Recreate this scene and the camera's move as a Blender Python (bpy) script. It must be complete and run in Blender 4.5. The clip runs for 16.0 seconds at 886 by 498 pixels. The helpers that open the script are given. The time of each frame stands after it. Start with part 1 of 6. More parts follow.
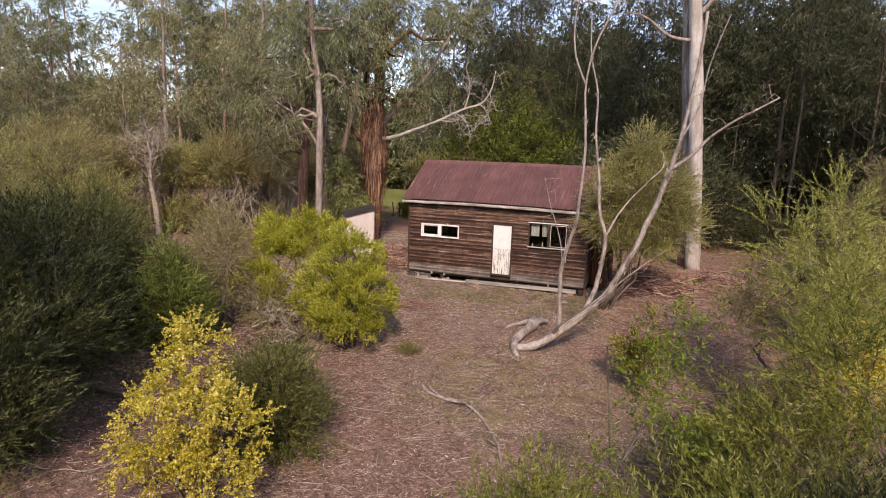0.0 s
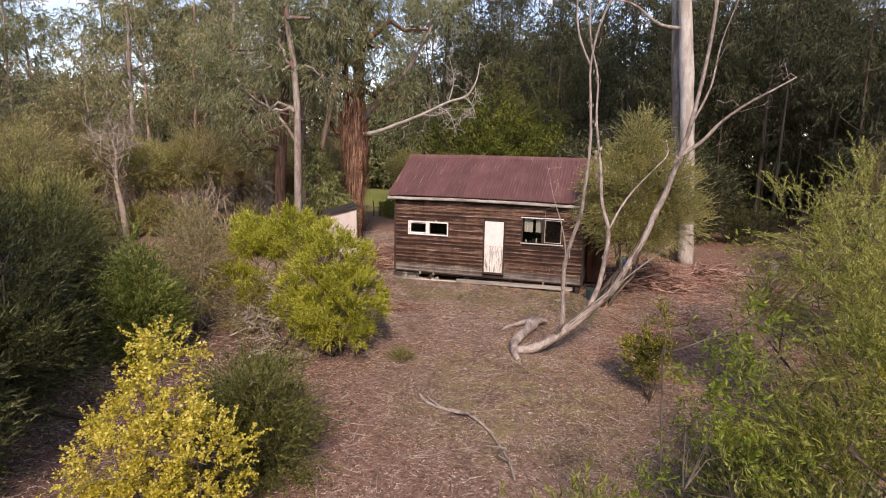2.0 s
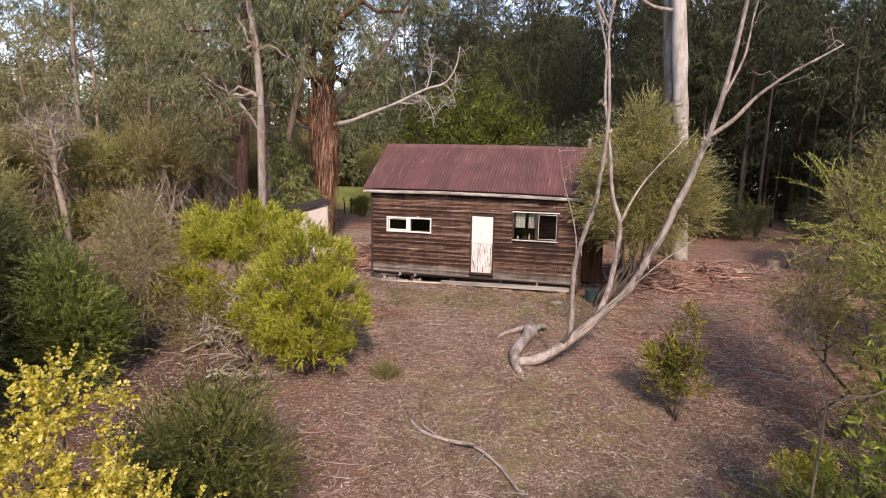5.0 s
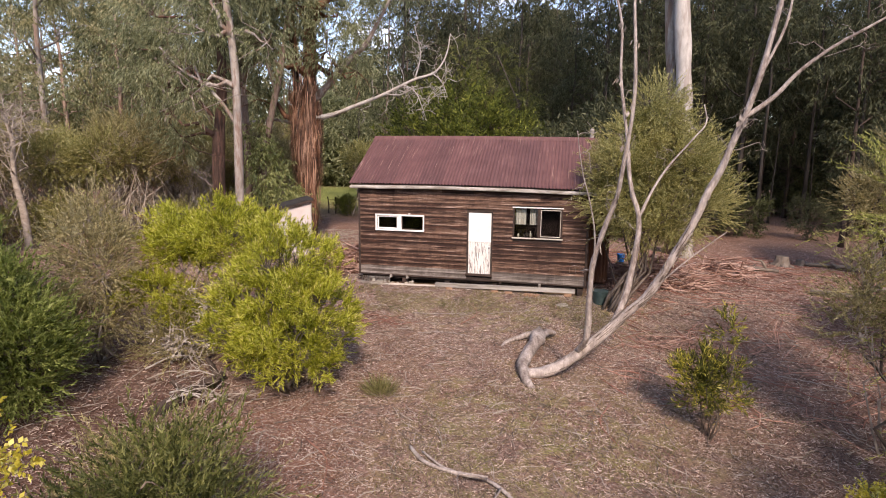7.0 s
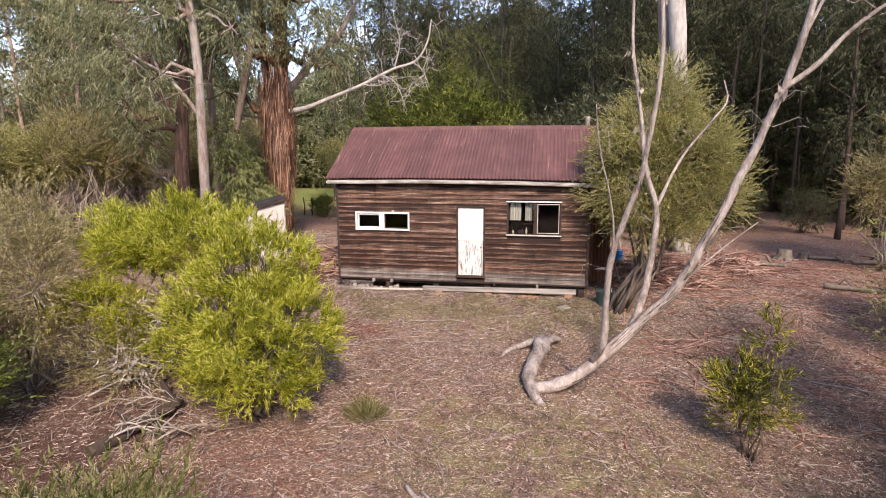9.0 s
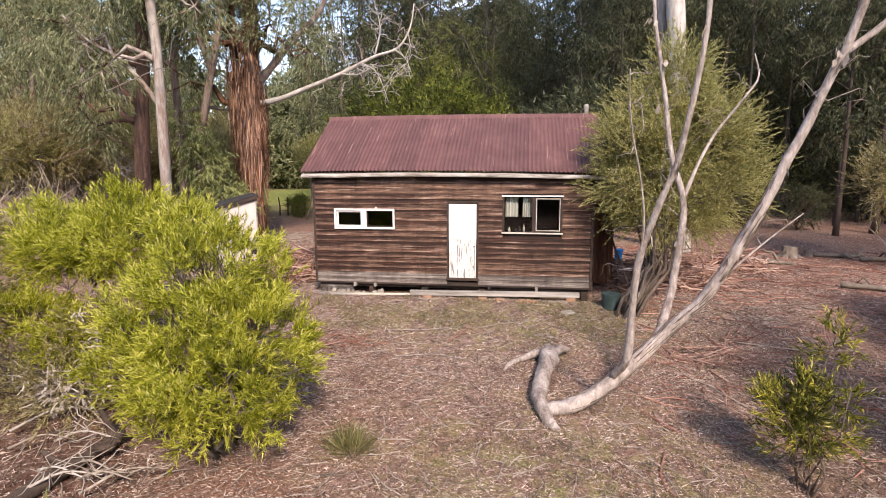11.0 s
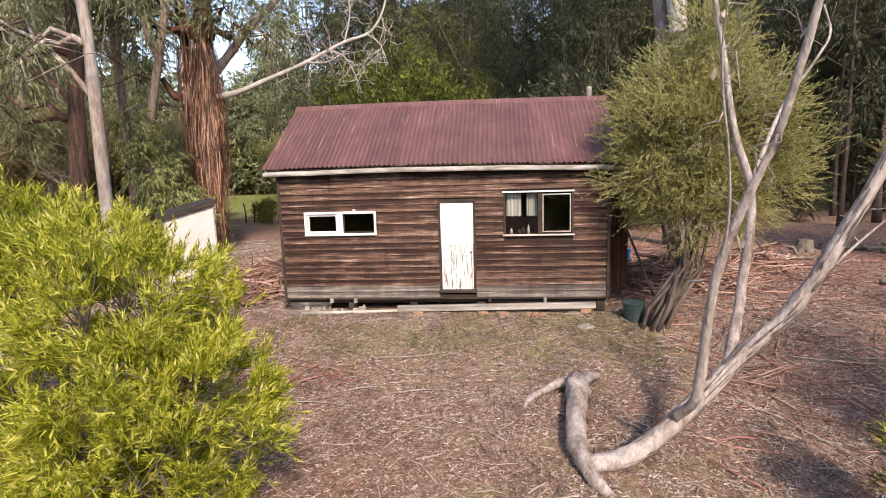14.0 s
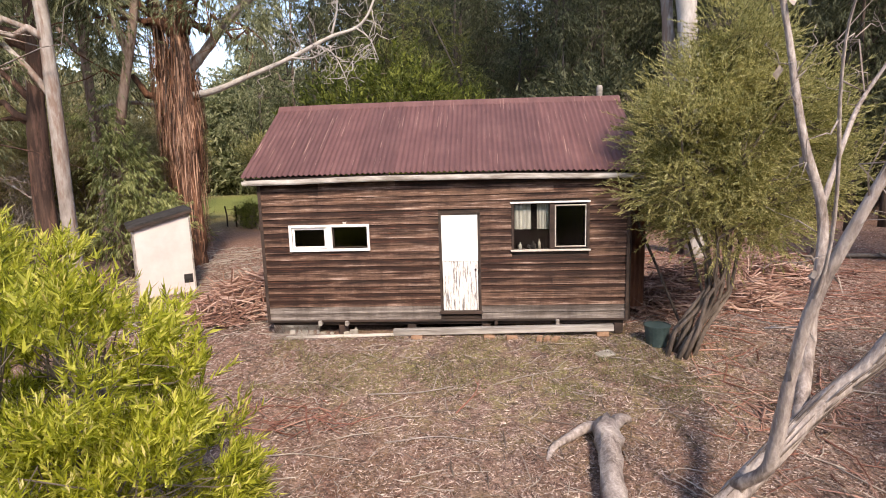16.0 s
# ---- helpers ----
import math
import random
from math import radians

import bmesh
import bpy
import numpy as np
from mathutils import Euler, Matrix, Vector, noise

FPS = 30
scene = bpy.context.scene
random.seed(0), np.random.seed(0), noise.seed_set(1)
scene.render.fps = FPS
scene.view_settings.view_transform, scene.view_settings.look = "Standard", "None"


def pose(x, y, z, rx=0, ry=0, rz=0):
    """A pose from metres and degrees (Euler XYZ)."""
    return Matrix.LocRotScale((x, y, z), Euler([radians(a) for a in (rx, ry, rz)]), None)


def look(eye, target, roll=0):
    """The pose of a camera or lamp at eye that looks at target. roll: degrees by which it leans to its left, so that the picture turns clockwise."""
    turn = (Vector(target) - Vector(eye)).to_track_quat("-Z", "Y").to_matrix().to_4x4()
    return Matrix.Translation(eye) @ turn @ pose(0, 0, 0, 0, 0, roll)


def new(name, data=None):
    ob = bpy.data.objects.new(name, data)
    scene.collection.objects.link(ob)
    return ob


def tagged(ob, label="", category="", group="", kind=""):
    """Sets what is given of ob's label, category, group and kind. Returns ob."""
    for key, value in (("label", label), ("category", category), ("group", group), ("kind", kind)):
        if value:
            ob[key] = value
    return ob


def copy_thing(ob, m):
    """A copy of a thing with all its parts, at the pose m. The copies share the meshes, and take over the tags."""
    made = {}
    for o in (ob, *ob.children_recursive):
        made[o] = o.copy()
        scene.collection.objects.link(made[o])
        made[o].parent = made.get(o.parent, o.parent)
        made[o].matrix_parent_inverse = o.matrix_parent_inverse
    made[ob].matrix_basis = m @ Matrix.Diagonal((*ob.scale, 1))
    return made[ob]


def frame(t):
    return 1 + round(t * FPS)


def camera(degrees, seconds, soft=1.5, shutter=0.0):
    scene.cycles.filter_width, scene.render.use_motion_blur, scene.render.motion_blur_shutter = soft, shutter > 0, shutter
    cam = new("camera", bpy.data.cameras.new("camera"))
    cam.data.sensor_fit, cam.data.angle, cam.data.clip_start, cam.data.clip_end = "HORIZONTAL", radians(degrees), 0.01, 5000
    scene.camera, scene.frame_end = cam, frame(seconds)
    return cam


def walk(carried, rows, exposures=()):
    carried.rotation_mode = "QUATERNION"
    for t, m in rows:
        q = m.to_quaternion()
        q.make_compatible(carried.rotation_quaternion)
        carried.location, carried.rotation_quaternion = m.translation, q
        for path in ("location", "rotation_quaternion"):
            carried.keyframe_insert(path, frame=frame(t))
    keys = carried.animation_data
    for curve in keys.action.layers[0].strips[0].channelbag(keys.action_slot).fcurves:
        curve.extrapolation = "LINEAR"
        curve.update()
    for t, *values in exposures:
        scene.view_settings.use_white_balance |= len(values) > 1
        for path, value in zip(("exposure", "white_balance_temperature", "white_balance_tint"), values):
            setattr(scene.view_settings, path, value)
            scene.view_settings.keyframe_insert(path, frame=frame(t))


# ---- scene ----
# The camera and its way: low drone flight towards the hut.
cam = camera(77.96, 16.0, soft=1.0)
walk(cam, [
    (0.0, pose(5.907, -21.678, 5.106, 80.514, 0, 20.503) @ pose(0, 0, 0, 0, 0, 1.980)),
    (0.5, pose(5.702, -21.480, 5.030, 80.529, 0, 19.931) @ pose(0, 0, 0, 0, 0, 1.703)),
    (1.0, pose(5.498, -21.262, 4.960, 80.557, 0, 19.363) @ pose(0, 0, 0, 0, 0, 1.429)),
    (1.5, pose(5.297, -21.027, 4.894, 80.591, 0, 18.763) @ pose(0, 0, 0, 0, 0, 1.225)),
    (2.0, pose(5.097, -20.774, 4.830, 80.594, 0, 18.141) @ pose(0, 0, 0, 0, 0, 1.207)),
    (2.5, pose(4.901, -20.506, 4.769, 80.600, 0, 17.529) @ pose(0, 0, 0, 0, 0, 1.216)),
    (3.0, pose(4.707, -20.223, 4.708, 80.585, 0, 16.947) @ pose(0, 0, 0, 0, 0, 1.114)),
    (3.5, pose(4.516, -19.927, 4.648, 80.582, 0, 16.369) @ pose(0, 0, 0, 0, 0, 1.019)),
    (4.0, pose(4.329, -19.619, 4.586, 80.555, 0, 15.794) @ pose(0, 0, 0, 0, 0, 1.062)),
    (6.5, pose(3.444, -17.937, 4.248, 80.616, 0, 13.619) @ pose(0, 0, 0, 0, 0, 0.882)),
    (7.0, pose(3.278, -17.579, 4.173, 80.614, 0, 13.218) @ pose(0, 0, 0, 0, 0, 0.716)),
    (7.5, pose(3.117, -17.217, 4.097, 80.609, 0, 12.740) @ pose(0, 0, 0, 0, 0, 0.512)),
    (8.0, pose(2.959, -16.852, 4.019, 80.648, 0, 12.187) @ pose(0, 0, 0, 0, 0, 0.294)),
    (8.5, pose(2.805, -16.484, 3.941, 80.706, 0, 11.604) @ pose(0, 0, 0, 0, 0, 0.077)),
    (9.0, pose(2.655, -16.114, 3.862, 80.779, 0, 10.962) @ pose(0, 0, 0, 0, 0, -0.090)),
    (9.5, pose(2.509, -15.743, 3.785, 80.838, 0, 10.315) @ pose(0, 0, 0, 0, 0, -0.121)),
    (10.0, pose(2.367, -15.372, 3.709, 80.884, 0, 9.720) @ pose(0, 0, 0, 0, 0, -0.101)),
    (12.5, pose(1.709, -13.549, 3.410, 80.992, 0, 7.479) @ pose(0, 0, 0, 0, 0, -1.001)),
    (13.0, pose(1.588, -13.196, 3.377, 81.020, 0, 6.992) @ pose(0, 0, 0, 0, 0, -1.255)),
    (13.5, pose(1.469, -12.849, 3.359, 81.048, 0, 6.484) @ pose(0, 0, 0, 0, 0, -1.508)),
    (14.0, pose(1.353, -12.508, 3.356, 81.066, 0, 5.972) @ pose(0, 0, 0, 0, 0, -1.758)),
    (14.5, pose(1.239, -12.174, 3.372, 81.066, 0, 5.507) @ pose(0, 0, 0, 0, 0, -1.938)),
    (15.0, pose(1.128, -11.847, 3.409, 81.037, 0, 5.136) @ pose(0, 0, 0, 0, 0, -1.927)),
    (15.5, pose(1.019, -11.529, 3.471, 80.951, 0, 4.811) @ pose(0, 0, 0, 0, 0, -1.846)),
    (16.0, pose(0.911, -11.219, 3.559, 80.796, 0, 4.488) @ pose(0, 0, 0, 0, 0, -1.762)),
], exposures=[(0.0, 0.61, 7550, 25), (4.0, 0.70, 7500, 25), (7.0, 0.88, 7250, 24), (10.0, 1.13, 7150, 22), (12.5, 1.19, 7150, 20), (16.0, 1.12, 7250, 19)])

# ---- light ----
SUN_FROM = Vector((0.37, -0.93, 0.82)).normalized()
world = bpy.data.worlds.new("sky")
scene.world = world
world.use_nodes = True
wn = world.node_tree.nodes
sky = wn.new("ShaderNodeTexSky")
sky.sky_type = "NISHITA"
sky.sun_disc = False
sky.sun_elevation = math.asin(SUN_FROM.z)
sky.sun_rotation = math.atan2(SUN_FROM.x, SUN_FROM.y)
sky.air_density, sky.dust_density, sky.ozone_density = 1.0, 0.6, 1.6
# broken white cloud all over the sky
cloud_at = wn.new("ShaderNodeTexCoord")
cloud_map = wn.new("ShaderNodeMapping")
cloud_map.inputs["Scale"].default_value = (1.0, 1.0, 2.6)
cloud = wn.new("ShaderNodeTexNoise")
cloud.inputs["Scale"].default_value, cloud.inputs["Detail"].default_value, cloud.inputs["Roughness"].default_value = 4.0, 6.0, 0.6
cover = wn.new("ShaderNodeMapRange")
cover.inputs[1].default_value, cover.inputs[2].default_value, cover.inputs[3].default_value, cover.inputs[4].default_value = 0.54, 0.70, 0.0, 0.8
sky_mix = wn.new("ShaderNodeMix")
sky_mix.data_type = "RGBA"
sky_mix.inputs[7].default_value = (6.2, 6.6, 7.2, 1.0)
wl = world.node_tree.links
wl.new(cloud_at.outputs["Generated"], cloud_map.inputs[0])
wl.new(cloud_map.outputs[0], cloud.inputs[0])
wl.new(cloud.outputs[0], cover.inputs[0])
wl.new(cover.outputs[0], sky_mix.inputs[0])
wl.new(sky.outputs[0], sky_mix.inputs[6])
wl.new(sky_mix.outputs[2], wn["Background"].inputs[0])
wn["Background"].inputs[1].default_value = 0.15
sun = new("sun", bpy.data.lights.new("sun", "SUN"))
sun.data.energy, sun.data.angle, sun.data.color = 2.5, radians(7.0), (1.0, 0.89, 0.73)
sun.matrix_world = look(SUN_FROM * 60, (0, 0, 0))


# ---- materials ----
def material(name):
    m = bpy.data.materials.new(name)
    m.use_nodes = True
    return m, m.node_tree.nodes, m.node_tree.links, m.node_tree.nodes["Principled BSDF"]


def ramp(nodes, stops):
    r = nodes.new("ShaderNodeValToRGB")
    el = r.color_ramp.elements
    while len(el) < len(stops):
        el.new(0.5)
    for e, (p, c) in zip(el, stops):
        e.position, e.color = p, (*c, 1)
    return r


def noise_node(nodes, links, scale, detail=4.0, rough=0.6, stretch=None, space="Object"):
    co = nodes.new("ShaderNodeTexCoord")
    mp = nodes.new("ShaderNodeMapping")
    links.new(co.outputs[space], mp.inputs[0])
    if stretch:
        mp.inputs["Scale"].default_value = stretch
    n = nodes.new("ShaderNodeTexNoise")
    n.inputs["Scale"].default_value, n.inputs["Detail"].default_value, n.inputs["Roughness"].default_value = scale, detail, rough
    links.new(mp.outputs[0], n.inputs[0])
    return n


def mix_colour(nodes, links, fac, a, b, kind="MIX"):
    m = nodes.new("ShaderNodeMix")
    m.data_type, m.blend_type = "RGBA", kind
    for sock, v in ((m.inputs[0], fac), (m.inputs[6], a), (m.inputs[7], b)):
        if hasattr(v, "is_output"):
            links.new(v, sock)
        elif isinstance(v, tuple):
            sock.default_value = (*v, 1)
        else:
            sock.default_value = v
    return m.outputs[2]


def bump(nodes, links, bsdf, height, strength, distance):
    b = nodes.new("ShaderNodeBump")
    b.inputs["Strength"].default_value, b.inputs["Distance"].default_value = strength, distance
    links.new(height, b.inputs["Height"])
    links.new(b.outputs[0], bsdf.inputs["Normal"])


def leaf_material(name, dark, mid, light, translucent=0.3, patch=0.6):
    """Leaves: each leaf its own tone, with a slow drift of tone through the crown."""
    m, n, l, b = material(name)
    geo = n.new("ShaderNodeNewGeometry")
    tone = ramp(n, [(0.0, dark), (0.55, mid), (1.0, light)])
    big = noise_node(n, l, 1.1, 2.0)
    add = n.new("ShaderNodeMath")
    add.operation = "MULTIPLY_ADD"
    l.new(big.outputs[0], add.inputs[0])
    add.inputs[1].default_value = patch * 2
    sub = n.new("ShaderNodeMath")
    sub.operation = "SUBTRACT"
    l.new(geo.outputs["Random Per Island"], sub.inputs[0])
    sub.inputs[1].default_value = patch
    l.new(sub.outputs[0], add.inputs[2])
    l.new(add.outputs[0], tone.inputs[0])
    l.new(tone.outputs[0], b.inputs["Base Color"])
    b.inputs["Roughness"].default_value = 0.55
    b.inputs["Specular IOR Level"].default_value = 0.35
    tr = n.new("ShaderNodeBsdfTranslucent")
    l.new(tone.outputs[0], tr.inputs[0])
    mx = n.new("ShaderNodeMixShader")
    mx.inputs[0].default_value = translucent
    l.new(b.outputs[0], mx.inputs[1])
    l.new(tr.outputs[0], mx.inputs[2])
    l.new(mx.outputs[0], n["Material Output"].inputs[0])
    return m


def bark_material(name, a, b2, c, scale=3.0, stretch=(1, 1, 0.15), depth=0.02, rough=0.85, shed=None):
    m, n, l, b = material(name)
    streak = noise_node(n, l, scale * 4, 6.0, 0.7, stretch)
    blot = noise_node(n, l, scale * 0.6, 4.0, 0.6, (1, 1, 0.5))
    r1 = ramp(n, [(0.3, a), (0.5, b2), (0.7, c)])
    l.new(streak.outputs[0], r1.inputs[0])
    r2 = ramp(n, [(0.35, a), (0.65, c)])
    l.new(blot.outputs[0], r2.inputs[0])
    colour = mix_colour(n, l, 0.45, r1.outputs[0], r2.outputs[0])
    if shed:
        # old bark still clinging in long uneven sheets
        sheet = noise_node(n, l, 2.0, 6.0, 0.7, (1.6, 1.6, 0.26))
        edge = ramp(n, [(0.48, (0, 0, 0)), (0.57, (0.85, 0.85, 0.85))])
        l.new(sheet.outputs[0], edge.inputs[0])
        colour = mix_colour(n, l, edge.outputs[0], colour, shed)
    l.new(colour, b.inputs["Base Color"])
    b.inputs["Roughness"].default_value = rough
    bump(n, l, b, streak.outputs[0], 0.8, depth)
    return m


def plain_material(name, a, b2, scale=6.0, rough=0.6, metal=0.0, stretch=None, depth=0.004, pos=(0.35, 0.65)):
    m, n, l, b = material(name)
    t = noise_node(n, l, scale, 6.0, 0.65, stretch)
    r = ramp(n, [(pos[0], a), (pos[1], b2)])
    l.new(t.outputs[0], r.inputs[0])
    l.new(r.outputs[0], b.inputs["Base Color"])
    b.inputs["Roughness"].default_value, b.inputs["Metallic"].default_value = rough, metal
    if depth:
        bump(n, l, b, t.outputs[0], 0.6, depth)
    return m


def ground_material():
    m, n, l, b = material("leaf_litter_ground")
    fine = noise_node(n, l, 9.0, 8.0, 0.75)
    mid = noise_node(n, l, 1.3, 5.0, 0.65)
    big = noise_node(n, l, 0.22, 4.0, 0.6)
    tone = ramp(n, [(0.28, (0.066, 0.040, 0.032)), (0.43, (0.19, 0.124, 0.101)), (0.56, (0.31, 0.217, 0.182)), (0.72, (0.49, 0.39, 0.335))])
    l.new(fine.outputs[0], tone.inputs[0])
    red = mix_colour(n, l, mid.outputs[0], tone.outputs[0], (0.8, 0.55, 0.45), "MULTIPLY")
    dry = ramp(n, [(0.35, (0.0, 0.0, 0.0)), (0.62, (1.0, 1.0, 1.0))])
    l.new(big.outputs[0], dry.inputs[0])
    base = mix_colour(n, l, dry.outputs[0], red, tone.outputs[0])
    # green: moss and short grass by the hut, a meadow beyond the trees
    co = n.new("ShaderNodeTexCoord")
    sep = n.new("ShaderNodeSeparateXYZ")
    l.new(co.outputs["Object"], sep.inputs[0])

    def bell(cx, cy, rx, ry):
        v = n.new("ShaderNodeVectorMath")
        v.operation = "SUBTRACT"
        l.new(co.outputs["Object"], v.inputs[0])
        v.inputs[1].default_value = (cx, cy, 0)
        s = n.new("ShaderNodeVectorMath")
        s.operation = "MULTIPLY"
        l.new(v.outputs[0], s.inputs[0])
        s.inputs[1].default_value = (1 / rx, 1 / ry, 0)
        g = n.new("ShaderNodeVectorMath")
        g.operation = "LENGTH"
        l.new(s.outputs[0], g.inputs[0])
        q = n.new("ShaderNodeMapRange")
        l.new(g.outputs["Value"], q.inputs[0])
        q.inputs[1].default_value, q.inputs[2].default_value, q.inputs[3].default_value, q.inputs[4].default_value = 0.4, 1.3, 1.0, 0.0
        return q.outputs[0]

    def add(a, c, op="ADD"):
        k = n.new("ShaderNodeMath")
        k.operation = op
        for sock, v in zip(k.inputs, (a, c)):
            if hasattr(v, "is_output"):
                l.new(v, sock)
            else:
                sock.default_value = v
        return k.outputs[0]
    moss = add(add(bell(1.8, -1.3, 4.6, 2.2), add(bell(3.0, -8.5, 3.8, 3.0), add(bell(1.5, -4.5, 4.0, 3.5), 0.22, "MULTIPLY"))), 0.05)
    patchy = ramp(n, [(0.42, (0, 0, 0)), (0.62, (1, 1, 1))])
    pn = noise_node(n, l, 2.2, 6.0, 0.7)
    l.new(pn.outputs[0], patchy.inputs[0])
    moss = add(moss, patchy.outputs[0], "MULTIPLY")
    moss = add(moss, 0.85, "MULTIPLY")
    base = mix_colour(n, l, moss, base, (0.25, 0.235, 0.095))
    base = mix_colour(n, l, bell(-24, 42, 16, 24), base, (0.20, 0.23, 0.07))
    # dark reddish litter, with the left foreground's shade painted into the same tone
    humus_and_shade = add(add(add(bell(-6.2, -8.6, 3.2, 3.0), add(bell(-3.6, -10.2, 3.0, 2.4), 0.7, "MULTIPLY")), bell(-5.5, -13.8, 4.2, 3.0)), add(pn.outputs[0], 1.1, "MULTIPLY"), "MULTIPLY")
    base = mix_colour(n, l, humus_and_shade, base, (0.095, 0.050, 0.038))
    soil = add(add(bell(-1.9, -9.0, 1.9, 1.3), bell(-0.8, -11.0, 1.6, 1.2)), add(pn.outputs[0], 1.15, "MULTIPLY"), "MULTIPLY")
    base = mix_colour(n, l, soil, base, (0.25, 0.128, 0.092))
    # browner litter on the right, darkened further for the bushes' shade
    shaded_litter = add(add(bell(7.6, -8.6, 3.0, 2.4), bell(10.0, -5.6, 2.4, 2.2)), add(pn.outputs[0], 0.6, "MULTIPLY"), "MULTIPLY")
    base = mix_colour(n, l, shaded_litter, base, (0.115, 0.072, 0.058))
    grit = noise_node(n, l, 34.0, 6.0, 0.75)
    grain = ramp(n, [(0.36, (0.42, 0.40, 0.39)), (0.50, (1.0, 1.0, 1.0)), (0.64, (1.75, 1.72, 1.70))])
    l.new(grit.outputs[0], grain.inputs[0])
    base = mix_colour(n, l, 1.0, base, grain.outputs[0], "MULTIPLY")
    l.new(base, b.inputs["Base Color"])
    b.inputs["Roughness"].default_value = 0.95
    b.inputs["Specular IOR Level"].default_value = 0.15
    bump(n, l, b, fine.outputs[0], 1.0, 0.05)
    return m


def board_material(name, tones, bare_tones, wear_at):
    """Oiled weatherboard worn by rain: dark oil left in places, bare bleached grain elsewhere, black run-off stains."""
    m, n, l, b = material(name)
    info = n.new("ShaderNodeObjectInfo")
    geo = n.new("ShaderNodeNewGeometry")

    def field(scale, detail, rough, stretch):
        mp = n.new("ShaderNodeMapping")
        l.new(geo.outputs["Position"], mp.inputs[0])
        mp.inputs["Scale"].default_value = stretch
        t = n.new("ShaderNodeTexNoise")
        t.inputs["Scale"].default_value, t.inputs["Detail"].default_value, t.inputs["Roughness"].default_value = scale, detail, rough
        l.new(mp.outputs[0], t.inputs[0])
        return t
    grain = field(14.0, 7.0, 0.72, (0.09, 1, 2.6))
    wear = field(1.5, 6.0, 0.7, (0.5, 1, 2.2))
    run = field(2.0, 7.0, 0.75, (1.3, 1, 0.30))
    dark = ramp(n, list(zip((0.32, 0.54, 0.72), tones)))
    l.new(grain.outputs[0], dark.inputs[0])
    bare = ramp(n, list(zip((0.32, 0.54, 0.72), bare_tones)))
    l.new(grain.outputs[0], bare.inputs[0])
    k = n.new("ShaderNodeMath")
    k.operation = "MULTIPLY_ADD"
    l.new(info.outputs["Random"], k.inputs[0])
    k.inputs[1].default_value = 0.24
    l.new(wear.outputs[0], k.inputs[2])
    # proud lower edge: bleached wear plus painted light, lap shadow painted above it
    co = n.new("ShaderNodeTexCoord")
    sep = n.new("ShaderNodeSeparateXYZ")
    l.new(co.outputs["Object"], sep.inputs[0])
    lip_light = n.new("ShaderNodeMapRange")
    l.new(sep.outputs["Z"], lip_light.inputs[0])
    lip_light.inputs[1].default_value, lip_light.inputs[2].default_value, lip_light.inputs[3].default_value, lip_light.inputs[4].default_value = 0.01, 0.085, 0.15, -0.09
    k2 = n.new("ShaderNodeMath")
    l.new(k.outputs[0], k2.inputs[0])
    l.new(lip_light.outputs[0], k2.inputs[1])
    f = ramp(n, [(wear_at, (0, 0, 0)), (wear_at + 0.22, (1, 1, 1))])
    l.new(k2.outputs[0], f.inputs[0])
    c = mix_colour(n, l, f.outputs[0], dark.outputs[0], bare.outputs[0])
    stain = ramp(n, [(0.34, (0.28, 0.25, 0.25)), (0.56, (1, 1, 1))])
    l.new(run.outputs[0], stain.inputs[0])
    l.new(mix_colour(n, l, 0.55, c, stain.outputs[0], "MULTIPLY"), b.inputs["Base Color"])
    b.inputs["Roughness"].default_value = 0.72
    b.inputs["Specular IOR Level"].default_value = 0.3
    bump(n, l, b, grain.outputs[0], 0.8, 0.008)
    return m


def roof_material():
    m, n, l, b = material("rusted_red_iron")
    info = n.new("ShaderNodeObjectInfo")
    t = noise_node(n, l, 1.5, 6.0, 0.65)
    s = noise_node(n, l, 9.0, 5.0, 0.7, (1.6, 0.10, 0.10))
    r = ramp(n, [(0.3, (0.118, 0.055, 0.053)), (0.5, (0.145, 0.069, 0.066)), (0.7, (0.18, 0.092, 0.086))])
    l.new(t.outputs[0], r.inputs[0])
    q = ramp(n, [(0.3, (0.5, 0.48, 0.48)), (0.6, (1.0, 1.0, 1.0))])
    l.new(s.outputs[0], q.inputs[0])
    c = mix_colour(n, l, 0.6, r.outputs[0], q.outputs[0], "MULTIPLY")
    v = ramp(n, [(0.0, (0.82, 0.8, 0.8)), (1.0, (1.12, 1.08, 1.06))])
    l.new(info.outputs["Random"], v.inputs[0])
    c = mix_colour(n, l, 1.0, c, v.outputs[0], "MULTIPLY")
    st = noise_node(n, l, 3.0, 1.0, 0.4, (13.0, 0.3, 0.3))
    sr = ramp(n, [(0.70, (0, 0, 0)), (0.74, (0.75, 0.75, 0.75))])
    l.new(st.outputs[0], sr.inputs[0])
    c = mix_colour(n, l, sr.outputs[0], c, (0.42, 0.27, 0.22))
    l.new(c, b.inputs["Base Color"])
    b.inputs["Roughness"].default_value, b.inputs["Metallic"].default_value = 0.62, 0.0
    return m


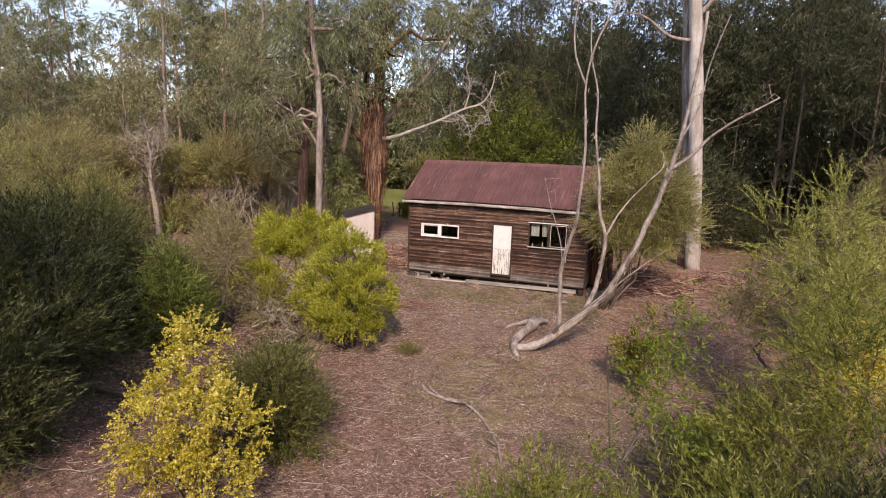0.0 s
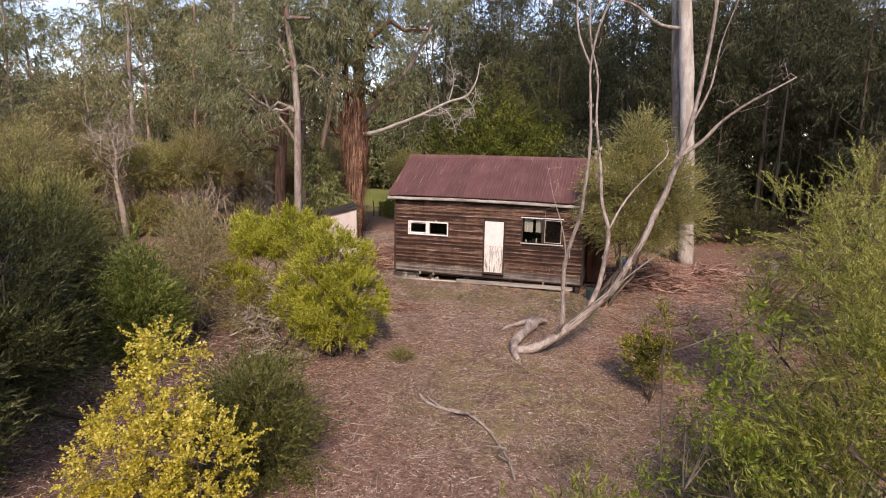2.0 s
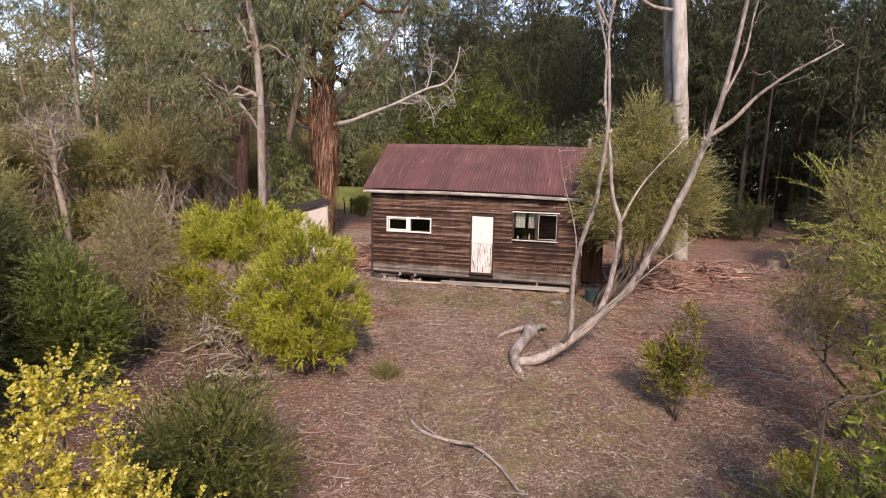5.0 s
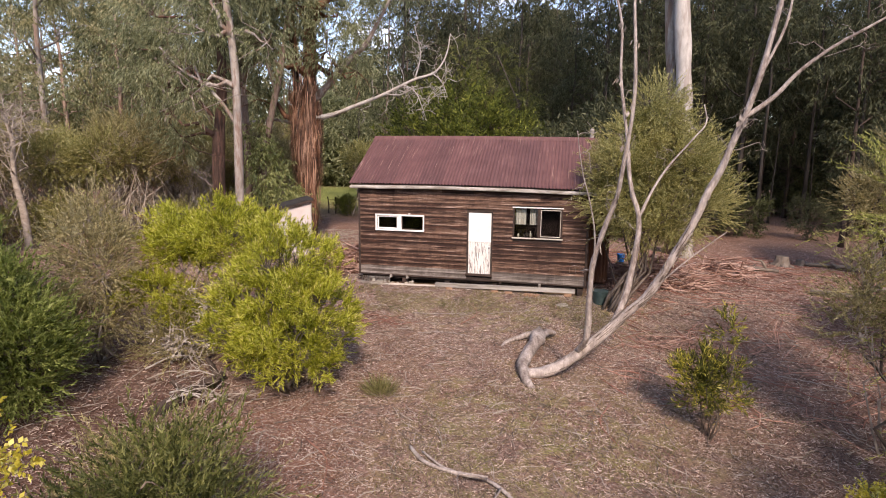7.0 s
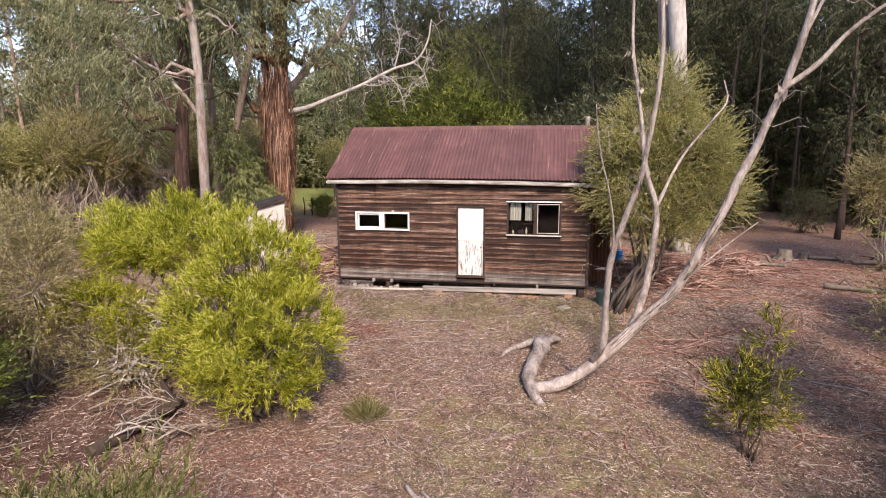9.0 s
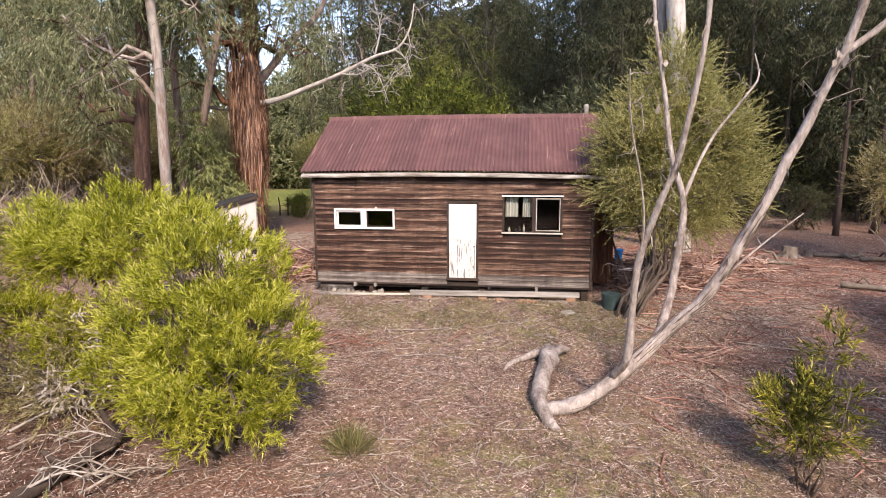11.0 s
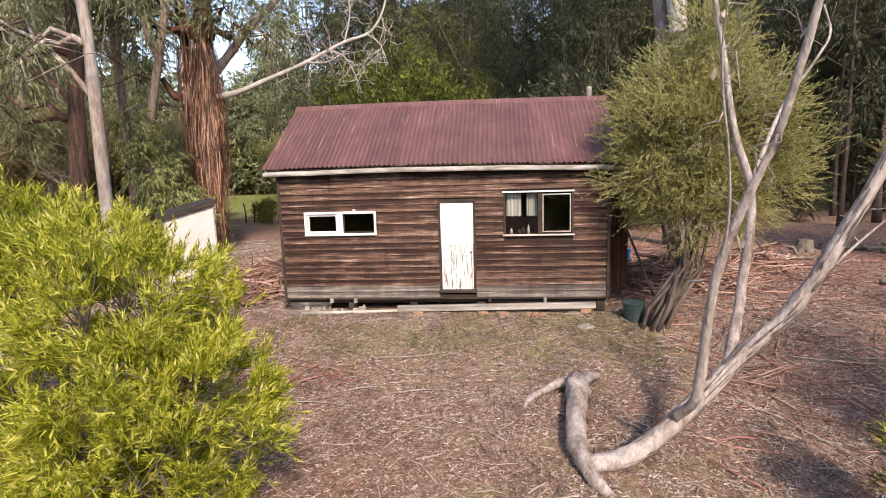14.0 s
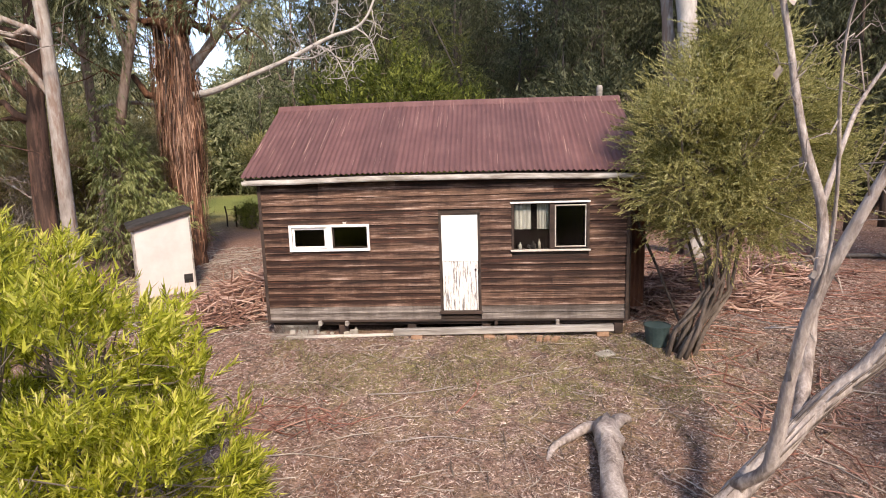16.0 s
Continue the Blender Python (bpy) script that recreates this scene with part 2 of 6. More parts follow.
def flaking_material():
    """White paint that flakes off in vertical streaks."""
    m, n, l, b = material("flaking_white_paint")
    s = noise_node(n, l, 10.0, 7.0, 0.8, (2.2, 1, 0.20))
    f = ramp(n, [(0.43, (0, 0, 0)), (0.50, (1, 1, 1))])
    l.new(s.outputs[0], f.inputs[0])
    g = noise_node(n, l, 30.0, 5.0, 0.7, (1, 1, 0.1))
    w = ramp(n, [(0.3, (0.05, 0.045, 0.042)), (0.7, (0.30, 0.28, 0.27))])
    l.new(g.outputs[0], w.inputs[0])
    l.new(mix_colour(n, l, f.outputs[0], w.outputs[0], (0.8, 0.79, 0.77)), b.inputs["Base Color"])
    b.inputs["Roughness"].default_value = 0.7
    bump(n, l, b, s.outputs[0], 0.5, 0.004)
    return m


def glass_material():
    """Thin clear glass: what shows through, and a reflection that grows towards grazing views."""
    m, n, l, b = material("window_glass")
    t = n.new("ShaderNodeBsdfTransparent")
    t.inputs[0].default_value = (0.86, 0.90, 0.90, 1)
    g = n.new("ShaderNodeBsdfGlossy")
    g.inputs["Roughness"].default_value = 0.03
    f = n.new("ShaderNodeFresnel")
    f.inputs[0].default_value = 1.45
    x = n.new("ShaderNodeMixShader")
    l.new(f.outputs[0], x.inputs[0])
    l.new(t.outputs[0], x.inputs[1])
    l.new(g.outputs[0], x.inputs[2])
    l.new(x.outputs[0], n["Material Output"].inputs[0])
    return m


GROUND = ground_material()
OILED, BARE = ((0.008, 0.005, 0.004), (0.038, 0.017, 0.012), (0.155, 0.062, 0.036)), ((0.04, 0.024, 0.017), (0.20, 0.115, 0.080), (0.66, 0.52, 0.44))
BOARD = board_material("weathered_board", OILED, BARE, 0.52)
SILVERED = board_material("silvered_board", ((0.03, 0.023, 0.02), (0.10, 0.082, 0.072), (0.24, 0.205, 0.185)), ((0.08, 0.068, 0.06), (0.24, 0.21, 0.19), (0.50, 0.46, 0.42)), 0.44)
ROOF = roof_material()
FLAKED = flaking_material()
GLASS = glass_material()
WHITE = plain_material("white_paint", (0.76, 0.76, 0.76), (0.87, 0.87, 0.87), 5.0, 0.55)
OFFWHITE = plain_material("stained_white_paint", (0.40, 0.36, 0.31), (0.74, 0.70, 0.64), 3.0, 0.65, stretch=(0.6, 1, 3))
GUTTERMETAL = plain_material("stained_gutter_metal", (0.26, 0.23, 0.20), (0.70, 0.68, 0.65), 3.5, 0.6, stretch=(0.5, 1, 2))
PINKWHITE = plain_material("faded_pinkish_sheet", (0.54, 0.49, 0.475), (0.65, 0.60, 0.585), 1.2, 0.7)
GREYWOOD = plain_material("grey_bare_timber", (0.16, 0.145, 0.13), (0.46, 0.43, 0.39), 5.0, 0.85, stretch=(0.12, 1, 1.5), depth=0.006)
DARKWOOD = plain_material("dark_timber", (0.02, 0.014, 0.011), (0.07, 0.045, 0.035), 6.0, 0.8, stretch=(0.2, 1, 1))
BLACKROOF = plain_material("dark_roofing", (0.012, 0.011, 0.012), (0.045, 0.042, 0.042), 4.0, 0.95)
RUST = plain_material("rusty_sheet", (0.06, 0.025, 0.016), (0.20, 0.085, 0.045), 3.0, 0.8, stretch=(1, 1, 0.3))
BRICK = plain_material("orange_brick", (0.25, 0.14, 0.085), (0.42, 0.27, 0.175), 8.0, 0.9)
STONE = plain_material("pale_slab", (0.28, 0.26, 0.22), (0.46, 0.43, 0.37), 7.0, 0.9)
BLUE = plain_material("blue_plastic", (0.01, 0.17, 0.55), (0.02, 0.24, 0.68), 3.0, 0.4, depth=0)
TEAL = plain_material("dark_green_plastic", (0.022, 0.046, 0.046), (0.062, 0.098, 0.098), 4.0, 0.55, depth=0)
INSIDE = plain_material("unlit_room_lining", (0.02, 0.018, 0.016), (0.05, 0.045, 0.04), 2.0, 0.9)
PLANKGREY = plain_material("bleached_grey_plank", (0.17, 0.155, 0.14), (0.50, 0.48, 0.45), 5.0, 0.85, stretch=(0.12, 1, 1.5), depth=0.006)
CURTAIN = plain_material("grey_curtain_cloth", (0.36, 0.35, 0.33), (0.58, 0.56, 0.53), 3.0, 0.9, stretch=(6, 1, 0.4))

GUM_PALE = bark_material("smooth_pale_gum_bark", (0.13, 0.105, 0.09), (0.31, 0.275, 0.25), (0.50, 0.465, 0.435), 1.6, (1, 1, 0.35), depth=0.02, shed=(0.20, 0.13, 0.10))
GUM_PINK = bark_material("pinkish_gum_bark", (0.18, 0.11, 0.08), (0.34, 0.24, 0.19), (0.50, 0.41, 0.35), 1.2, depth=0.02, shed=(0.13, 0.08, 0.058))
STRINGY = bark_material("red_stringybark", (0.035, 0.015, 0.010), (0.20, 0.078, 0.040), (0.42, 0.22, 0.13), 1.6, (1, 1, 0.06), 0.06, shed=(0.050, 0.028, 0.022))
DARKRED = bark_material("dark_red_brown_bark", (0.018, 0.010, 0.008), (0.060, 0.032, 0.024), (0.16, 0.095, 0.070), 1.6, (1, 1, 0.08), 0.05, shed=(0.20, 0.11, 0.08))
TEABARK = bark_material("dark_papery_tea_tree_bark", (0.030, 0.022, 0.018), (0.10, 0.078, 0.064), (0.24, 0.20, 0.17), 4.0, (1, 1, 0.10), 0.03)
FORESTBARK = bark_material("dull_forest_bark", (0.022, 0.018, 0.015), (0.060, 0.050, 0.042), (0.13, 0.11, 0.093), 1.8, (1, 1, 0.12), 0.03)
DARKBARK = bark_material("dark_rough_bark", (0.018, 0.013, 0.011), (0.065, 0.045, 0.036), (0.13, 0.095, 0.075), 1.8, (1, 1, 0.1), 0.04)
GREYBARK = bark_material("grey_brown_bark", (0.05, 0.04, 0.034), (0.14, 0.115, 0.095), (0.26, 0.225, 0.19), 2.0, depth=0.02)
WHITEWOOD = bark_material("bleached_dead_wood", (0.28, 0.25, 0.225), (0.46, 0.43, 0.40), (0.62, 0.59, 0.56), 3.0, (1, 1, 0.3), 0.012)
DEADWOOD = bark_material("bare_silvery_wood", (0.080, 0.060, 0.051), (0.31, 0.255, 0.23), (0.66, 0.60, 0.56), 5.0, (1, 1, 0.3), 0.03)
GUM_WHITE = bark_material("smooth_white_gum_bark", (0.25, 0.23, 0.21), (0.47, 0.445, 0.42), (0.66, 0.64, 0.615), 1.4, (1, 1, 0.4), depth=0.02, shed=(0.33, 0.29, 0.26))
TWIG = plain_material("twig_bark", (0.07, 0.052, 0.042), (0.20, 0.16, 0.13), 8.0, 0.9, depth=0)
DEADTWIG = plain_material("silver_grey_dead_twigs", (0.34, 0.30, 0.27), (0.58, 0.54, 0.50), 6.0, 0.9, depth=0)
PALETWIG = plain_material("pale_dead_twigs", (0.22, 0.18, 0.15), (0.44, 0.39, 0.34), 6.0, 0.9, depth=0)

LEAF_GUM = leaf_material("gum_leaves", (0.08, 0.095, 0.042), (0.25, 0.275, 0.145), (0.50, 0.52, 0.32), 0.48)
LEAF_GUM_DARK = leaf_material("grey_green_gum_leaves", (0.065, 0.082, 0.036), (0.23, 0.26, 0.135), (0.46, 0.48, 0.29), 0.46)
LEAF_GUM_OLIVE = leaf_material("olive_gum_leaves", (0.12, 0.125, 0.055), (0.32, 0.31, 0.155), (0.56, 0.53, 0.32), 0.45)
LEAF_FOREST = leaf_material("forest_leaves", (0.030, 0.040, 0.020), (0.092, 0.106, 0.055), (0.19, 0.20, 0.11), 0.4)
LEAF_BRIGHT = leaf_material("bright_understorey_leaves", (0.035, 0.050, 0.012), (0.13, 0.165, 0.032), (0.32, 0.36, 0.075), 0.45)
LEAF_TEA = leaf_material("tea_tree_leaves", (0.16, 0.165, 0.055), (0.40, 0.39, 0.15), (0.64, 0.605, 0.30), 0.5)
LEAF_TEA_CORNER = leaf_material("yellow_olive_tea_tree_leaves", (0.13, 0.14, 0.045), (0.42, 0.41, 0.16), (0.70, 0.66, 0.33), 0.52)
LEAF_SAPLING = leaf_material("green_gum_sapling_leaves", (0.11, 0.14, 0.045), (0.30, 0.34, 0.135), (0.54, 0.57, 0.27), 0.48)
SHREDS = leaf_material("shredded_red_bark", (0.028, 0.016, 0.012), (0.19, 0.088, 0.052), (0.60, 0.37, 0.26), 0.0, 0.5)
LEAF_TEA_GREEN = leaf_material("green_tea_tree_leaves", (0.09, 0.115, 0.022), (0.25, 0.28, 0.062), (0.45, 0.46, 0.14), 0.45)
LEAF_TEA_DARK = leaf_material("dark_tea_tree_leaves", (0.026, 0.034, 0.013), (0.088, 0.104, 0.040), (0.21, 0.23, 0.095), 0.35)
LEAF_TEA_MID = leaf_material("mid_green_tea_tree_leaves", (0.06, 0.075, 0.020), (0.165, 0.185, 0.055), (0.33, 0.34, 0.13), 0.4)
LEAF_TEA_OLIVE = leaf_material("olive_brown_tea_tree_leaves", (0.15, 0.135, 0.06), (0.35, 0.315, 0.15), (0.56, 0.50, 0.28), 0.45)
LEAF_PLUME = leaf_material("yellow_green_plume_leaves", (0.13, 0.155, 0.034), (0.37, 0.40, 0.105), (0.62, 0.62, 0.24), 0.48)
LEAF_CONE = leaf_material("fresh_green_tea_tree_leaves", (0.085, 0.115, 0.024), (0.24, 0.30, 0.075), (0.44, 0.50, 0.18), 0.48)
LEAF_DRY = leaf_material("dry_straw_olive_leaves", (0.20, 0.175, 0.085), (0.42, 0.375, 0.20), (0.62, 0.56, 0.34), 0.42)
LEAF_WATTLE = leaf_material("yellow_green_wattle_leaves", (0.14, 0.165, 0.018), (0.48, 0.515, 0.05), (0.80, 0.79, 0.20), 0.52)
LEAF_TIPS = leaf_material("dark_leaves_with_yellow_tips", (0.04, 0.05, 0.012), (0.15, 0.165, 0.028), (0.60, 0.55, 0.09), 0.4, 0.9)
LEAF_YELLOW = leaf_material("yellow_wattle_blossom", (0.32, 0.28, 0.03), (0.66, 0.585, 0.085), (0.88, 0.82, 0.28), 0.38)
LEAF_GREEN = leaf_material("fresh_green_leaves", (0.07, 0.11, 0.012), (0.20, 0.28, 0.035), (0.38, 0.46, 0.085), 0.45)
BLOSSOM = leaf_material("cream_yellow_spikes", (0.50, 0.46, 0.10), (0.66, 0.60, 0.20), (0.80, 0.74, 0.36), 0.3)
GRASS = leaf_material("dry_green_grass", (0.09, 0.095, 0.03), (0.22, 0.215, 0.085), (0.42, 0.38, 0.19), 0.3)
LITTER = leaf_material("fallen_leaves_and_bark", (0.07, 0.044, 0.036), (0.28, 0.194, 0.162), (0.70, 0.58, 0.51), 0.0, 0.22)
STRAW = leaf_material("shed_bark_straw", (0.06, 0.040, 0.034), (0.27, 0.195, 0.165), (0.62, 0.52, 0.455), 0.0, 0.18)
BRUSH = leaf_material("dead_brush_sticks", (0.13, 0.065, 0.048), (0.35, 0.205, 0.16), (0.58, 0.42, 0.35), 0.0, 0.2)
REDLITTER = leaf_material("red_bark_strips", (0.10, 0.038, 0.026), (0.29, 0.125, 0.090), (0.52, 0.31, 0.24), 0.0, 0.25)


# ---- mesh helpers ----
class Shape:
    """Collects tubes, boxes and leaf quads, then links them as one mesh object."""

    def __init__(self):
        self.v, self.f, self.count = [], [], 0

    def add(self, verts, faces):
        verts, faces = np.asarray(verts, float).reshape(-1, 3), np.asarray(faces, int)
        self.v.append(verts)
        self.f.append(faces + self.count)
        self.count += len(verts)

    def tube(self, pts, radii, sides=6, rough=0.0, rng=None, cap=True):
        p = np.asarray(pts, float)
        n = len(p)
        r = np.asarray(radii, float) * np.ones(n)
        tan = np.gradient(p, axis=0)
        tan /= np.linalg.norm(tan, axis=1)[:, None] + 1e-9
        ref = np.array([0.0, 1.0, 0.0]) if abs(tan[0][1]) < 0.9 else np.array([1.0, 0, 0])
        a = np.cross(tan, ref)
        a /= np.linalg.norm(a, axis=1)[:, None] + 1e-9
        b = np.cross(tan, a)
        ang = np.arange(sides) * 2 * np.pi / sides
        rr = r[:, None] * np.ones((n, sides))
        if rough and rng is not None:
            rr = rr * (1 + rough * rng.normal(size=(n, sides)))
        ring = p[:, None] + rr[..., None] * (np.cos(ang)[None, :, None] * a[:, None] + np.sin(ang)[None, :, None] * b[:, None])
        i = np.arange(n - 1)[:, None] * sides
        j = np.arange(sides)[None]
        k = (j + 1) % sides
        q = np.stack([i + j, i + k, i + sides + k, i + sides + j], -1).reshape(-1, 4)
        verts = ring.reshape(-1, 3)
        if cap:
            verts = np.vstack([verts, p[0], p[-1]])
            m = n * sides
            j1 = np.arange(sides)
            k1 = (j1 + 1) % sides
            lo = np.stack([np.full(sides, m), k1, j1, j1], -1)
            hi = np.stack([np.full(sides, m + 1), (n - 1) * sides + j1, (n - 1) * sides + k1, (n - 1) * sides + k1], -1)
            q = np.vstack([q, lo, hi])
        self.add(verts, q)

    def box(self, x0, x1, y0, y1, z0, z1, turn=None):
        c = np.array([(x, y, z) for z in (z0, z1) for y in (y0, y1) for x in (x0, x1)], float)
        if turn is not None:
            c = np.array([turn @ Vector(q) for q in c])
        self.add(c, [(0, 2, 3, 1), (4, 5, 7, 6), (0, 1, 5, 4), (2, 6, 7, 3), (0, 4, 6, 2), (1, 3, 7, 5)])

    def quads(self, v):
        v = np.asarray(v)
        k = v.shape[-2]
        v = v.reshape(-1, 3)
        if k == 3:
            i = np.arange(len(v)).reshape(-1, 3)
            self.add(v, np.concatenate([i, i[:, 2:]], 1))
        else:
            self.add(v, np.arange(len(v)).reshape(-1, 4))

    def mesh(self, name, mat, smooth=False):
        v, f = np.vstack(self.v), np.vstack(self.f)
        tri = f[:, 2] == f[:, 3]
        me = bpy.data.meshes.new(name)
        me.vertices.add(len(v))
        me.vertices.foreach_set("co", v.astype(np.float32).ravel())
        size = np.where(tri, 3, 4)
        start = np.concatenate([[0], np.cumsum(size)[:-1]])
        loops = f.ravel()[np.stack([np.ones_like(tri), np.ones_like(tri), np.ones_like(tri), ~tri], -1).astype(bool).ravel()]
        me.loops.add(len(loops))
        me.loops.foreach_set("vertex_index", loops.astype(np.int32))
        me.polygons.add(len(f))
        me.polygons.foreach_set("loop_start", start.astype(np.int32))
        me.polygons.foreach_set("loop_total", size.astype(np.int32))
        me.update(calc_edges=True)
        me.validate()
        me.polygons.foreach_set("use_smooth", np.full(len(me.polygons), bool(smooth)))
        me.materials.append(mat)
        return me

    def build(self, name, mat, parent=None, label="", smooth=False):
        ob = new(name, self.mesh(name, mat, smooth))
        ob.parent = parent
        return tagged(ob, label)


def thing(name, x, y, z, label, category, group="", kind=""):
    e = new(name)
    e.location = (x, y, z)
    return tagged(e, label, category, group, kind)


def block(name, x0, x1, y0, y1, z0, z1, mat, parent, label="", turn=None, bevel=0.004):
    """A box with worn edges as one part."""
    bm = bmesh.new()
    bmesh.ops.create_cube(bm, size=1)
    for v in bm.verts:
        v.co = Vector(((x0 + x1) / 2 + v.co.x * (x1 - x0), (y0 + y1) / 2 + v.co.y * (y1 - y0), (z0 + z1) / 2 + v.co.z * (z1 - z0)))
    if bevel:
        bmesh.ops.bevel(bm, geom=bm.edges[:], offset=bevel, segments=1, affect="EDGES")
    if turn is not None:
        bmesh.ops.transform(bm, matrix=turn, verts=bm.verts[:])
    return part(name, bm, mat, parent, label)


def part(name, bm, mat, parent, label=""):
    me = bpy.data.meshes.new(name)
    bm.to_mesh(me)
    bm.free()
    me.materials.append(mat)
    ob = new(name, me)
    ob.parent = parent
    return tagged(ob, label)


def unit(a):
    return a / (np.linalg.norm(a, axis=-1, keepdims=True) + 1e-9)


# ---- ground ----
def land(x, y):
    """Height of the ground: level round the hut, falling gently towards the clearing's near end."""
    x, y = np.asarray(x, float), np.asarray(y, float)
    z = np.where(y < -0.3, -0.12 - 0.07 * (-0.3 - np.maximum(y, -8.0)), -0.12 + 0.12 * np.clip((y - 0.5) / 4.0, 0, 1)) - np.where(y < -8, 0.03 * (-8 - np.maximum(y, -40)), 0.0)
    hollow = np.clip((-0.4 - y) / 3.0, 0, 1) * np.clip((y + 14.0) / 5.0, 0, 1)
    z = z - hollow * (0.13 + 0.32 * np.clip((x - 3.2) / 3.0, 0, 1) * np.clip((13.0 - x) / 4.0, 0, 1))
    z = z + 0.025 * np.sin(x * 1.3 + 0.7) * np.sin(y * 1.1 + 0.3) + 0.03 * np.sin(x * 0.43 + 2.0) * np.cos(y * 0.37)
    return z


def spaced(lo, hi, step, far):
    mid = list(np.arange(lo, hi + step, step))
    out, s = [], step
    while s < far:
        s *= 1.35
        out.append(s)
    grow = np.cumsum(out)
    return np.concatenate([(mid[0] - grow)[::-1], mid, mid[-1] + grow])


gx, gy = spaced(-16, 16, 0.25, 300), spaced(-22, 14, 0.25, 300)
GX, GY = np.meshgrid(gx, gy, indexing="ij")
rough = np.random.RandomState(3).normal(size=GX.shape) * 0.012
GZ = land(GX, GY) + rough * ((abs(GX) < 16) & (GY > -22) & (GY < 14))
ground_shape = Shape()
ii, jj = np.meshgrid(np.arange(len(gx) - 1), np.arange(len(gy) - 1), indexing="ij")
k0 = (ii * len(gy) + jj).ravel()
ground_shape.add(np.stack([GX, GY, GZ], -1).reshape(-1, 3), np.stack([k0, k0 + len(gy), k0 + len(gy) + 1, k0 + 1], -1))
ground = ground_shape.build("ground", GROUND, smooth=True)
tagged(ground, "brown leaf litter and bark over forest soil", "ground", kind="structure")


# ---- plants ----
def leaf_quads(base, way, length, width, rng, slim=False):
    """Pointed leaves: a flat diamond each, or a slim wedge."""
    side = unit(np.cross(way, rng.normal(size=way.shape)))
    L = length * rng.uniform(0.65, 1.25, (len(base), 1))
    W = width * rng.uniform(0.7, 1.2, (len(base), 1))
    if slim:
        return np.stack([base - side * W / 2, base + side * W / 2, base + way * L], 1)
    mid = base + way * L * 0.45
    return np.stack([base, mid + side * W / 2, base + way * L, mid - side * W / 2], 1)


DIAMOND = ("sapling", "bloom")
STYLE = {  # twigs per clump, twig length, leaves per twig, leaf length, leaf width, upward pull, spread, sag, leaf angle
    "feather": (7, 0.60, 26, 0.080, 0.021, 0.6, 0.42, 0.12, 0.5),
    "plume": (8, 0.72, 21, 0.105, 0.031, 0.6, 0.42, 0.14, 0.45),
    "wattle": (12, 0.27, 15, 0.105, 0.019, 0.75, 0.6, 0.0, 0.5),
    "sapling": (6, 0.27, 11, 0.075, 0.021, 0.75, 0.55, 0.0, 0.8),
    "bloom": (7, 0.23, 17, 0.046, 0.036, 0.45, 0.7, 0.0, 0.9),
    "frond": (6, 0.95, 44, 0.085, 0.020, 0.75, 0.36, 0.24, 0.55),
    "gum": (5, 0.55, 16, 0.165, 0.040, 0.0, 0.8, 0.25, 0.5),
    "gumfar": (5, 0.80, 14, 0.205, 0.066, 0.0, 0.8, 0.30, 0.6),
    "fan": (9, 0.55, 36, 0.066, 0.0175, 0.35, 0.42, 0.10, 0.5),
    "weep": (6, 1.1, 24, 0.15, 0.034, -0.1, 0.35, 0.55, 0.4),
    "featherfar": (6, 0.85, 20, 0.15, 0.038, 0.6, 0.45, 0.06, 0.5),
    "bushfar": (5, 0.90, 14, 0.185, 0.055, 0.5, 0.55, 0.08, 0.6),
    "woods": (3, 1.0, 6, 0.36, 0.125, 0.0, 0.8, 0.30, 0.6),
}


def twigs(pts, outs, style, rng, density=1.0):
    per, length, leaves, L, W, up, spread, sag, angle = STYLE[style]
    n = max(1, round(per * density))
    b = np.repeat(pts, n, 0)
    ax = unit(np.repeat(outs, n, 0) + spread * rng.normal(size=b.shape) + (0, 0, up))
    ln = length * rng.uniform(0.6, 1.3, (len(b), 1))
    b = b + (0.055 if style in ("wattle", "bloom") else 0.12) * rng.normal(size=b.shape)
    s = (np.arange(leaves) + rng.uniform(0, 1, (len(b), leaves))) / leaves
    pos = b[:, None] + ax[:, None] * (ln * s)[..., None]
    pos[..., 2] -= sag * (ln * s ** 2)
    per_ = unit(np.cross(ax[:, None], rng.normal(size=pos.shape)))
    way = unit(ax[:, None] * (1 - 0.45 * angle) + per_ * angle)
    if style.startswith("gum"):
        way = unit(way * 0.6 + np.array((0, 0, -0.75)))
    return b, ax, ln, leaf_quads(pos.reshape(-1, 3), way.reshape(-1, 3), L, W, rng, style not in DIAMOND)


def clumps(lobes, n, rng, inner=0.45):
    """Clump centres in uneven lobes (cx, cy, cz, rx, ry, rz), thickest towards the outside."""
    lb = np.array(lobes, float)
    area = (lb[:, 3] * lb[:, 4] + lb[:, 4] * lb[:, 5] + lb[:, 3] * lb[:, 5])
    pick = rng.choice(len(lb), n, p=area / area.sum())
    d = unit(rng.normal(size=(n, 3)))
    seed = rng.uniform(0, 50, 3)
    bulge = np.array([noise.noise(Vector(q * 1.9 + seed + k * 7.3)) for q, k in zip(d, pick)])
    r = (inner + (1 - inner) * rng.uniform(0, 1, n) ** 0.6) * (1 + 0.55 * bulge)
    pts = lb[pick, :3] + d * lb[pick, 3:] * r[:, None]
    return pts, unit(d * (0.5 + r[:, None]))


def limb(a, b, rng, n=5, bend=0.12):
    a, b = np.asarray(a, float), np.asarray(b, float)
    t = np.linspace(0, 1, n)[:, None]
    L = np.linalg.norm(b - a)
    p = a + (b - a) * t
    p[:, 2] += np.sin(t[:, 0] * np.pi) * L * 0.06
    p[1:-1] += rng.normal(size=(n - 2, 3)) * L * bend * 0.35
    return p


